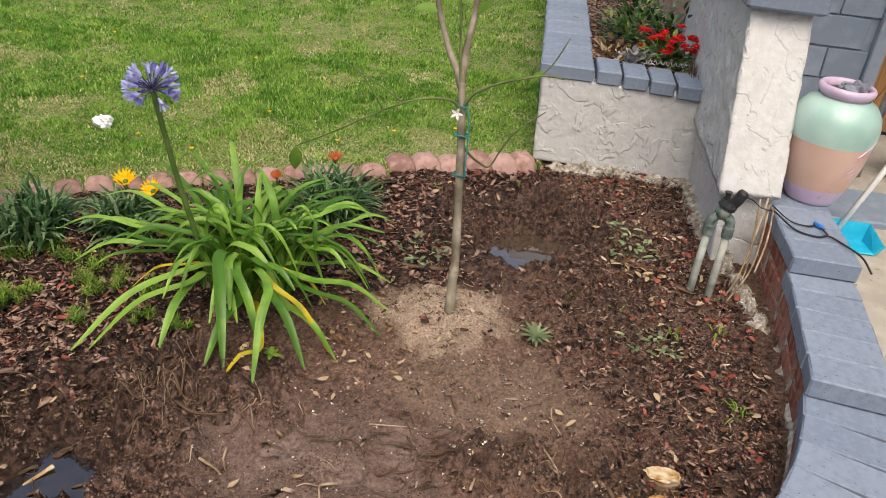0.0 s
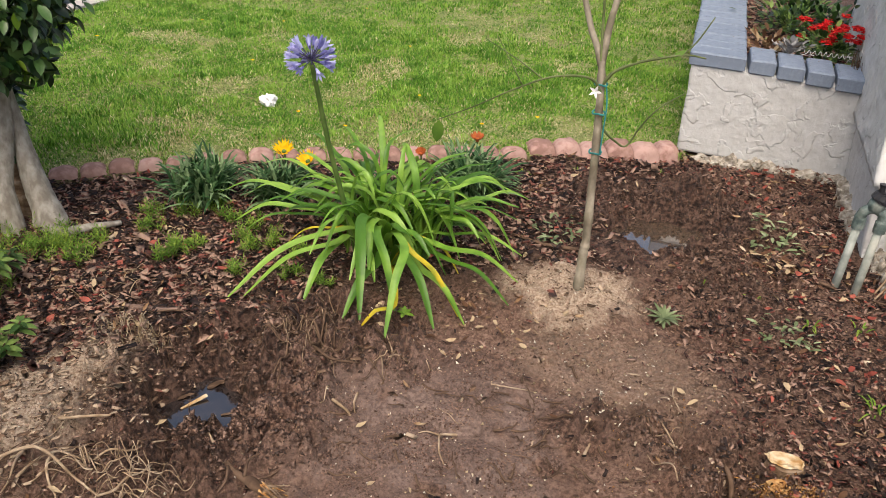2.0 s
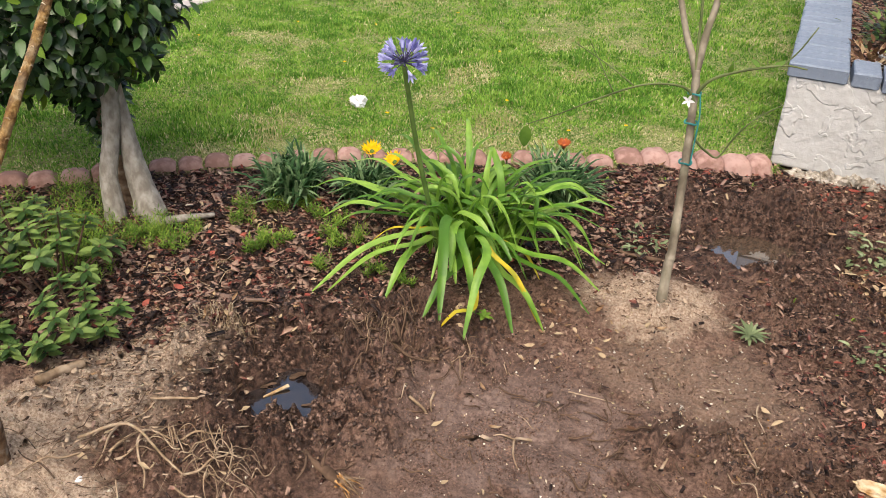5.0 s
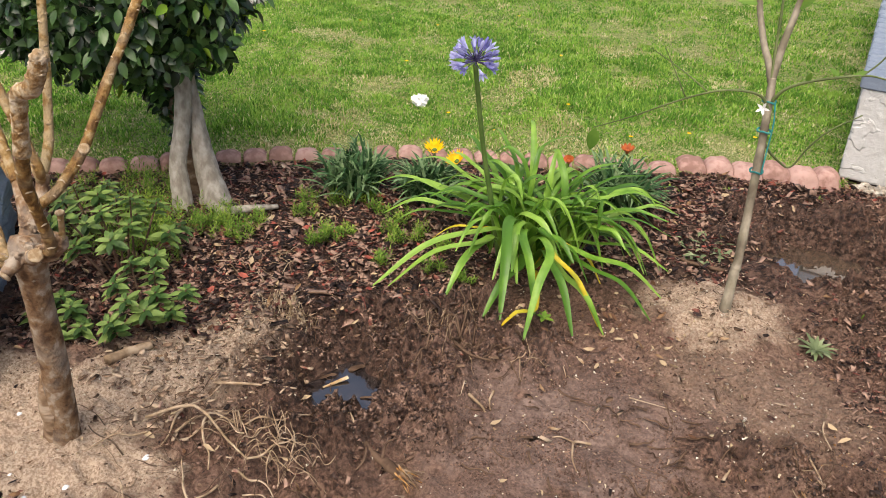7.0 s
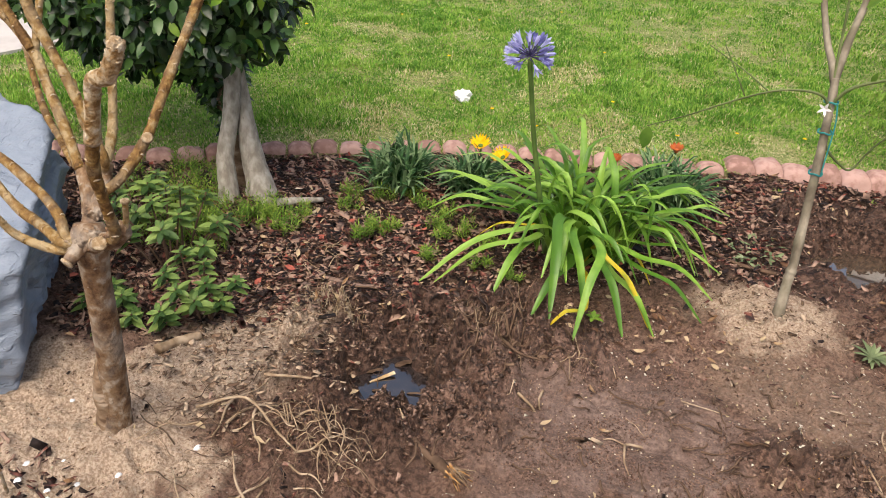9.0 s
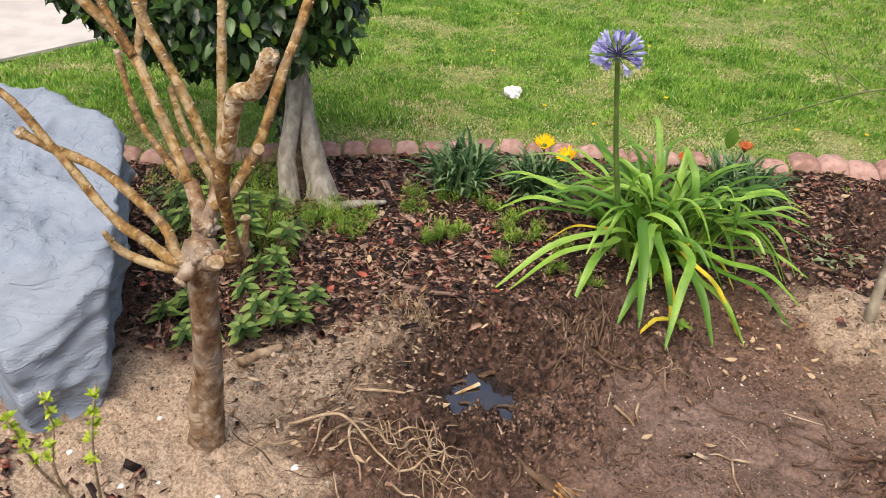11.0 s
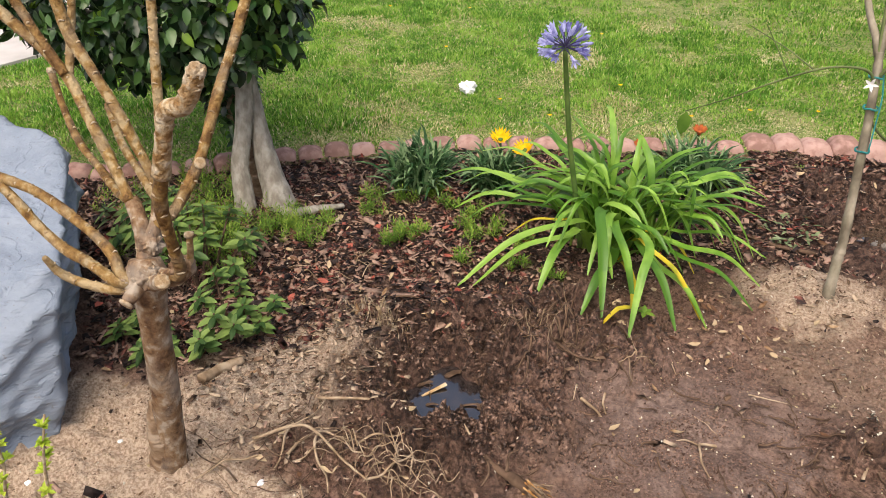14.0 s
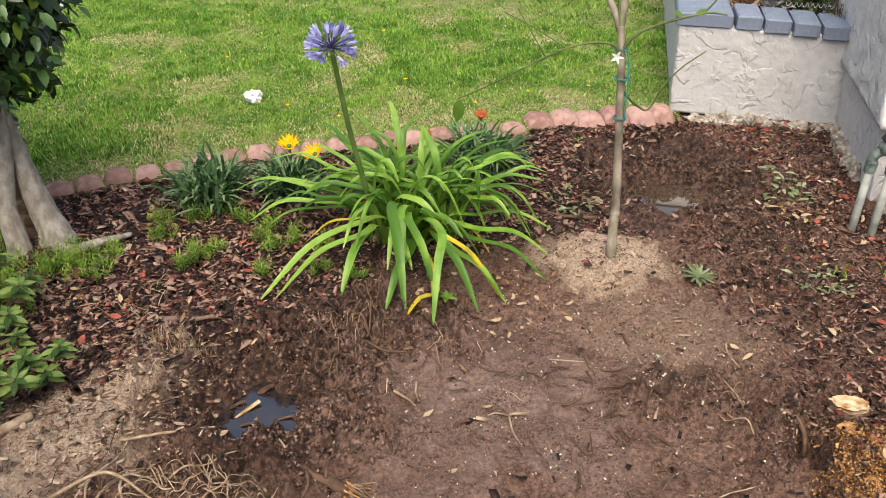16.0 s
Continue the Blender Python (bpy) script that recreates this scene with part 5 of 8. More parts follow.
litter_leaves("pulled_weed", "wilting grey-green weed lying on the mulch", 0.42, 2.8, 0.09, 0.07, 60, 0.035, M_DUSTY, 1, 0.035)
litter_leaves("pulled_weed", "wilting grey-green weed lying on the mulch", 0.42, 2.22, 0.09, 0.06, 46, 0.03, M_DUSTY, 2, 0.03)
litter_leaves("pulled_weed", "yellow-brown wilted weed lying on the mulch", 0.42, 2.66, 0.1, 0.05, 36, 0.04, M_FALLEN, 3, 0.03)
litter_leaves("pulled_weed", "wilted dull weed beside the strap leaves", -0.3, 2.6, 0.09, 0.09, 50, 0.03, M_DUSTY, 4, 0.03)


def grass_tuft(x, y, n, h, seed, label, mat=None):
    rng = np.random.default_rng(seed)
    ob = thing("grass_tuft", label, "grass", (x, y, ground_at(x, y)))
    for k in range(n):
        a, q = rng.uniform(0, 6.28), rng.uniform(0, 0.02)
        bx, by = x + math.cos(a) * q, y + math.sin(a) * q
        out = h * rng.uniform(0.3, 1.0)
        mesh_ob("blade", *strap((bx, by, ground_at(bx, by)), (bx + math.cos(a) * out * 0.4, by + math.sin(a) * out * 0.4, h * rng.uniform(0.8, 1.3)), (bx + math.cos(a) * out, by + math.sin(a) * out, h * rng.uniform(0.3, 0.9)), 0.005, 0.2, 4, 0, 0.7), mat or M_FERN, ob)


for k, (x, y, n, h) in enumerate([(0.05, 3.42, 26, 0.09), (0.0, 3.22, 12, 0.05), (0.35, 2.42, 6, 0.05), (0.5, 2.33, 7, 0.06), (0.64, 2.0, 14, 0.07), (-0.5, 3.0, 12, 0.05), (-0.3, 3.12, 10, 0.04), (0.64, 2.36, 8, 0.06), (0.2, 2.47, 4, 0.03)]):
    grass_tuft(x, y, n, h * 0.7, 50 + k, "small tuft of green grass in the bed")

# lemon sapling
tree = thing("lemon_sapling", "young bare lemon sapling with a few leaves and a white blossom", "tree", (-0.152, 2.224, 0.05))
trunk_pts = [(-0.15, 2.215, -0.02), (-0.154, 2.232, 0.08), (-0.157, 2.25, 0.155), (-0.157, 2.263, 0.205), (-0.17, 2.301, 0.364), (-0.182, 2.335, 0.501), (-0.197, 2.368, 0.634), (-0.204, 2.379, 0.677)]
path = spline(trunk_pts, 8)
rad = np.interp(np.linspace(0, 1, len(path)), [0, 0.15, 0.3, 1], [0.0175, 0.0145, 0.0125, 0.0098])
rad = rad * (1 + 0.16 * np.exp(-((np.arange(len(path)) % 11) - 5.0) ** 2) + 0.25 * np.exp(-((np.arange(len(path)) - 20) / 1.3) ** 2))
sap_trunk = mesh_ob("trunk", *tube_data(path, rad, 12, 0.03, RNG), M_SAPLING, tree, smooth=True)
for pts, r0, r1, mat in (
        ([(-0.204, 2.379, 0.665), (-0.222, 2.388, 0.71), (-0.242, 2.396, 0.744), (-0.262, 2.405, 0.79), (-0.285, 2.42, 0.85), (-0.3, 2.43, 0.93)], 0.010, 0.007, M_SAPLING),
        ([(-0.204, 2.379, 0.665), (-0.201, 2.4, 0.764), (-0.193, 2.419, 0.835), (-0.185, 2.43, 0.93)], 0.011, 0.008, M_SAPLING),
        ([(-0.19, 2.352, 0.6), (-0.215, 2.34, 0.635), (-0.26, 2.3, 0.652), (-0.325, 2.26, 0.648), (-0.42, 2.25, 0.6), (-0.52, 2.26, 0.535), (-0.625, 2.27, 0.475)], 0.0042, 0.0014, M_TWIG),
        ([(-0.203, 2.37, 0.66), (-0.215, 2.39, 0.75), (-0.225, 2.4, 0.84), (-0.24, 2.42, 0.93)], 0.004, 0.003, M_TWIG),
        ([(-0.34, 2.26, 0.645), (-0.4, 2.26, 0.68), (-0.45, 2.27, 0.7), (-0.51, 2.29, 0.72)], 0.0022, 0.001, M_TWIG),
        ([(-0.39, 2.255, 0.62), (-0.43, 2.26, 0.68), (-0.47, 2.27, 0.735)], 0.002, 0.001, M_TWIG),
        ([(-0.19, 2.36, 0.62), (-0.165, 2.355, 0.66), (-0.12, 2.35, 0.69), (-0.06, 2.345, 0.715), (0.01, 2.345, 0.735), (0.06, 2.35, 0.732)], 0.005, 0.002, M_TWIG),
        ([(0.0, 2.345, 0.733), (0.03, 2.36, 0.77), (0.06, 2.38, 0.83)], 0.0026, 0.0016, M_TWIG),
        ([(-0.18, 2.335, 0.52), (-0.16, 2.35, 0.49), (-0.13, 2.37, 0.46), (-0.1, 2.39, 0.445), (-0.07, 2.39, 0.51), (-0.03, 2.39, 0.57), (0.03, 2.4, 0.62)], 0.004, 0.0016, M_TWIG)):
    p = spline(pts, 6)
    mesh_ob("branch", *tube_data(p, np.linspace(r0, r1, len(p)), 8), mat, tree, smooth=True)
for base, way, ln, w in (((-0.62, 2.27, 0.475), (-0.05, -0.1, -1), 0.07, 0.035), ((-0.05, 2.345, 0.72), (-0.6, 0.0, 0.5), 0.03, 0.014), ((-0.02, 2.345, 0.725), (0.7, 0, 0.6), 0.035, 0.015), ((-0.28, 2.42, 0.85), (-0.8, -0.2, 0.1), 0.07, 0.032),
                        ((-0.19, 2.42, 0.85), (0.5, -0.4, 0.6), 0.06, 0.03), ((-0.3, 2.43, 0.9), (-0.6, 0.4, 0.5), 0.07, 0.034), ((-0.2, 2.43, 0.9), (-0.3, -0.6, 0.6), 0.06, 0.03), ((-0.12, 2.35, 0.69), (0.2, -0.3, 0.8), 0.03, 0.014)):
    mesh_ob("leaf", *oval_leaf(base, way, ln, w, (0.2, -0.6, 0.7), 0.15, 0.2, 5), M_LEMON, tree, smooth=True)
for k in range(5):
    a = k * 1.257
    mesh_ob("blossom_petal", *oval_leaf((-0.203, 2.325, 0.61), (math.cos(a), -0.5, math.sin(a)), 0.02, 0.008, (0, -1, 0), 0.1, 0.1, 3), M_PAPER, tree, "white blossom petal")
for z, x, y in ((0.62, -0.195, 2.364), (0.545, -0.187, 2.345), (0.44, -0.177, 2.32)):
    ring = [(x + 0.0165 * math.cos(a), y + 0.0165 * math.sin(a), z + 0.002 * math.sin(3 * a)) for a in np.linspace(0, 6.1, 18)]
    mesh_ob("tie", *tube_data(ring, 0.0028, 6), M_TIE, tree, "green plastic tie tape")
mesh_ob("tie_strip", *tube_data(spline([(-0.178, 2.35, 0.62), (-0.168, 2.34, 0.57), (-0.165, 2.325, 0.5), (-0.163, 2.31, 0.44)], 5), 0.002, 5), M_TIE, tree, "green plastic tie tape")

# ficus standard
ficus = thing("ficus_tree", "clipped ficus tree with twisted pale trunks and a dark round crown", "tree", (-1.82, 1.95, 0.03))


def trunk(name, pts, radii, mat, parent, sides=14, rough=0.05, seed=1, n=8, label=""):
    rng = np.random.default_rng(seed)
    full = spline([(*p, r) for p, r in zip(pts, radii)], n)
    v, f = tube_data(full[:, :3], full[:, 3], sides)
    out = []
    for k, p in enumerate(v):
        c = full[k // sides, :3]
        d = np.array(p) - c
        q = 1 + rough * 3 * noise.noise(Vector(p) * 9 + Vector((seed, 0, 0))) + rough * 2 * noise.noise(Vector((p[0] * 40, p[1] * 40, p[2] * 14))) + rough * noise.noise(Vector(p) * 60)
        out.append(c + d * q)
    return mesh_ob(name, out, f, mat, parent, label, True)


trunk("trunk", [(-1.87, 1.9, -0.02), (-1.877, 1.905, 0.06), (-1.892, 1.92, 0.17), (-1.89, 1.95, 0.27), (-1.885, 1.965, 0.37), (-1.895, 1.985, 0.5), (-1.95, 2.0, 0.62)], [0.043, 0.034, 0.028, 0.027, 0.028, 0.03, 0.03], M_FTRUNK, ficus, 28, 0.04, 3, 16)
trunk("trunk", [(-1.79, 1.975, -0.02), (-1.805, 1.975, 0.06), (-1.835, 1.985, 0.15), (-1.86, 1.995, 0.25), (-1.878, 2.0, 0.36), (-1.89, 2.0, 0.5), (-1.86, 2.02, 0.62)], [0.066, 0.047, 0.037, 0.029, 0.024, 0.022, 0.022], M_FTRUNK, ficus, 28, 0.04, 4, 16)
# rear trunk: shade under the crown is coloured in with the darker bark
trunk("trunk", [(-1.92, 2.02, -0.02), (-1.935, 2.02, 0.1), (-1.975, 2.03, 0.22), (-2.03, 2.05, 0.34), (-2.1, 2.07, 0.5)], [0.034, 0.03, 0.027, 0.026, 0.026], M_BARK_O, ficus, 14, 0.06, 5, 8, "rear trunk with the crown's shade put into a darker bark colour")
mesh_ob("surface_root", *tube_data(spline([(-1.78, 1.95, 0.02), (-1.71, 1.94, 0.03), (-1.66, 2.0, 0.03), (-1.61, 2.07, 0.02)], 6), np.linspace(0.022, 0.008, 19), 8, 0.1, RNG), M_FTRUNK, ficus, smooth=True)


def crown(parent, mid, radii, n, seed, keep=None):
    rng = np.random.default_rng(seed)
    leaves, young = Pile(), Pile()
    for k in range(n):
        d = rng.normal(size=3)
        d /= np.linalg.norm(d)
        lump = 1 + 0.16 * noise.noise(Vector(d) * 2.4 + Vector((seed, 2, 0))) + 0.08 * noise.noise(Vector(d) * 6)
        depth = rng.random() ** 0.5
        p = np.array(mid) + d * np.array(radii) * lump * (0.62 + 0.4 * depth)
        if keep and not keep(p):
            continue
        way = d * 0.55 + rng.normal(size=3) * 0.75 + np.array((0, 0, -0.35))
        up = d + rng.normal(size=3) * 0.4 + np.array((0, 0, 0.5))
        ln = rng.uniform(0.034, 0.058)
        (young if rng.random() < 0.05 else leaves).add(oval_leaf(p, way, ln, ln * 0.5, up, 0.2, 0.3))
    leaves.link("crown", M_FICUS, parent, "dense glossy dark green leaves", True)
    young.link("young_leaves", M_FICUS_Y, parent, "scattered lighter green young leaves", True)
    for k in range(40):
        d = rng.normal(size=3)
        d /= np.linalg.norm(d)
        d[2] *= 0.6
        end = np.array(mid) + d * np.array(radii) * 0.9
        start = np.array((-1.9, 2.0, 0.55)) if k % 2 else np.array((-2.1, 2.08, 0.5))
        p = spline([start, (start + end) / 2 + rng.uniform(-0.05, 0.05, 3), end], 4)
        mesh_ob("limb", *tube_data(p, np.linspace(0.012, 0.003, len(p)), 5), M_FTRUNK, parent, smooth=True)


crown(ficus, (-2.245, 1.94, 0.76), (0.66, 0.33, 0.34), 9500, 6)
rng = np.random.default_rng(61)
inner = Pile()
for k in range(520):
    # leaves that clothe the rear trunk under the crown
    t = rng.random() ** 0.7
    mid = np.array((-1.95 - 0.13 * t, 2.02 + 0.04 * t, 0.2 + 0.3 * t))
    d = rng.normal(size=3)
    d /= np.linalg.norm(d)
    inner.add(oval_leaf(mid + d * (0.03 + 0.13 * t) * rng.uniform(0.4, 1.0), d + rng.normal(size=3) * 0.5 + np.array((0, 0, -0.3)), rng.uniform(0.03, 0.05), 0.022, d + np.array((0, 0, 0.6)), 0.2, 0.3))
inner.link("inner_leaves", M_FICUS, ficus, "dark leaves sprouting round the rear trunk", True)

# plumeria
plum = thing("plumeria", "pruned leafless plumeria with golden-brown branches", "tree", (-1.316, 0.954, 0.0))
P_TRUNK = [(-1.318, 0.956, -0.03), (-1.31, 0.956, 0.05), (-1.296, 0.954, 0.142), (-1.271, 0.944, 0.277), (-1.247, 0.929, 0.404), (-1.231, 0.92, 0.488), (-1.222, 0.915, 0.55), (-1.228, 0.922, 0.575)]
trunk("trunk", P_TRUNK, [0.037, 0.031, 0.0285, 0.027, 0.0255, 0.027, 0.032, 0.025], M_BARK, plum, 26, 0.018, 8, 16)
trunk("old_bark", [(-1.33, 0.95, -0.03), (-1.322, 0.95, 0.06), (-1.306, 0.948, 0.15), (-1.298, 0.944, 0.22)], [0.036, 0.031, 0.027, 0.016], M_BARK_O, plum, 14, 0.12, 9, 8, "dark flaking bark at the trunk's foot")


def scarred(name, pts, r0, r1, mat, seed, tipped=False):
    """A plumeria branch: thick, blunt, ringed with leaf scars."""
    rng = np.random.default_rng(seed)
    p = spline(pts, 16)
    n = len(p)
    run = np.r_[0, np.cumsum(np.linalg.norm(np.diff(p, axis=0), axis=1))]
    rad = np.linspace(r0, r1, n) * 0.81 * (1 + 0.05 * np.abs(np.sin(run * 110 + seed)) + 0.07 * np.sin(run * 43 + seed * 2))
    rad[-1] *= 0.7
    ob = mesh_ob(name, *tube_data(p, rad, 12, 0.03, rng), mat, plum, smooth=True)
    s = 0.03
    k = 0
    while s < run[-1] - 0.01:
        c = np.array([np.interp(s, run, p[:, i]) for i in range(3)])
        d = np.array([np.interp(s + 0.005, run, p[:, i]) for i in range(3)]) - c
        d /= np.linalg.norm(d)
        u = np.cross(d, (0.3, 0.5, 0.8))
        u /= np.linalg.norm(u)
        w = np.cross(d, u)
        a = k * 2.4 + rng.uniform(-0.3, 0.3)
        o = u * math.cos(a) + w * math.sin(a)
        r = np.interp(s, run, rad)
        t = np.cross(d, o)
        wide = rng.uniform(0.3, 0.75)
        arc = [c + (o * math.cos(q) + t * math.sin(q)) * r * 0.98 - d * 0.003 * (abs(q) * 1.4 - 0.4) for q in np.linspace(-wide, wide, 6)]
        mesh_ob("leaf_scar", *tube_data(arc, [0.0005, 0.0013, 0.0019, 0.0019, 0.0013, 0.0005], 5), M_SCAR, ob, "pale crescent leaf scar", True)
        s += rng.uniform(0.012, 0.022)
        k += 1
    return ob


BR = {
    "core": ([(-1.226, 0.918, 0.538), (-1.24, 0.938, 0.579), (-1.256, 0.952, 0.622), (-1.287, 0.97, 0.648)], 0.022, 0.014, M_BARK),
    "core2": ([(-1.236, 0.94, 0.59), (-1.231, 0.966, 0.623), (-1.236, 0.986, 0.667)], 0.017, 0.013, M_BARK),
    "a": ([(-1.15, 0.9, 0.575), (-1.12, 0.893, 0.6), (-1.108, 0.874, 0.674), (-1.096, 0.857, 0.742), (-1.071, 0.848, 0.805)], 0.0105, 0.0125, M_BARK_G),
    "a2": ([(-1.075, 0.849, 0.795), (-1.045, 0.84, 0.873), (-1.03, 0.836, 0.902), (-1.001, 0.835, 0.915), (-0.981, 0.834, 0.942), (-0.971, 0.834, 0.965)], 0.0145, 0.0145, M_BARK_P),
    "b": ([(-1.225, 0.96, 0.62), (-1.205, 0.98, 0.641), (-1.21, 1.023, 0.665), (-1.209, 1.057, 0.697), (-1.211, 1.09, 0.739), (-1.219, 1.143, 0.803), (-1.223, 1.198, 0.868), (-1.224, 1.243, 0.932), (-1.226, 1.29, 1.0)], 0.0122, 0.0104, M_BARK_G),
    "c": ([(-1.236, 0.986, 0.667), (-1.263, 1.028, 0.706), (-1.278, 1.054, 0.776), (-1.286, 1.073, 0.857), (-1.292, 1.092, 0.953), (-1.295, 1.1, 1.02)], 0.0103, 0.0092, M_BARK_G),
    "d": ([(-1.23, 0.975, 0.66), (-1.214, 0.964, 0.692), (-1.247, 0.968, 0.752), (-1.284, 0.971, 0.814), (-1.321, 0.974, 0.865), (-1.355, 0.978, 0.907), (-1.372, 0.981, 0.956), (-1.385, 0.98, 1.02)], 0.0099, 0.0115, M_BARK_G),
    "e": ([(-1.281, 0.962, 0.648), (-1.338, 0.988, 0.701), (-1.399, 1.011, 0.76), (-1.447, 1.031, 0.805), (-1.511, 1.042, 0.845), (-1.584, 1.036, 0.897), (-1.65, 1.03, 0.95)], 0.0114, 0.0115, M_BARK_G),
    "e2": ([(-1.449, 1.03, 0.8), (-1.454, 1.05, 0.849), (-1.454, 1.073, 0.921), (-1.454, 1.09, 1.0)], 0.0087, 0.0081, M_BARK_G),
    "e3": ([(-1.452, 1.028, 0.815), (-1.492, 1.029, 0.866), (-1.53, 1.031, 0.916), (-1.57, 1.03, 0.98)], 0.0099, 0.0096, M_BARK_G),
    "f": ([(-1.29, 0.975, 0.64), (-1.336, 0.989, 0.637), (-1.424, 1.032, 0.645), (-1.506, 1.067, 0.662), (-1.571, 1.1, 0.704), (-1.612, 1.123, 0.762)], 0.0095, 0.0078, M_BARK_G),
    "g": ([(-1.225, 0.9, 0.55), (-1.248, 0.888, 0.556), (-1.283, 0.904, 0.581), (-1.354, 0.922, 0.599), (-1.475, 0.936, 0.628), (-1.578, 0.926, 0.643), (-1.642, 0.914, 0.66)], 0.0110, 0.0107, M_BARK_G),
    "h": ([(-1.23, 0.9, 0.545), (-1.258, 0.883, 0.545), (-1.346, 0.904, 0.543), (-1.41, 0.914, 0.544), (-1.477, 0.924, 0.565), (-1.522, 0.922, 0.609), (-1.591, 0.918, 0.669), (-1.644, 0.913, 0.717), (-1.7, 0.905, 0.749)], 0.0129, 0.0089, M_BARK_G),
    "i": ([(-1.24, 0.895, 0.53), (-1.268, 0.878, 0.527), (-1.317, 0.863, 0.534), (-1.343, 0.848, 0.554), (-1.351, 0.833, 0.59)], 0.0129, 0.0063, M_BARK_G),
    "j": ([(-1.119, 0.913, 0.6), (-1.115, 0.915, 0.627), (-1.113, 0.916, 0.655)], 0.0068, 0.0059, M_BARK_G),
    "k": ([(-1.243, 0.982, 0.656), (-1.317, 1.022, 0.673), (-1.381, 1.055, 0.692), (-1.466, 1.111, 0.731)], 0.0091, 0.0078, M_BARK_G),
    "n1": ([(-1.216, 0.9, 0.549), (-1.217, 0.86, 0.528)], 0.02, 0.013, M_BARK),
    "n2": ([(-1.2, 0.905, 0.545), (-1.153, 0.883, 0.577)], 0.02, 0.014, M_BARK),
    "n3": ([(-1.2, 0.915, 0.55), (-1.159, 0.914, 0.565), (-1.115, 0.911, 0.6)], 0.02, 0.015, M_BARK),
}
for k, (key, (pts, r0, r1, mat)) in enumerate(BR.items()):
    scarred("branch", pts, r0, r1, mat, k + 1)
for p, d, r in (((-1.2165, 0.8585, 0.527), (0, -1, -0.5), 0.0125), ((-1.151, 0.882, 0.578), (0.5, -0.4, 0.6), 0.013), ((-1.113, 0.916, 0.656), (0.1, 0, 1), 0.008), ((-1.2, 1.05, 0.7), (0.5, -0.5, 0.5), 0.0105)):
    d = np.array(d, float) / np.linalg.norm(d)
    p = np.array(p)
    mesh_ob("pruning_cut", *tube_data([p - d * 0.002, p + d * 0.002, p + d * 0.0032], [r, r * 0.95, r * 0.6], 12), M_SCAR, plum, "pale healed pruning cut", True)

for k, (c, r, sub_r) in enumerate((((-0.971, 0.834, 0.963), 0.0115, 0.3), ((-0.978, 0.834, 0.95), 0.012, 0.3), ((-1.644, 0.913, 0.661), 0.011, 0.4), ((-1.612, 1.123, 0.763), 0.008, 0.4), ((-1.222, 0.908, 0.54), 0.026, 0.55), ((-1.197, 0.9, 0.56), 0.02, 0.6), ((-1.243, 0.9, 0.537), 0.021, 0.6), ((-1.128, 0.905, 0.6), 0.017, 0.5), ((-1.232, 0.945, 0.59), 0.019, 0.6))):
    bm = bmesh.new()
    bmesh.ops.create_icosphere(bm, subdivisions=4, radius=1)
    for v in bm.verts:
        q = 1 + sub_r * 0.8 * noise.noise(v.co * 2.3 + Vector((k * 5, 0, 0))) + sub_r * 0.6 * noise.noise(v.co * 5 + Vector((0, k, 0))) + sub_r * 0.25 * noise.noise(v.co * 11)
        v.co = Vector(c) + v.co * r * q
    part("knuckle", bm, M_SCAR if k < 4 else M_BARK, plum, "pale blunt branch tip" if k < 4 else "knobbly grey-brown knuckle", True)

# sprigs by the rock
for k, pts in enumerate([[(-1.45, 0.72, 0.0), (-1.42, 0.66, 0.15), (-1.382, 0.622, 0.28), (-1.397, 0.614, 0.335)], [(-1.4, 0.7, 0.0), (-1.353, 0.65, 0.2), (-1.327, 0.652, 0.31), (-1.33, 0.65, 0.39)], [(-1.36, 0.72, 0.0), (-1.3, 0.69, 0.2), (-1.269, 0.683, 0.316), (-1.25, 0.695, 0.41)]]):
    rng = np.random.default_rng(70 + k)
    ob = thing("shrub_sprig", "thin bare twig sprouting lime-green leaves", "shrub", pts[0], "sprouting twigs by the rock")
    p = spline(pts, 8)
    mesh_ob("twig", *tube_data(p, np.linspace(0.0036, 0.0018, len(p)), 6), M_SCAR, ob, smooth=True)
    pile = Pile()
    for q in range(10, len(p), 3):
        side = np.array((rng.uniform(-0.01, 0.01), rng.uniform(-0.01, 0.01), 0.004))
        for j in range(16):
            a, el = rng.uniform(0, 6.28), rng.uniform(0.0, 1.6)
            pile.add(oval_leaf(p[q] + side * rng.uniform(0.3, 1.2), (math.cos(a), math.sin(a), el), rng.uniform(0.009, 0.018), 0.008, (0, 0, 1), 0.2, 0.3, 3))
    pile.link("leaves", M_SPRIG, ob)

# ---- loose things ----
def smooth_step(v, a, b):
    t = min(1.0, max(0.0, (v - a) / (b - a)))
    return t * t * (3 - 2 * t)


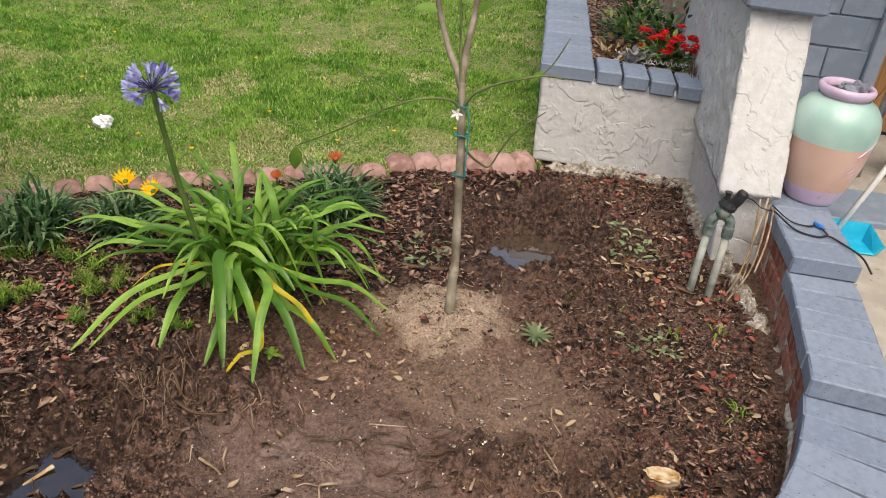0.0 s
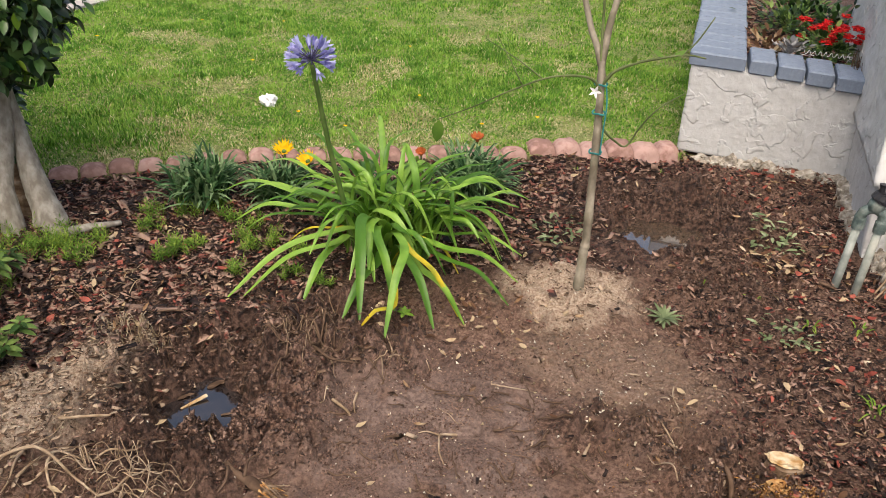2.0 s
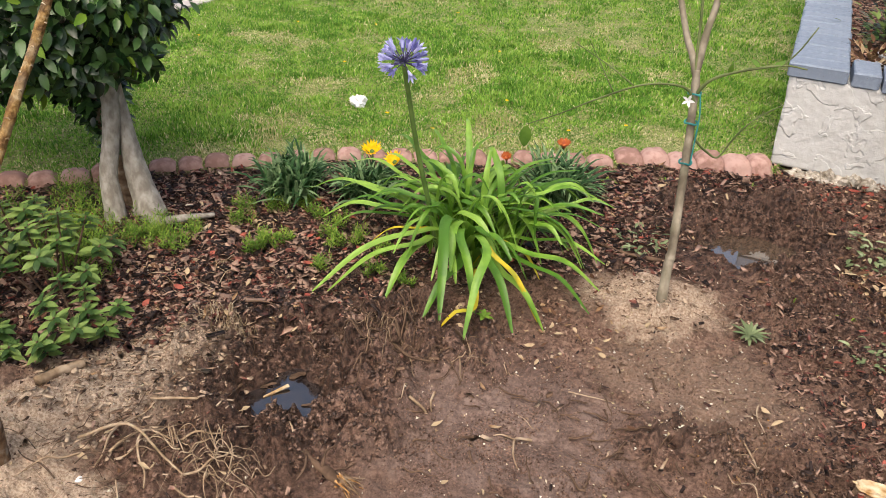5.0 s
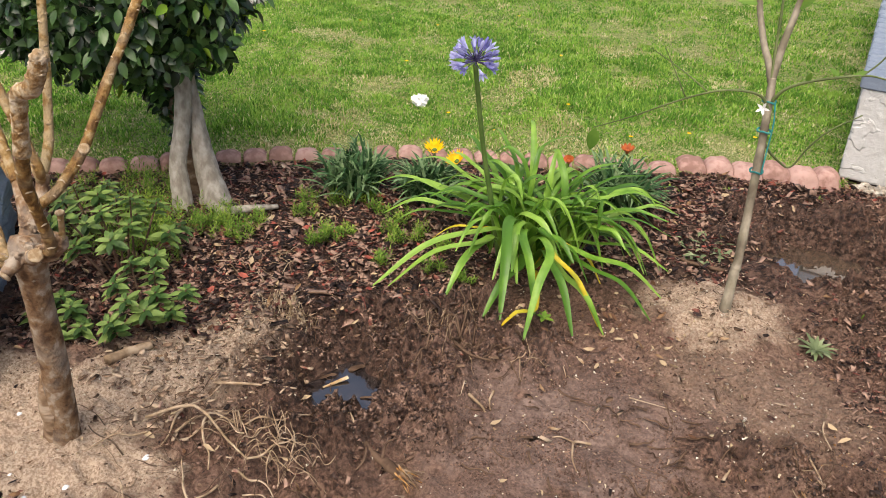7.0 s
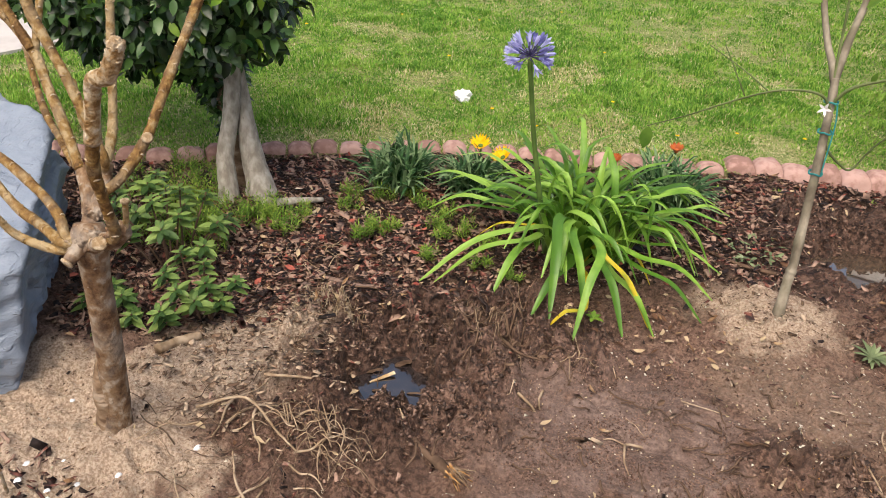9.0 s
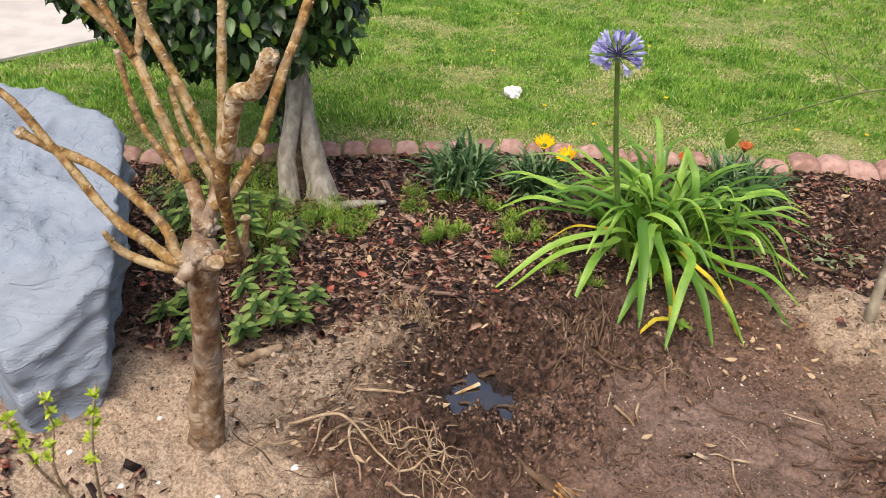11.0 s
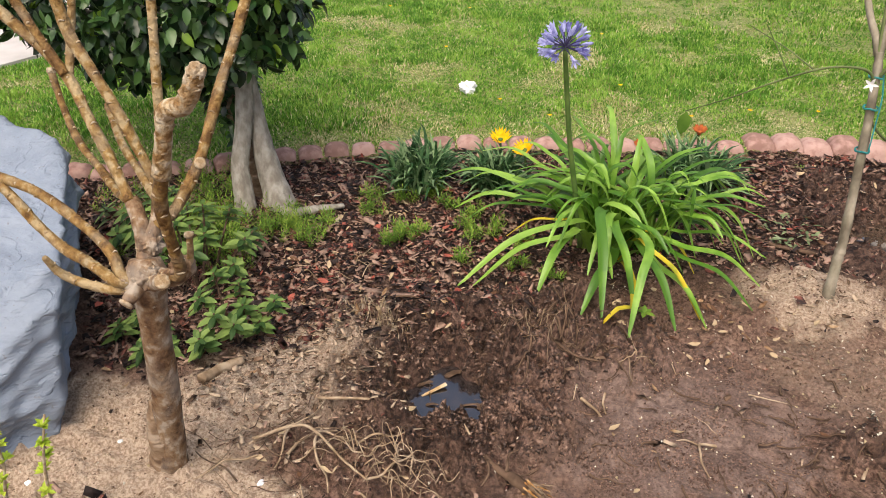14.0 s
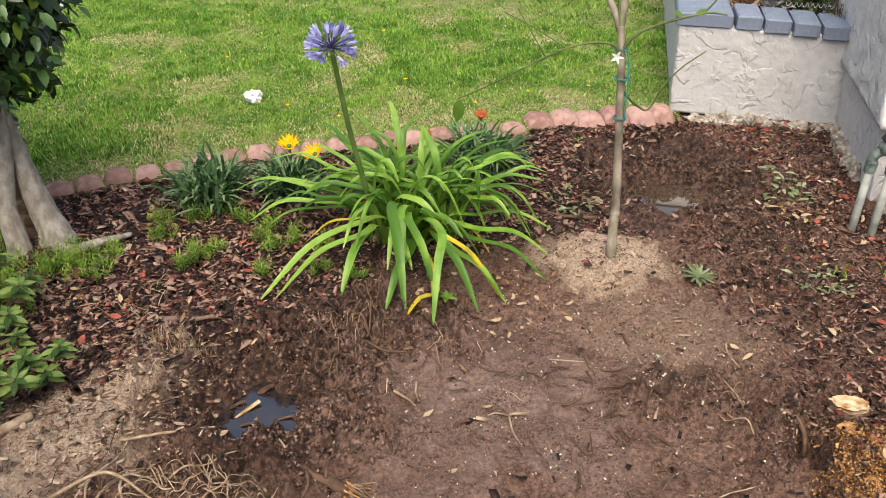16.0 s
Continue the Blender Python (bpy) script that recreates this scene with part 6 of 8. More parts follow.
def rock_body():
    """The big painted boulder: flat fractured faces met by worn edges."""
    bm = bmesh.new()
    bmesh.ops.create_icosphere(bm, subdivisions=7, radius=1)
    mid = Vector((-2.1, 1.06, 0.12))
    faces = [((0.9, -0.42, 0.12), (-1.625, 0.84, 0.05)), ((-0.25, -0.96, -0.03), (-1.65, 0.775, 0.2)), ((0.7, 0.71, -0.16), (-1.763, 1.142, 0.25)), ((0.08, -0.12, 1.0), (-1.95, 1.2, 0.405)), ((0.62, -0.45, 0.64), (-1.7, 0.95, 0.36)),
             ((0.0, 0.97, 0.25), (-2.1, 1.44, 0.2)), ((-0.5, 0.3, 0.8), (-2.6, 1.2, 0.42)), ((-1.0, 0.0, 0.1), (-2.75, 1.0, 0.2)), ((0.5, 0.55, 0.66), (-1.86, 1.28, 0.4)), ((-0.1, -0.8, 0.6), (-2.2, 0.72, 0.36)), ((0.0, 0.0, -1.0), (-2.1, 1.06, -0.1))]
    planes = [(Vector(n).normalized(), Vector(p)) for n, p in faces]
    for v in bm.verts:
        d = v.co.normalized()
        s = 0.0
        for n, p in planes:
            q = d.dot(n) / (p - mid).dot(n)
            if q > 0:
                s += q**70
        p = mid + d * s ** (-1 / 70)
        n = max(planes, key=lambda f: d.dot(f[0]) / (f[1] - mid).dot(f[0]))[0]
        steep = 1 - 0.75 * max(0.0, n.z)
        warp = Vector((noise.noise(p * 3.1), noise.noise(p * 3.1 + Vector((5, 0, 0))), noise.noise(p * 3.1 + Vector((0, 5, 0)))))
        flake = noise.voronoi(Vector((p.x * 5.5, p.y * 5.5, p.z * 8)) + warp * 0.8)[0][0]
        chip = noise.voronoi(Vector((p.x * 10, p.y * 10, p.z * 22)) + warp * 2.5)[0][0]
        run = p.z * 21 + p.x * 4 + 1.6 * warp.x + 0.5 * noise.noise(p * 14)
        ledge = (run - math.floor(run)) ** 2 * smooth_step(noise.noise(p * 4.5 + Vector((2, 9, 4))), -0.15, 0.25)
        fine = noise.fractal(p * 34, 1.0, 2.0, 3)
        p += d * ((flake - 0.45) * 0.075 + (0.35 + 0.65 * steep) * (chip - 0.5) * 0.026 - steep * ledge * 0.026 + fine * 0.004)
        v.co = p
    return bm


boulder = part("boulder", rock_body(), M_ROCK, None, smooth=True)
tagged(boulder, "large boulder painted grey-blue with rough fractured faces", "rock")

# glazed vase on the low wall
VX, VY, VZ = 0.992, 2.965, 0.251
vase = thing("vase", "tall glazed pot banded in mint, peach and lilac", "vase", (VX, VY, VZ))
prof = [(0.078, 0.0), (0.084, 0.006), (0.1, 0.05), (0.112, 0.085), (0.128, 0.16), (0.139, 0.235), (0.14, 0.27), (0.132, 0.31), (0.11, 0.343), (0.076, 0.364)]


def band(lo, hi):
    zs = [z for _, z in prof]
    zz = sorted({lo, hi, *[z for z in np.linspace(lo, hi, 9)]})
    return [(float(np.interp(z, zs, [r for r, _ in prof])), z) for z in zz]


mesh_ob("foot_band", *lathe_data([(0.0, 0.0)] + band(0.0, 0.062), (VX, VY, VZ), 40), M_V_LILAC, vase, "lilac glazed foot", True)
mesh_ob("body_band", *lathe_data(band(0.062, 0.225), (VX, VY, VZ), 40), M_V_PEACH, vase, "peach glazed body", True)
mesh_ob("shoulder_band", *lathe_data(band(0.225, 0.362), (VX, VY, VZ), 40), M_V_MINT, vase, "mint glazed shoulder", True)
rim = [(0.076, 0.362), (0.08, 0.37), (0.088, 0.378), (0.09, 0.39), (0.084, 0.399), (0.076, 0.4), (0.07, 0.394), (0.069, 0.375)]
mesh_ob("rim", *lathe_data(rim, (VX, VY, VZ), 40), M_V_LILAC, vase, "rolled lilac rim", True)
mesh_ob("inside", *lathe_data([(0.069, 0.378), (0.09, 0.33), (0.11, 0.25), (0.0, 0.25)], (VX, VY, VZ), 32), M_CREAM, vase, "unglazed cream inside", True)
for k, (a0, z0, a1, z1) in enumerate(((-1.35, 0.14, -1.0, 0.2), (-1.5, 0.1, -0.95, 0.17), (-1.1, 0.12, -0.85, 0.16), (-1.65, 0.04, -1.25, 0.095), (-1.15, 0.2, -0.7, 0.25))):
    pts = []
    for t in np.linspace(0, 1, 9):
        a, z = a0 + (a1 - a0) * t, z0 + (z1 - z0) * t
        r = float(np.interp(z, [q for _, q in prof], [q for q, _ in prof])) + 0.0008
        pts.append((VX + r * math.cos(a), VY + r * math.sin(a), VZ + z))
    mesh_ob("brush_stroke", *tube_data(pts, np.linspace(0.0055, 0.0015, 9), 6, flat=0.25), M_V_LILAC, vase, "painted lilac leaf stroke", True)
bag = bmesh.new()
bmesh.ops.create_icosphere(bag, subdivisions=4, radius=0.042)
for v in bag.verts:
    v.co = Vector((VX + 0.028 + v.co.x * 1.1, VY + v.co.y, VZ + 0.378 + v.co.z * 0.8)) + v.co * (0.6 * noise.noise(v.co * 40) + 0.25 * noise.noise(v.co * 90))
tagged(part("crumpled_bag", bag, M_GREYCLOTH, None), "crumpled dark grey bag stuffed in the vase mouth", "bag")

# dustpan on its long handle
pan = thing("dustpan", "turquoise plastic dustpan with a long white handle", "dustpan", (1.17, 2.94, 0.1))
pv = [(-0.1, -0.075, 0), (0.1, -0.075, 0), (0.085, 0.06, 0), (-0.085, 0.06, 0), (-0.13, -0.085, 0.045), (0.13, -0.085, 0.045), (0.105, 0.08, 0.075), (-0.105, 0.08, 0.075)]
outer = [(x * 0.72 + 1.17, y * 0.72 + 2.94, z * 0.85 + 0.1) for x, y, z in pv]
inner = [(1.17 + (x - 1.17) * 0.93, 2.94 + (y - 2.94) * 0.93, z + 0.005) for x, y, z in outer]
mesh_ob("pan", outer + inner, [(0, 3, 2, 1), (8, 9, 10, 11), (1, 2, 6, 5), (2, 3, 7, 6), (3, 0, 4, 7), (9, 13, 14, 10), (10, 14, 15, 11), (11, 15, 12, 8), (5, 6, 14, 13), (6, 7, 15, 14), (7, 4, 12, 15), (0, 1, 9, 8), (0, 8, 12, 4), (1, 5, 13, 9)], M_TURQ, pan)
mesh_ob("handle", *tube_data([(1.13, 2.98, 0.13), (1.24, 3.03, 0.38), (1.36, 3.08, 0.66)], 0.0105, 12), M_WHITE, pan, "white tubular handle", True)
pole = mesh_ob("metal_pole", *tube_data([(1.4, 3.6, 0.105), (1.48, 3.78, 0.9), (1.54, 3.9, 1.5)], 0.014, 12), M_STEEL, None, "", True)
tagged(pole, "thin grey metal pole leaning against the house", "pole")
pot = mesh_ob("flower_pot", *lathe_data([(0.0, 0.0), (0.08, 0.0), (0.11, 0.2), (0.12, 0.2), (0.12, 0.235), (0.1, 0.235), (0.09, 0.18), (0.0, 0.18)], (1.62, 3.6, 0.105), 24), M_BRICK, None, "", True)
tagged(pot, "terracotta flower pot standing by the door", "pot")

# thin black cable with a blue plug
cable = thing("cable", "thin black cable with a blue end lying on the wall", "cable", (0.921, 2.719, 0.254))
mesh_ob("wire", *tube_data(spline([(0.819, 2.748, 0.274), (0.872, 2.670, 0.256), (0.931, 2.641, 0.256), (0.969, 2.651, 0.258), (0.998, 2.622, 0.256), (1.037, 2.544, 0.256), (1.056, 2.486, 0.234)], 8), 0.0032, 6), M_BLACK, cable, smooth=True)
mesh_ob("wire", *tube_data(spline([(0.814, 2.767, 0.284), (0.872, 2.728, 0.256), (0.921, 2.709, 0.256), (0.955, 2.719, 0.258), (0.969, 2.661, 0.258)], 8), 0.0026, 6), M_BLACK, cable, smooth=True)
mesh_ob("plug", *tube_data([(0.945, 2.728, 0.260), (0.960, 2.709, 0.260), (0.969, 2.695, 0.260)], [0.007, 0.007, 0.003], 8), M_BLUE, cable, "blue cable end", True)

# sprinkler valves on two risers
valve = thing("sprinkler_valve", "weathered green sprinkler valves on two grey pipes", "valve", (0.63, 2.62, 0.0))
TOPS = []
for x, y, tx, ty in ((0.595, 2.615, 0.615, 2.68), (0.655, 2.61, 0.675, 2.675)):
    mesh_ob("riser_pipe", *tube_data([(x, y, -0.05), ((x + tx) / 2, (y + ty) / 2, 0.09), (tx, ty, 0.2)], 0.0125, 14), M_PVC, valve, "grey plastic riser pipe", True)
    mesh_ob("union_nut", *tube_data([(tx, ty - 0.002, 0.19), (tx, ty, 0.2), (tx, ty + 0.002, 0.225), (tx, ty + 0.002, 0.232)], [0.017, 0.019, 0.019, 0.015], 10), M_VALVE, valve)
mesh_ob("valve_body", *tube_data(spline([(0.612, 2.682, 0.225), (0.62, 2.684, 0.25), (0.645, 2.685, 0.262), (0.672, 2.682, 0.25), (0.678, 2.68, 0.225)], 5), [0.016] * 21, 12, 0.04, RNG), M_VALVE, valve, "", True)
mesh_ob("valve_body", *tube_data([(0.64, 2.685, 0.255), (0.648, 2.687, 0.275), (0.652, 2.688, 0.29)], [0.023, 0.026, 0.022], 12), M_VALVE, valve, "", True)
mesh_ob("bonnet", *tube_data([(0.652, 2.69, 0.288), (0.655, 2.69, 0.296), (0.657, 2.69, 0.312), (0.66, 2.69, 0.318)], [0.03, 0.031, 0.024, 0.02], 12), M_BLACK, valve, "black valve bonnet")
mesh_ob("solenoid", *tube_data([(0.67, 2.688, 0.3), (0.682, 2.686, 0.325), (0.69, 2.686, 0.345), (0.693, 2.686, 0.352)], [0.017, 0.018, 0.018, 0.012], 12), M_BLACK, valve, "black solenoid coil")
mesh_ob("flow_stem", *tube_data([(0.648, 2.684, 0.315), (0.645, 2.683, 0.335), (0.645, 2.683, 0.345)], [0.008, 0.008, 0.012], 8), M_BLACK, valve)
for k, pts in enumerate([[(0.69, 2.69, 0.335), (0.73, 2.7, 0.32), (0.77, 2.72, 0.29), (0.84, 2.8, 0.25)], [(0.8, 2.78, 0.3), (0.77, 2.7, 0.2), (0.74, 2.64, 0.08), (0.7, 2.6, 0.0)], [(0.81, 2.78, 0.28), (0.79, 2.69, 0.18), (0.76, 2.62, 0.1), (0.7, 2.56, 0.02)], [(0.83, 2.79, 0.27), (0.8, 2.67, 0.2), (0.77, 2.6, 0.12)], [(0.78, 2.79, 0.29), (0.78, 2.72, 0.12), (0.77, 2.68, 0.02)]]):
    ob = mesh_ob("vine_stem" if k else "valve_wire", *tube_data(spline(pts, 6), 0.0034 if k else 0.002, 7), M_ROOT if k else M_BLACK, None, "", True)
    tagged(ob, "dry pale vine stem hanging beside the valve" if k else "thin black valve wire", "vine" if k else "wire")

# bits of bark and twig floating in the muddy hole
for k, (x0, y0, x1, y1, r) in enumerate(((-0.985, 1.565, -0.955, 1.6, 0.008), (-0.9, 1.49, -0.85, 1.51, 0.004), (-0.865, 1.5, -0.8, 1.53, 0.011), (-0.98, 1.45, -0.95, 1.46, 0.004), (-1.03, 1.5, -1.0, 1.53, 0.005), (-0.92, 1.43, -0.89, 1.44, 0.003))):
    v, f = tube_data(spline([(x0, y0, -0.07), ((x0 + x1) / 2, (y0 + y1) / 2 + 0.004, -0.067), (x1, y1, -0.066)], 3), [r * 0.5, r, r, r * 0.9, r, r * 0.9, r * 0.4], 6, 0.25, RNG, 0.6)
    tagged(mesh_ob("bark_bit", v, f, M_ROOT_D), "wet bark bit floating in the muddy puddle", "bark", "bark bits in the puddle")

# pale pebbles and paper bits by the sprouting twigs
for k, (x, y, r) in enumerate(((-1.545, 0.792, 0.006), (-1.379, 0.78, 0.006), (-1.327, 0.828, 0.004), (-1.2, 0.86, 0.006), (-1.36, 0.745, 0.007), (-1.3, 0.765, 0.006), (-1.25, 0.8, 0.005), (-1.28, 0.75, 0.005), (-1.19, 0.79, 0.006), (-1.12, 1.0, 0.007), (-1.45, 0.95, 0.005))):
    bm = bmesh.new()
    bmesh.ops.create_icosphere(bm, subdivisions=2, radius=1)
    for v in bm.verts:
        q = 1 + 0.35 * noise.noise(v.co * 1.5 + Vector((k, 0, 0)))
        v.co = Vector((x + v.co.x * r * q, y + v.co.y * r * 1.3 * q, ground_at(x, y) + r * 0.3 + v.co.z * r * 0.6 * q))
    tagged(part("pebble", bm, M_PAPER, None, smooth=True), "small whitish pebble on sandy soil", "pebble", "pale pebbles on the soil")

# white litter on the lawn
lit = bmesh.new()
bmesh.ops.create_icosphere(lit, subdivisions=4, radius=1)
for v in lit.verts:
    q = 1 + 0.5 * noise.noise(v.co * 1.6) + 0.25 * noise.noise(v.co * 4) + 0.12 * noise.noise(v.co * 9)
    v.co = Vector((-1.68 + v.co.x * 0.038 * q, 3.18 + v.co.y * 0.03 * q, 0.052 + v.co.z * 0.028 * q))
tagged(part("paper_scrap", lit, M_PAPER, None, smooth=False), "crumpled white paper scrap lying on the lawn", "litter")

# tree stump and torn wood at its foot
stump = thing("tree_stump", "low sawn tree stump with torn orange wood", "stump", (0.38, 1.65, 0.0))


def stump_block(mid, r, h, seed, mat, name, label, top_tilt=0.1, flat=0.75, sink=0.04):
    bm = bmesh.new()
    rings, sides = 12, 34
    rows = []
    for j in range(rings + 1):
        t = j / rings
        row = []
        for k in range(sides):
            a = 2 * math.pi * k / sides
            q = 1 + 0.22 * noise.noise(Vector((math.cos(a) * 1.3, math.sin(a) * 1.3, seed))) + 0.16 * noise.noise(Vector((math.cos(a) * 5, math.sin(a) * 5, t * 2 + seed)))
            rr = r * q * (1.25 - 0.25 * t)
            row.append(bm.verts.new((mid[0] + math.cos(a) * rr, mid[1] + math.sin(a) * rr * flat, mid[2] - sink + (h + sink) * t + top_tilt * math.cos(a) * rr * t)))
        rows.append(row)
    for j in range(rings):
        for k in range(sides):
            bm.faces.new((rows[j][k], rows[j][(k + 1) % sides], rows[j + 1][(k + 1) % sides], rows[j + 1][k]))
    bm.faces.new(rows[-1])
    return part(name, bm, mat, stump, label)


stump_block((0.408, 1.72, 0.0), 0.04, 0.034, 1.3, M_BARK_O, "stump_wood", "red-brown rotten bark below the cut")
stump_block((0.404, 1.718, 0.045), 0.034, 0.005, 11.6, M_CUT, "cut_face", "pale sawn wood", 0.1, 0.5, 0.005)
stump_block((0.43, 1.6, -0.02), 0.06, 0.045, 7.7, M_SPLIT, "torn_wood", "torn orange heartwood", 0.2, 0.8)
stump_block((0.385, 1.64, -0.02), 0.02, 0.06, 6.3, M_SPLIT, "torn_wood", "torn orange wood beside the cavity", 0.3, 0.6)
stump_block((0.45, 1.68, -0.02), 0.04, 0.035, 2.2, M_BARK_O, "torn_wood", "dark torn wood", -0.2, 0.6)
stump_block((0.275, 1.525, -0.06), 0.024, 0.035, 8.4, M_MUDCLOD, "torn_wood", "black charred lump in the cavity", 0.2, 0.8)
mesh_ob("snag", *tube_data(spline([(0.276, 1.665, 0.03), (0.284, 1.64, 0.035), (0.296, 1.612, 0.02), (0.3, 1.59, -0.02)], 5), np.interp(np.linspace(0, 1, 16), [0, 0.4, 1], [0.003, 0.0065, 0.005]), 8, 0.1, RNG), M_ROOT_D, stump, "grey split snag leaning over the cavity", True)
rng = np.random.default_rng(9)
for k in range(46):
    x, y = 0.42 + rng.normal() * 0.05, 1.58 + rng.normal() * 0.05
    a, ln = rng.uniform(0, 6.28), rng.uniform(0.012, 0.03)
    z = ground_at(x, y) + rng.uniform(0.0, 0.014)
    r = rng.uniform(0.002, 0.005)
    mesh_ob("splinter", *tube_data([(x, y, z), (x + math.cos(a) * ln * 0.5, y + math.sin(a) * ln * 0.5, z + rng.uniform(0, 0.006)), (x + math.cos(a) * ln, y + math.sin(a) * ln, z + rng.uniform(-0.004, 0.006))], [r * 0.6, r, r * 0.5], 5, 0.35, rng, 0.5), M_SPLIT, stump)


def stick(name, label, pts, r0, r1, mat, category="stick", sides=8, seed=1):
    rng = np.random.default_rng(seed)
    full = spline([(x, y, ground_at(x, y) + z) for x, y, z in pts], 8)
    full += rng.normal(size=full.shape) * r0 * 0.06
    ob = mesh_ob(name, *tube_data(full, np.linspace(r0, r1, len(full)), sides, 0.08, rng), mat, None, "", True)
    return tagged(ob, label, category)


stick("cut_stick", "short pale cut stick lying on sandy soil", [(-1.425, 1.175, 0.012), (-1.415, 1.235, 0.013), (-1.4, 1.29, 0.013)], 0.0135, 0.011, M_ROOT)
stick("dark_branch", "dark wet forked branch lying in the mulch", [(-1.32, 1.685, 0.008), (-1.27, 1.695, 0.014), (-1.22, 1.705, 0.012), (-1.17, 1.735, 0.01)], 0.011, 0.006, M_MUDCLOD, "branch", 10, 71)
stick("dark_branch", "dark wet branch stub lying in the mulch", [(-1.265, 1.695, 0.01), (-1.245, 1.66, 0.012), (-1.24, 1.62, 0.008)], 0.009, 0.006, M_MUDCLOD, "branch", 10, 72)
for k, (x, y, a) in enumerate([(-0.62, 1.52, 0.4), (-0.5, 1.42, -0.5), (-0.3, 1.66, 0.1), (-0.2, 1.62, 0.2), (-0.45, 1.7, -0.3), (-0.1, 1.5, 0.8), (-0.36, 1.4, -1.0), (0.02, 1.66, 0.5), (-0.55, 1.63, 1.2), (-0.15, 1.74, 0.0)]):
    stick("root_piece", "thin dark root pressed into the mud", [(x, y, 0.001), (x + 0.03 * math.cos(a), y + 0.03 * math.sin(a), 0.003), (x + 0.07 * math.cos(a + 0.3), y + 0.07 * math.sin(a + 0.3), 0.001)], 0.0028, 0.0012, M_ROOT_D, "root", 6, 80 + k)
v, f = box_data(-0.036, 0.036, -0.007, 0.007, 0, 0.004, 0.001)
v = [(x, y * (0.6 + 6 * x) + 0.12 * x * x * 40 * 0.02, z + 0.02 * x) for x, y, z in v]
split = mesh_ob("wood_chip", v, f, M_CUT)
split.matrix_world = Matrix.Translation((-0.985, 1.505, -0.07)) @ Euler((0.1, -0.12, 1.0)).to_matrix().to_4x4()
tagged(split, "pale split of wood lying in the puddle", "wood chip")
for k, (pts, r) in enumerate([
        ([(-0.629, 1.556, 0.004), (-0.58, 1.54, 0.008), (-0.531, 1.502, 0.004), (-0.43, 1.475, 0.0)], 0.004), ([(-0.585, 1.608, 0.005), (-0.58, 1.575, 0.008), (-0.563, 1.541, 0.004)], 0.0035),
        ([(-0.318, 1.571, 0.004), (-0.35, 1.55, 0.008), (-0.346, 1.52, 0.006), (-0.335, 1.49, 0.006), (-0.314, 1.458, 0.004)], 0.0035), ([(-0.35, 1.55, 0.004), (-0.38, 1.54, 0.006), (-0.4, 1.53, 0.003)], 0.0025),
        ([(0.151, 1.923, 0.004), (0.15, 1.86, 0.008), (0.174, 1.8, 0.004)], 0.0025), ([(0.132, 1.75, 0.004), (0.165, 1.69, 0.008), (0.169, 1.622, 0.004)], 0.0025), ([(-0.283, 1.737, 0.006), (-0.23, 1.75, 0.008), (-0.174, 1.766, 0.006)], 0.002),
        ([(-0.025, 1.606, 0.006), (-0.014, 1.669, 0.007)], 0.004), ([(-0.75, 1.7, 0.01), (-0.68, 1.66, 0.012), (-0.62, 1.7, 0.008)], 0.005), ([(-1.25, 1.66, 0.008), (-1.15, 1.7, 0.012), (-1.05, 1.7, 0.008)], 0.003),
        ([(-0.2, 2.52, 0.006), (-0.32, 2.5, 0.008), (-0.42, 2.52, 0.006)], 0.008), ([(0.55, 2.62, 0.01), (0.66, 2.58, 0.012), (0.74, 2.54, 0.012)], 0.006)]):
    stick("root_piece", "thin pale dry root lying on the mud", pts, r, r * 0.5, M_ROOT if k < 8 else M_ROOT_D, "root", 6, k)


def tangle(name, label, mid, rx, ry, n, seed, mat, length=(0.08, 0.22), rise=0.05, r=(0.0008, 0.0027)):
    rng = np.random.default_rng(seed)
    ob = thing(name, label, "roots", (*mid, ground_at(*mid)))
    for k in range(n):
        a, q = rng.uniform(0, 6.28), math.sqrt(rng.random())
        x, y = mid[0] + math.cos(a) * rx * q, mid[1] + math.sin(a) * ry * q
        b, ln = rng.uniform(0, 6.28), rng.uniform(*length)
        pts, lift = [], rng.uniform(0, rise)
        for s in range(5):
            t = s / 4
            b += rng.uniform(-0.4, 0.4)
            pts.append((x, y, ground_at(x, y) + 0.004 + lift * math.sin(math.pi * (0.15 + 0.8 * t)) + rng.uniform(0, 0.006)))
            x, y = x + math.cos(b) * ln / 4, y + math.sin(b) * ln / 4
        p = spline(pts, 4)
        rr = rng.uniform(*r)
        mesh_ob("root", *tube_data(p, np.linspace(rr, rr * 0.5, len(p)), 5), mat, ob, smooth=True)
    return ob


tangle("root_tangle", "tangle of brown dry roots pulled from the ground", (-1.05, 1.03), 0.26, 0.15, 24, 31, M_ROOT_M, (0.05, 0.14), 0.014, (0.0007, 0.0022))
tangle("root_tangle", "tangle of brown fine roots pulled from the ground", (-1.02, 1.1), 0.24, 0.14, 45, 37, M_ROOT_D, (0.04, 0.12), 0.012, (0.0006, 0.0016))
tangle("root_tangle", "thicker kinked pale roots", (-1.03, 1.04), 0.26, 0.15, 15, 38, M_ROOT, (0.07, 0.17), 0.018, (0.002, 0.0038))
tangle("root_tangle", "upright fringe of pale dry roots", (-0.9, 1.15), 0.1, 0.04, 50, 32, M_ROOT, (0.04, 0.1), 0.06, (0.0006, 0.002))
tangle("root_tangle", "dark fine roots hanging in the mud bank", (-0.74, 1.7), 0.18, 0.11, 34, 33, M_ROOT_D, (0.04, 0.11), 0.014)
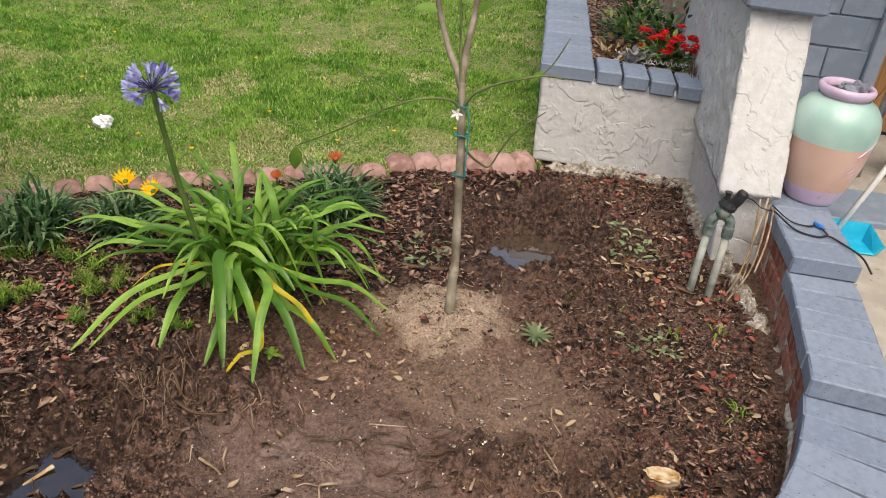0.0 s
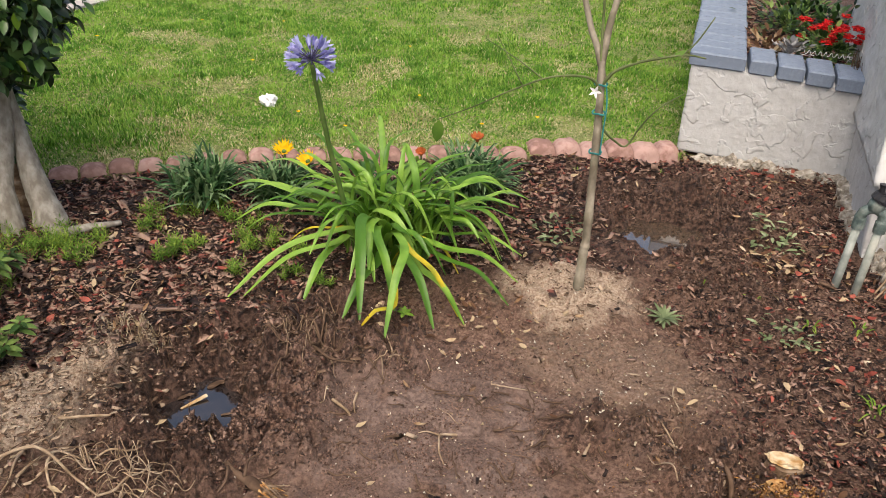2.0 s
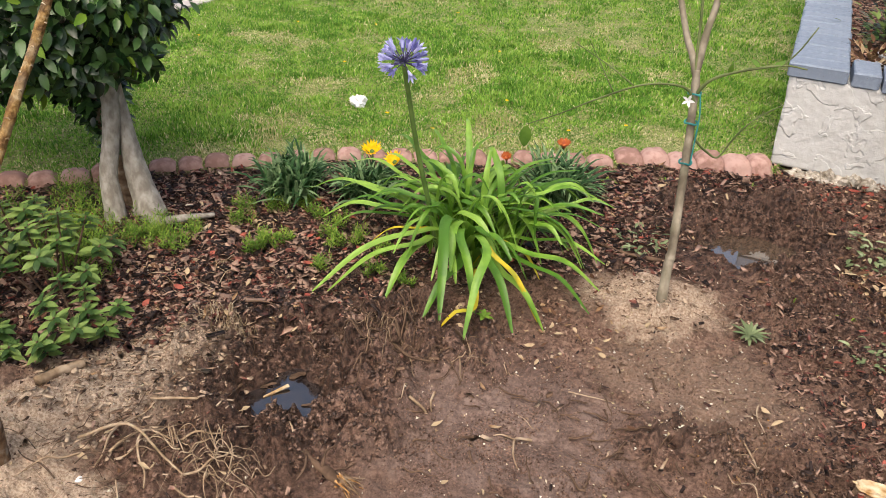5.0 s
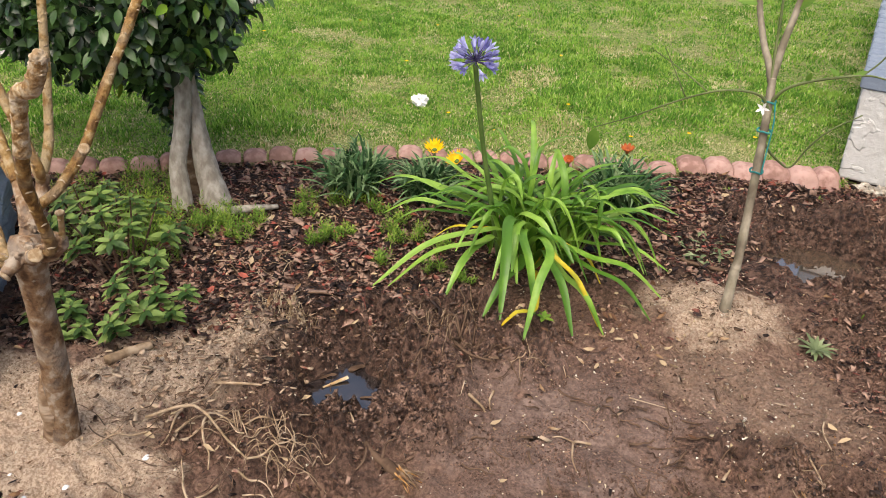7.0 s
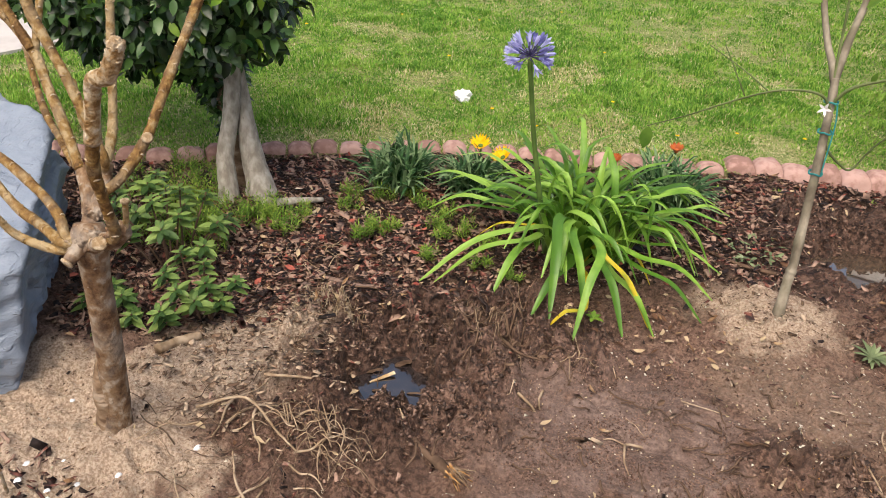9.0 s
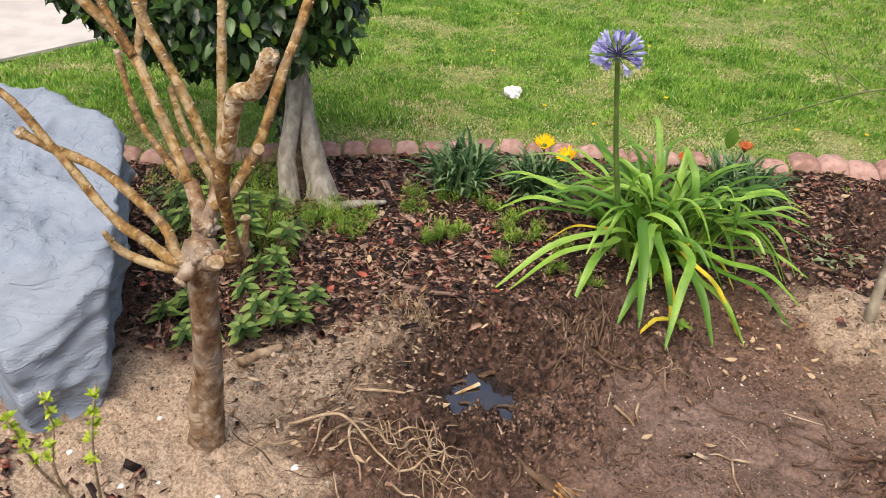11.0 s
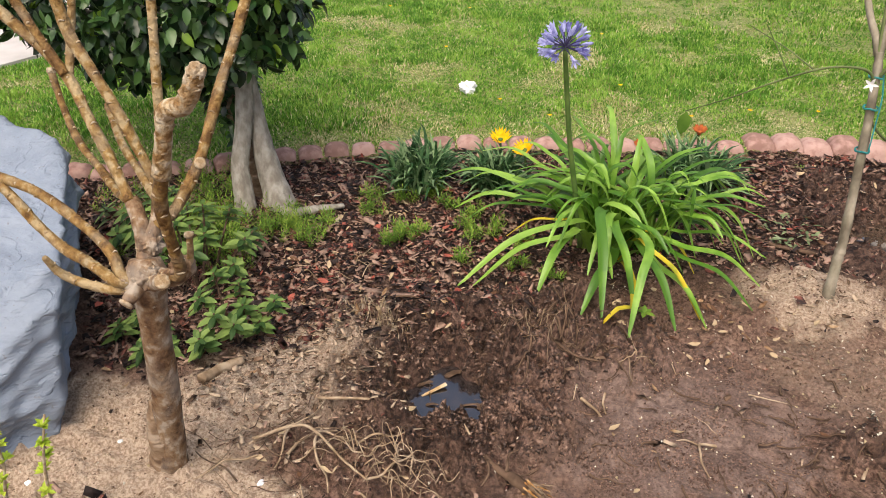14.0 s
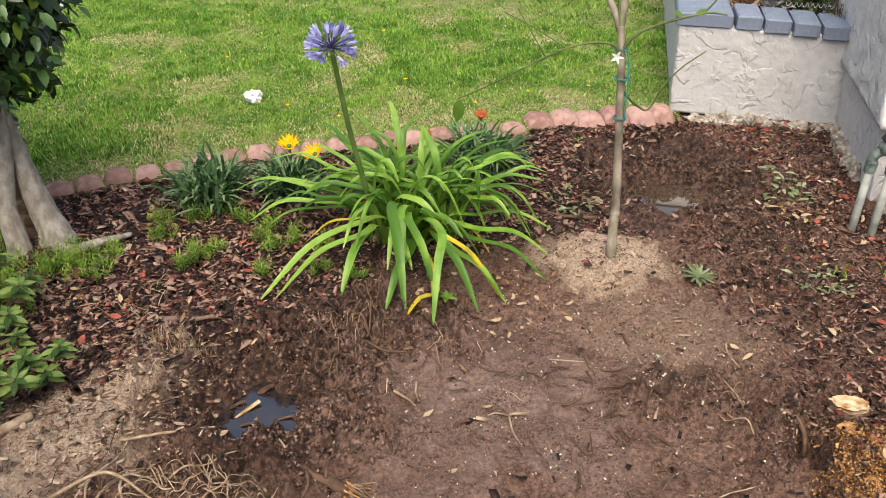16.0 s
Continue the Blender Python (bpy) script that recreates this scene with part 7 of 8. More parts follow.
tangle("root_tangle", "kinked brown roots lying along the mud bank", (-0.7, 1.78), 0.22, 0.1, 34, 45, M_ROOT_M, (0.03, 0.09), 0.012, (0.0008, 0.0028))
tangle("root_tangle", "dark thick roots crossing the mud bank", (-0.78, 1.7), 0.16, 0.12, 16, 46, M_ROOT_D, (0.06, 0.16), 0.012, (0.002, 0.0045))
tangle("root_tangle", "pale dry roots along the mud bank", (-0.72, 1.74), 0.18, 0.12, 14, 34, M_ROOT, (0.04, 0.1), 0.018, (0.0008, 0.0022))
tangle("root_tangle", "dark fine roots round the muddy hole", (-0.97, 1.5), 0.22, 0.2, 44, 39, M_ROOT_D, (0.03, 0.1), 0.012, (0.0006, 0.0016))
tangle("scattered_roots", "short dark kinked roots half sunk in the smooth mud", (-0.4, 1.52), 0.45, 0.26, 30, 51, M_ROOT_D, (0.03, 0.1), 0.004, (0.0016, 0.0036))
tangle("scattered_roots", "dark broken roots round the churned mud", (-0.02, 1.72), 0.26, 0.24, 22, 52, M_ROOT_D, (0.03, 0.09), 0.006, (0.0016, 0.0038))
tangle("scattered_roots", "thin pale dry roots lying on the mud", (-0.2, 1.55), 0.45, 0.3, 9, 53, M_ROOT, (0.05, 0.1), 0.004, (0.001, 0.0022))
tangle("straw_wisp", "wisp of bleached dry grass roots", (-1.21, 1.59), 0.085, 0.04, 110, 35, M_SCAR, (0.02, 0.05), 0.012, (0.0006, 0.0014))
tangle("straw_wisp", "wisp of pale dry stems in the mulch", (-1.4, 1.75), 0.12, 0.08, 22, 36, M_ROOT, (0.04, 0.09), 0.02, (0.0008, 0.0018))
for k, pts in enumerate([[(-1.2, 1.08, 0.02), (-1.1, 1.13, 0.05), (-1.0, 1.12, 0.03), (-0.93, 1.1, 0.01)], [(-1.15, 1.25, 0.02), (-1.05, 1.27, 0.03), (-0.95, 1.3, 0.02)]]):
    stick("thick_root", "thick pale root lying across the soil", pts, 0.0042, 0.002, M_ROOT, "root", 8, 60 + k)
torn = thing("torn_root", "thick torn root with a shredded orange end", "root", (-0.68, 1.26, 0))
trunk("root_body", [(-0.79, 1.3, -0.005), (-0.76, 1.285, 0.016), (-0.72, 1.268, 0.012), (-0.68, 1.252, 0.022), (-0.63, 1.24, 0.02)], [0.004, 0.007, 0.006, 0.0085, 0.0105], M_ROOT_D, torn, 18, 0.24, 41, 12)
for k, pts in enumerate([[(-0.79, 1.3, 0.015), (-0.805, 1.318, 0.03), (-0.825, 1.335, 0.035)], [(-0.74, 1.27, 0.025), (-0.72, 1.23, 0.03), (-0.73, 1.19, 0.01)], [(-0.79, 1.29, 0.02), (-0.77, 1.33, 0.03), (-0.74, 1.36, 0.03)], [(-0.69, 1.255, 0.03), (-0.7, 1.29, 0.04), (-0.69, 1.32, 0.035)]]):
    mesh_ob("side_root", *tube_data(spline(pts, 6), np.linspace(0.004, 0.0015, 13), 6, 0.15, RNG), M_ROOT if k == 0 else M_ROOT_D, torn, smooth=True)
rng = np.random.default_rng(19)
for k in range(60):
    a = rng.uniform(0, 6.28)
    q = rng.uniform(0, 0.02)
    b = np.array((-0.635 + rng.uniform(-0.01, 0.01), 1.24 + math.cos(a) * q, 0.03 + math.sin(a) * q))
    mesh_ob("fibre", *tube_data([b, b + np.array((rng.uniform(0.02, 0.05), rng.uniform(-0.02, 0.02), rng.uniform(-0.03, 0.01)))], [0.0022, 0.0008], 4), M_ROOT_M if k % 3 else M_SPLIT, torn)

# puddles
def puddle(name, label, cx, cy, r, z, mat):
    verts = [(cx, cy, z)] + [(cx + math.cos(a) * r, cy + math.sin(a) * r, z) for a in np.linspace(0, 2 * math.pi, 40, endpoint=False)]
    ob = mesh_ob(name, verts, [(0, k + 1, (k + 1) % 40 + 1) for k in range(40)], mat, None, "", True)
    tagged(ob, label, "puddle", "", "structure")


puddle("puddle_water", "dark still puddle in a muddy hole", -0.95, 1.5, 0.2, -0.072, M_WATER)
puddle("puddle_water", "shallow silty puddle in a muddy hole", 0.05, 2.755, 0.25, -0.024, M_WATER2)

# plants in the planter
kal = thing("kalanchoe", "red-flowering kalanchoe in the planter", "plant", (0.56, 3.78, 0.335))
rng = np.random.default_rng(12)
lv, fl = Pile(), Pile()
for k in range(260):
    d = rng.normal(size=3)
    d[2] = abs(d[2])
    d /= np.linalg.norm(d)
    p = np.array((0.56, 3.84, 0.38)) + d * (0.13, 0.11, 0.14) * rng.uniform(0.4, 1)
    lv.add(oval_leaf(p, d + rng.normal(size=3) * 0.5, 0.04, 0.022, (0, 0, 1), 0.15, 0.2))
lv.link("leaves", M_SHRUB, kal, smooth=True)
for c in range(30):
    a, q = rng.uniform(0, 6.28), math.sqrt(rng.random())
    m = (0.56 + math.cos(a) * 0.14 * q, 3.84 + math.sin(a) * 0.12 * q, 0.53 + rng.uniform(-0.04, 0.05) - 0.05 * q)
    head = Pile()
    for k in range(26):
        d = rng.normal(size=3)
        d[2] = abs(d[2]) + 0.2
        d /= np.linalg.norm(d)
        p = np.array(m) + d * rng.uniform(0.008, 0.022)
        for s in range(4):
            b = s * math.pi / 2 + k
            head.add(oval_leaf(p, (math.cos(b), math.sin(b), 0.3), 0.009, 0.006, d, 0, 0.1, 2))
    head.link("flower_head", M_RED, kal, "cluster of small red flowers")
dm = thing("dusty_miller", "small silver-leaved plant in the planter", "plant", (0.41, 3.8, 0.335))
lv = Pile()
for k in range(70):
    d = rng.normal(size=3)
    d[2] = abs(d[2]) * 0.8
    lv.add(oval_leaf(np.array((0.41, 3.78, 0.39)) + d * 0.035, d, 0.042, 0.024, (0, 0, 1), 0.2, 0.2))
lv.link("leaves", M_SILVER, dm, smooth=True)
for x, y, nm, mt, lab in ((0.33, 3.86, "dry_plant", M_FALLEN, "dry brown withered plant in the planter"), (0.44, 4.35, "planter_shrub", M_SHRUB, "sprawling green shrub at the back of the planter"), (0.5, 4.6, "planter_shrub", M_FICUS, "dark green shrub at the back of the planter"), (0.62, 4.3, "planter_shrub", M_FICUS, "dark leafy shrub hanging by the wall")):
    ob = thing(nm, lab, "plant", (x, y, 0.335))
    lv = Pile()
    for k in range(260 if y > 4 else 110):
        d = rng.normal(size=3)
        d[2] = abs(d[2])
        p = np.array((x, y, 0.35)) + d * (0.05, 0.05, 0.04) * (1.8 if y > 4 else 1)
        lv.add(oval_leaf(p, d + rng.normal(size=3) * 0.4, 0.045, 0.02, (0, 0, 1), 0.2, 0.2))
    lv.link("leaves", mt, ob, smooth=True)
coil = [(0.45 + 0.2 * t, 3.7 + 0.006 * math.sin(t * 60), 0.443 + 0.008 * math.cos(t * 60)) for t in np.linspace(0, 1, 140)]
tagged(mesh_ob("wire_coil", *tube_data(coil, 0.0009, 5), M_WHITE, None, "", True), "white coiled wire lying on the planter cap", "wire")
tw = thing("dry_twigs", "dry twigs standing in the planter corner", "twigs", (0.67, 3.68, 0.4))
for k in range(26):
    x, y = 0.66 + rng.uniform(-0.03, 0.03), 3.66 + rng.uniform(-0.06, 0.06)
    mesh_ob("twig", *tube_data([(x, y, 0.36), (x + rng.uniform(-0.03, 0.03), y + rng.uniform(-0.03, 0.03), 0.45 + rng.uniform(0, 0.05))], [0.0025, 0.001], 4), M_ROOT_D, tw)

# ---- mulch, chips, fallen leaves, grass ----
def in_bed(x, y):
    line = spline(LOW_IN, 6)
    wall_x = np.interp(y, line[::-1, 1], line[::-1, 0])
    dry = (spot(x, y, -0.95, 1.5, 0.085, 0.09) > 1) & (spot(x, y, 0.06, 2.75, 0.14, 0.11, 0.35) > 1)
    rock = ((x + 1.75) * 0.7 + (y - 1.135) * 0.71 > 0) | ((x + 1.61) * 0.9 - (y - 0.84) * 0.42 > 0) | (y > 1.44) | (y < 0.72)
    return (y < edge_y(x) + 0.012) & (x < wall_x - 0.02) & ((x < 0.67) | (y < 2.75)) & dry & rock & ~((x > 0.05) & (y > 3.47))


def scatter(n, box, density, seed):
    """n places in box, kept by a density of 0..1."""
    rng = np.random.default_rng(seed)
    x, y = rng.uniform(box[0], box[1], n), rng.uniform(box[2], box[3], n)
    keep = (rng.random(n) < density(x, y)) & in_bed(x, y)
    return x[keep], y[keep], rng


CHIP_F = [(0, 3, 2, 1), (4, 5, 6, 7), (0, 1, 5, 4), (1, 2, 6, 5), (2, 3, 7, 6), (3, 0, 4, 7)]
LEAF_F = [(0, 2, 1), (0, 3, 2), (1, 2, 5, 4), (2, 3, 6, 5), (4, 5, 7), (5, 6, 7)]
BLADE_F = [(0, 1, 2, 3), (3, 2, 4)]


def chips(name, label, n, density, lo, hi, mat, seed, slim=0.32, tilt=0.35, lift=0.004, box=(-2.75, 0.75, 0.5, 3.5)):
    x, y, rng = scatter(n, box, density, seed)
    m = len(x)
    ln, wd, th = (lo + (hi - lo) * rng.random(m) ** 2) * (1 - 0.35 * smooth_to(x, 0.0, 0.25)), rng.uniform(0.5, 1.8, m) * slim, rng.uniform(0.06, 0.18, m)
    base = np.array([(-1, -1, -1), (1, -1, -1), (1, 1, -1), (-1, 1, -1), (-1, -1, 1), (1, -1, 1), (1, 1, 1), (-1, 1, 1)], float) / 2
    V = base[None] * np.stack([ln, ln * wd, ln * th * 0.4], -1)[:, None]
    V *= 1 + rng.uniform(-0.5, 0.5, V.shape)
    V = turn_y(turn_x(V, rng.normal(0, tilt, m)), rng.normal(0, tilt, m))
    V = turn_z(V, rng.uniform(0, 6.28, m))
    V += np.stack([x, y, land(x, y) + lift + rng.uniform(0, 0.006, m)], -1)[:, None]
    return soup(name, V, CHIP_F, mat, label, "mulch")


CRUMB_F = [(0, 1, 2), (0, 3, 1), (1, 3, 2), (2, 3, 0)]


def crumbs(name, label, n, density, lo, hi, mat, seed, box=(-1.75, 0.75, 0.75, 3.0)):
    """Very small angular crumbs."""
    x, y, rng = scatter(n, box, density, seed)
    m = len(x)
    ln = lo + (hi - lo) * rng.random(m) ** 2
    base = np.array([(-1, -0.6, -0.3), (1, -0.5, -0.3), (0, 1, -0.3), (0, 0, 0.7)], float) / 2
    V = base[None] * (1 + rng.uniform(-0.5, 0.5, (m, 4, 3))) * ln[:, None, None]
    V = turn_z(turn_x(V, rng.normal(0, 0.5, m)), rng.uniform(0, 6.28, m))
    V += np.stack([x, y, land(x, y) + ln * 0.1], -1)[:, None]
    return soup(name, V, CRUMB_F, mat, label, "soil")


def fallen(name, label, n, density, lo, hi, mat, seed, width=0.42, box=(-2.3, 0.75, 0.5, 3.5), lift=0.008):
    x, y, rng = scatter(n, box, density, seed)
    m = len(x)
    ln = rng.uniform(lo, hi, m)
    wd = ln * width * rng.uniform(0.7, 1.2, m)
    o, z = np.zeros(m), rng.uniform(-0.05, 0.25, m)
    skew = rng.uniform(-0.12, 0.12, m) * ln
    V = np.stack([np.stack([-ln / 2, o, z * ln], -1), np.stack([-ln * 0.2, -wd * 0.46, ln * 0.1], -1), np.stack([-ln * 0.2, o, o], -1), np.stack([-ln * 0.2, wd * 0.46, ln * 0.14], -1),
                  np.stack([ln * 0.18, -wd * 0.4 + skew, ln * 0.12], -1), np.stack([ln * 0.18, skew, o], -1), np.stack([ln * 0.18, wd * 0.4 + skew, ln * 0.06], -1), np.stack([ln / 2, skew * 1.6, z * ln], -1)], 1)
    V = turn_y(turn_x(V, rng.normal(0, 0.45, m)), rng.normal(0, 0.25, m))
    V = turn_z(V, rng.uniform(0, 6.28, m))
    V += np.stack([x, y, land(x, y) + lift + rng.uniform(0, 0.008, m)], -1)[:, None]
    return soup(name, V, LEAF_F, mat, label, "leaves")


def d_mulch(x, y):
    """Where bark mulch covers the bed."""
    n = lattice(x, y, 0.12, 77)
    left = smooth_to(edge_y(x) - y, 1.6, 1.2) * smooth_to(x, -0.75, -1.05) * smooth_to(y - 1.06 - 0.8 * np.clip(x + 1.66, 0, 2), 0.0, 0.15)
    back = smooth_to(edge_y(x) - y, 0.95, 0.6) * (x < 0.3)
    right = smooth_to(x + 0.25 * (y - 2.2), 0.05, 0.4)
    corner = np.clip(1.6 - spot(x, y, -1.74, 0.6, 0.13, 0.16), 0, 1)
    corner = np.maximum(corner, 0.25 * np.clip(1.5 - spot(x, y, -1.31, 0.76, 0.16, 0.05), 0, 1))
    d = np.maximum.reduce([left, corner, 0.85 * back, right * (0.62 + 0.38 * smooth_to(lattice(x, y, 0.2, 78), 0.3, 0.7))])
    sand, mud, _, bare, _ = zones(x, y)
    d = d * (1 - 0.9 * sand) * (1 - 0.96 * wet(x, y) * (x > -0.3) * (y > 2.3)) * (1 - 0.5 * wet(x, y) * (x > -0.3) * (y <= 2.3)) * (1 - 0.7 * wet(x, y) * (x <= -0.3))
    return np.clip(np.maximum(d, corner) * (0.6 + 0.8 * n), 0.006 * (1 - sand) * (1 - 0.7 * bare), 1)


def d_tan(x, y):
    ring = np.clip(1.25 - spot(x, y, -1.24, 1.36, 0.26, 0.3, -0.4), 0, 1)
    return np.maximum(ring, 0.012 * (1 - zones(x, y)[0])) * (0.4 + 0.9 * lattice(x, y, 0.08, 5))


def clear(x, y):
    """1 on ground that is neither sand nor smooth mud."""
    sand, _, _, bare, _ = zones(x, y)
    return (1 - 0.97 * sand) * (1 - 0.97 * smooth_to(bare, 0.1, 0.5))


chips("bark_mulch", "dark damp shredded bark mulch over the bed", 110000, d_mulch, 0.009, 0.036, M_MULCH, 101, 0.32, 0.32)
chips("fine_mulch", "fine dark mulch shreds over the soil", 70000, lambda x, y: np.clip(d_mulch(x, y) + 0.06, 0, 1) * clear(x, y), 0.006, 0.018, M_MULCH, 102, 0.36, 0.3)
chips("wood_chips", "pale dry wood chips scattered on the soil", 120000, d_tan, 0.004, 0.026, M_CHIPS, 103, 0.3, 0.1, 0.0)
crumbs("soil_clods", "damp dark crumbs of dug soil", 130000, lambda x, y: broken(x, y) * smooth_to(lattice(x, y, 0.08, 6), 0.25, 0.65) * (1 - zones(x, y)[0]), 0.004, 0.02, M_MUDCLOD, 104)
crumbs("soil_crumbs", "fine soil crumbs over the bare ground", 120000, lambda x, y: np.clip(0.3 + 0.5 * broken(x, y), 0, 1) * clear(x, y) * smooth_to(lattice(x, y, 0.2, 61) * 0.6 + lattice(x, y, 0.06, 62) * 0.4, 0.4, 0.66), 0.002, 0.012, M_CLOD, 112)
crumbs("mud_grit", "fine grit on the smooth mud", 60000, lambda x, y: zones(x, y)[3] * (0.25 + 0.75 * smooth_to(lattice(x, y, 0.1, 54), 0.4, 0.65)), 0.0015, 0.008, M_CLOD, 120, (-1.0, 0.2, 1.1, 2.0))
crumbs("pale_flecks", "tiny pale chips and sawdust flecks on the mud", 70000, lambda x, y: np.clip(0.14 + 0.8 * (1 - spot(x, y, 0.02, 1.95, 0.5, 0.5)) + 0.5 * (1 - spot(x, y, -1.3, 0.9, 0.4, 0.3)), 0.06, 1) * (lattice(x, y, 0.05, 8) > 0.4), 0.002, 0.0095, M_FLECK, 105)
chips("yellow_flecks", "yellowish sawdust flecks on the mud", 26000, lambda x, y: np.clip(1.0 - spot(x, y, 0.02, 1.85, 0.3, 0.42), 0, 1) * (lattice(x, y, 0.06, 18) > 0.45), 0.003, 0.0085, M_FLECK, 113, 0.55, 0.5)
chips("sawdust", "orange shreds of rotten wood round the stump", 24000, lambda x, y: np.clip(1.8 * (1.05 - spot(x, y, 0.42, 1.52, 0.15, 0.17)), 0, 1) * smooth_to(spot(x, y, 0.295, 1.58, 0.04, 0.1), 0.8, 1.3), 0.003, 0.014, M_SPLIT, 106, 0.4, 0.6, 0.003, (0.15, 0.64, 1.3, 1.8))
crumbs("shredded_wood", "orange crumbs of rotten wood heaped by the stump", 16000, lambda x, y: np.clip(1.6 * (1.05 - spot(x, y, 0.43, 1.52, 0.15, 0.17)), 0, 1) * smooth_to(spot(x, y, 0.295, 1.58, 0.04, 0.1), 0.8, 1.3), 0.004, 0.013, M_SPLIT, 131, (0.15, 0.64, 1.3, 1.8))
crumbs("mud_flecks", "white and cream chips scattered on the smooth mud", 900, lambda x, y: np.clip(1.3 - spot(x, y, -0.3, 1.6, 0.6, 0.42), 0, 1), 0.005, 0.013, M_FLECK, 132)
crumbs("wood_dust", "pale sawdust crumbs over the mud by the stump", 5000, lambda x, y: np.clip(1.1 - spot(x, y, 0.28, 1.62, 0.3, 0.28), 0, 1) * 0.5, 0.002, 0.007, M_SPLIT, 119, (-0.05, 0.64, 1.3, 1.95))
crumbs("sand_grains", "coarse grains on the sandy patches", 34000, lambda x, y: zones(x, y)[0] * 0.9, 0.002, 0.01, M_CHIPS, 107)
chips("mound_chips", "dusty chips lying on the mound round the sapling", 2400, lambda x, y: np.clip(1.25 - spot(x, y, -0.15, 2.26, 0.26, 0.21), 0, 1) * smooth_to(lattice(x, y, 0.07, 53), 0.35, 0.65), 0.005, 0.019, M_CHIPS, 117, 0.28, 0.25, 0.002, (-0.5, 0.2, 1.95, 2.6))
fallen("edge_leaves", "small dull leaves round the foot of the strap leaves", 500, lambda x, y: np.clip(1.15 - spot(x, y, -0.42, 2.0, 0.3, 0.2, 0.5), 0, 1) * 0.8, 0.012, 0.034, M_FALLEN, 118, 0.42, (-0.8, 0.0, 1.75, 2.4))
fallen("fallen_leaves", "dry tan and brown fallen leaves", 7500, lambda x, y: np.clip(0.035 + d_mulch(x, y) * 0.5 * lattice(x, y, 0.2, 9) + 0.6 * np.clip(1 - spot(x, y, 0.45, 2.75, 0.3, 0.4), 0, 1), 0.03, 1), 0.012, 0.036, M_FALLEN, 108)
fallen("bleached_leaves", "small bleached leaves lying on the mulch", 1500, lambda x, y: 0.5 * smooth_to(edge_y(x) - y, 1.1, 0.6) * (x < -0.9) * (lattice(x, y, 0.1, 19) > 0.45) + 0.35 * smooth_to(x + 0.3 * (y - 2.2), 0.3, 0.5) * (lattice(x, y, 0.1, 20) > 0.5) + 0.25 * np.clip(1 - spot(x, y, -0.4, 2.3, 0.2, 0.4), 0, 1), 0.014, 0.036, M_PALELEAF, 114, 0.4)
fallen("red_chips", "bright rusty red bark flakes", 2600, lambda x, y: (d_mulch(x, y) * 0.5 * (lattice(x, y, 0.15, 10) > 0.4) + 0.5 * smooth_to(x + 0.3 * (y - 2.2), 0.35, 0.6) + 0.9 * np.clip(1 - spot(x, y, 0.4, 3.35, 0.35, 0.12), 0, 1)), 0.012, 0.035, M_REDLEAF, 109, 0.55)


def planter_mulch():
    rng = np.random.default_rng(111)
    m = 2600
    x, y = rng.uniform(0.23, 0.69, m), rng.uniform(3.7, 5.6, m)
    ln = rng.uniform(0.012, 0.035, m)
    base = np.array([(-1, -1, -1), (1, -1, -1), (1, 1, -1), (-1, 1, -1), (-1, -1, 1), (1, -1, 1), (1, 1, 1), (-1, 1, 1)], float) / 2
    V = base[None] * np.stack([ln, ln * 0.35, ln * 0.15], -1)[:, None]
    V = turn_z(turn_x(V, rng.normal(0, 0.4, m)), rng.uniform(0, 6.28, m)) + np.stack([x, y, 0.338 + rng.uniform(0, 0.006, m)], -1)[:, None]
    soup("planter_mulch", V, CHIP_F, M_MULCH, "dark bark mulch filling the planter", "mulch")


planter_mulch()


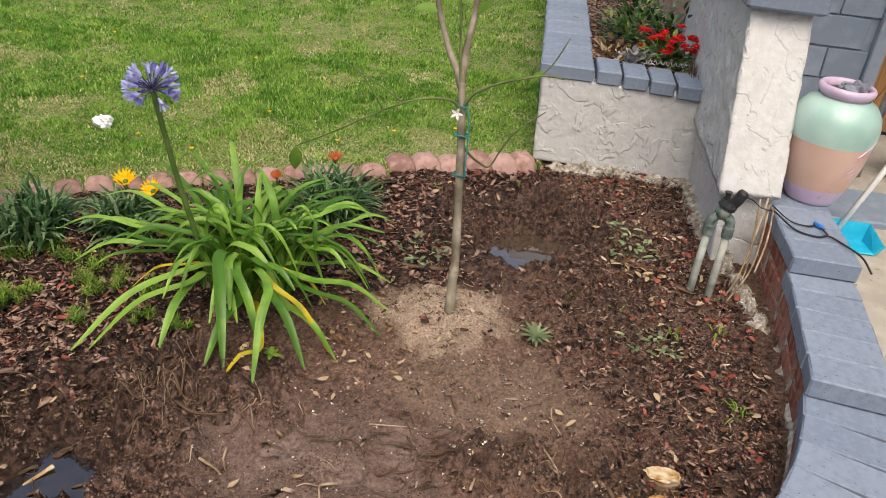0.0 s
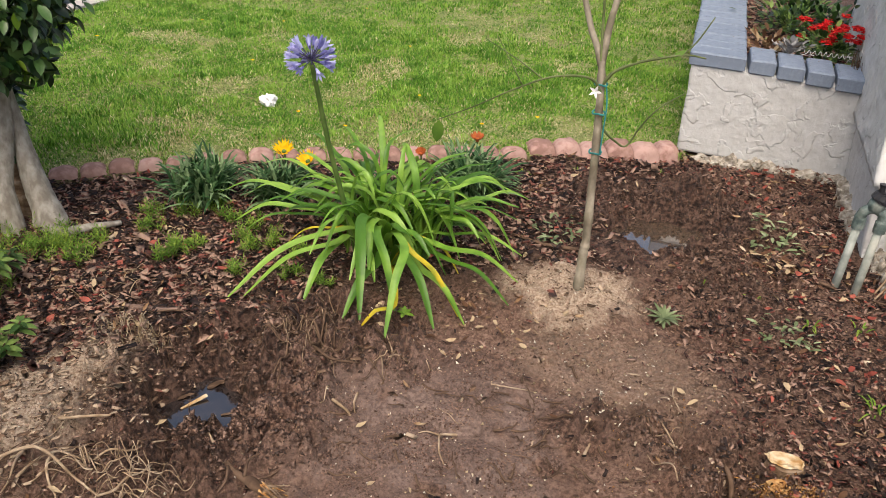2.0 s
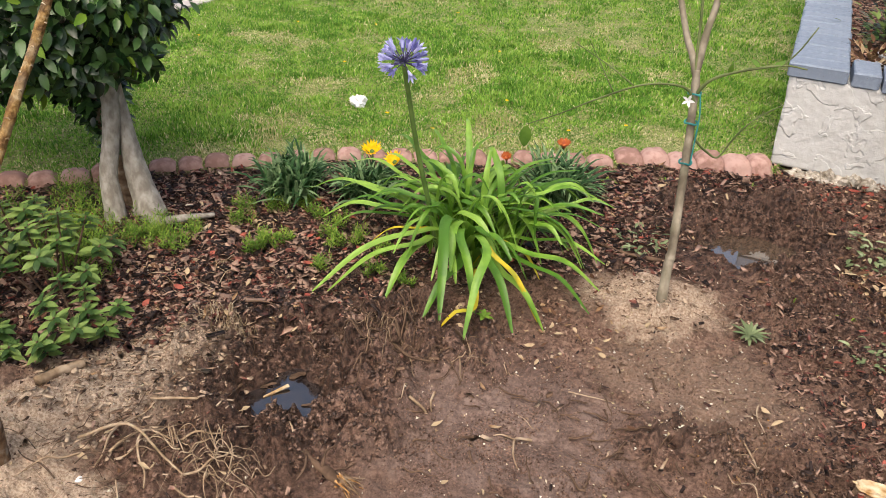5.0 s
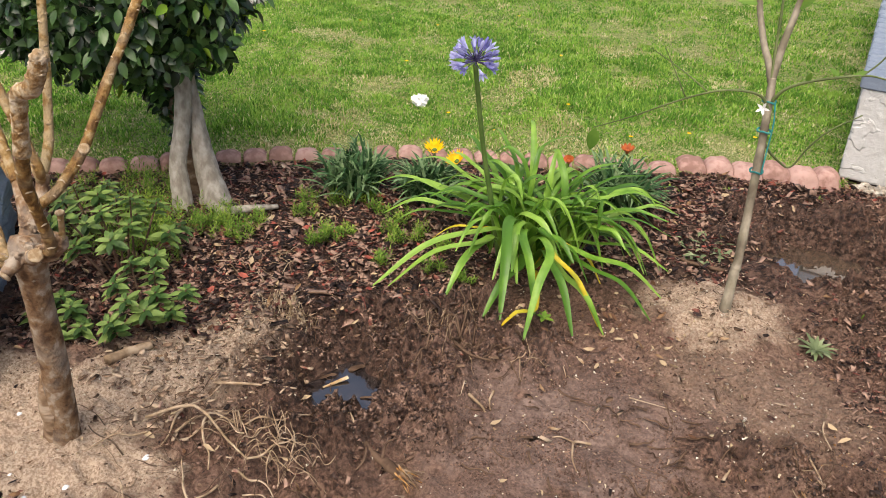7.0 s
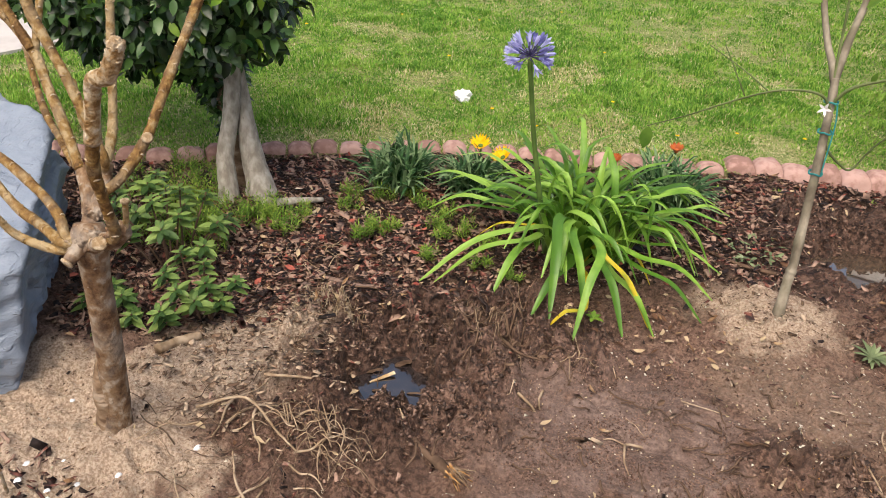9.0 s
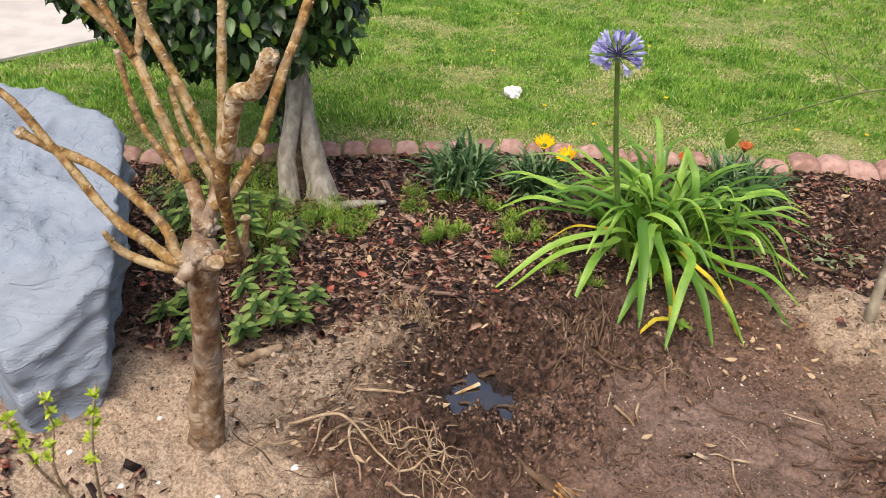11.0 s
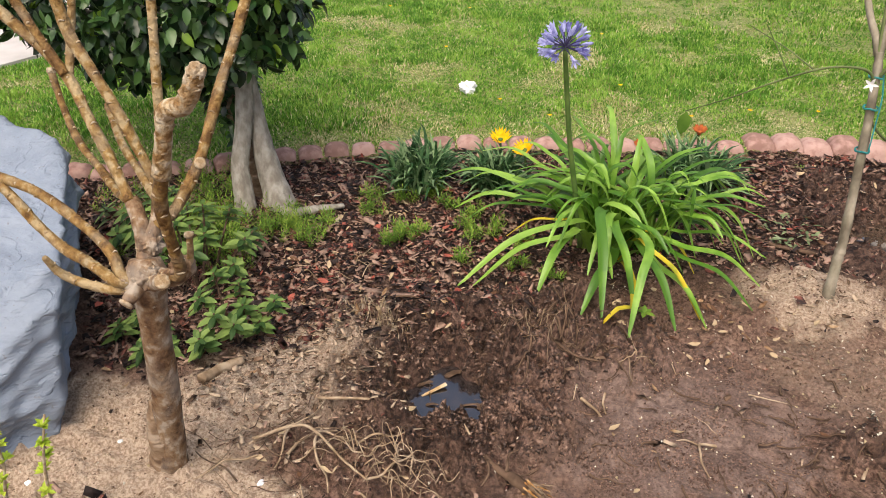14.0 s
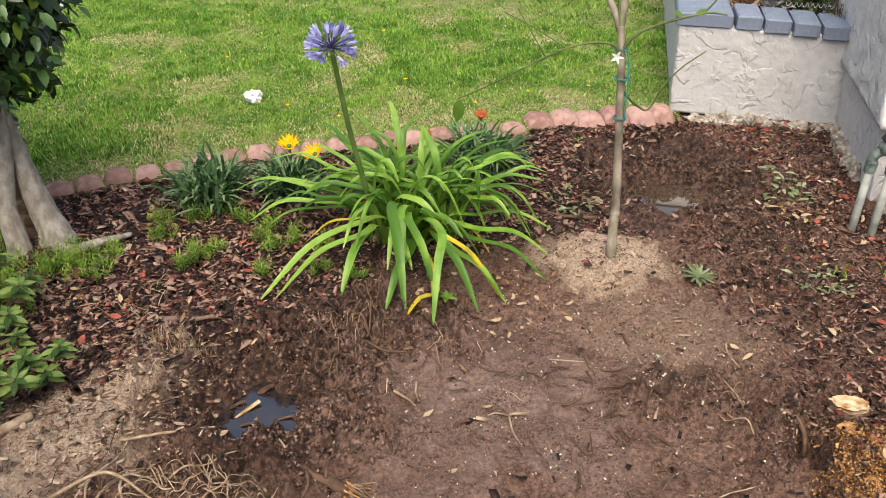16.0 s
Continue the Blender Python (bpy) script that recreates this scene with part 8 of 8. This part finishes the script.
def lawn():
    """Blades of grass, dense and green in drifts, short and straw-coloured in worn patches."""
    rng = np.random.default_rng(200)
    for name, count, box in (("lawn_grass", 400000, (-4.6, 0.05, 1.6, 4.6)), ("lawn_grass", 190000, (-5.2, 0.05, 4.6, 8.2)), ("lawn_grass", 26000, (-9, 0.05, 8.2, 14))):
        x, y = rng.uniform(box[0], box[1], count), rng.uniform(box[2], box[3], count)
        near_edge = y - edge_y(x)
        drive_x = -4.05 + 0.165 * y
        worn = lattice(x, y, 0.36, 31) * 0.45 + lattice(x, y, 0.13, 32) * 0.35 + lattice(x, y, 0.05, 39) * 0.2
        keep = (near_edge > 0.03) & (x > drive_x - 0.03) & (rng.random(count) < np.clip(1.2 - 0.4 * smooth_to(worn, 0.55, 0.8), 0.75, 1))
        x, y, worn, near_edge = x[keep], y[keep], worn[keep], near_edge[keep]
        m = len(x)
        lush = lattice(x, y, 0.4, 33) * 0.45 + lattice(x, y, 0.09, 34) * 0.55
        h = (0.01 + 0.012 * smooth_to(lush, 0.38, 0.68)) * rng.uniform(0.6, 1.4, m) * (1 - 0.35 * smooth_to(worn, 0.5, 0.7)) * (0.65 + 0.35 * smooth_to(near_edge, 0.0, 0.5))
        w = rng.uniform(0.0016, 0.0032, m) * (1 + 0.12 * np.maximum(y - 3, 0))
        a, lean = rng.uniform(0, 6.28, m), rng.uniform(0.1, 1.1, m)
        o = np.zeros(m)
        V = np.stack([np.stack([-w, o, o], -1), np.stack([w, o, o], -1), np.stack([w * 0.8, lean * h * 0.35, h * 0.62], -1), np.stack([-w * 0.8, lean * h * 0.35, h * 0.62], -1), np.stack([o, lean * h, h], -1)], 1)
        V = turn_z(V, a) + np.stack([x, y, land(x, y) - 0.002], -1)[:, None]
        dry = rng.random(m) < np.clip(0.06 + 0.55 * smooth_to(worn, 0.56, 0.76) + 0.34 * smooth_to(near_edge, 0.45, 0.1), 0, 0.8)
        soup(name, V[~dry], BLADE_F, M_GRASS, "short green lawn grass with worn straw patches", "grass")
        soup("dry_grass", V[dry], BLADE_F, M_DRY, "straw-coloured dry blades in the lawn", "grass")


lawn()
rng = np.random.default_rng(44)
for k in range(14):
    x, y = [(-1.25, 3.02), (-1.5, 3.1), (-2.2, 4.3), (-2.6, 4.1), (-1.1, 3.5), (-0.55, 2.98 + 0.5), (-2.9, 3.6), (-3.3, 2.9), (-1.9, 4.8), (-0.75, 3.3), (-2.0, 3.6), (-2.4, 5.0), (-1.4, 4.2), (-0.3, 3.6)][k]
    z = ground_at(x, y) + 0.03
    pile = Pile()
    for q in range(9):
        a = q * 0.7
        pile.add(oval_leaf((x, y, z), (math.cos(a), math.sin(a), 0.4), 0.012, 0.006, (0, 0, 1), 0, 0.1, 2))
    ob = pile.link("lawn_flower", M_YELLOW)
    tagged(ob, "tiny yellow flower in the lawn", "flower", "tiny yellow flowers in the lawn")
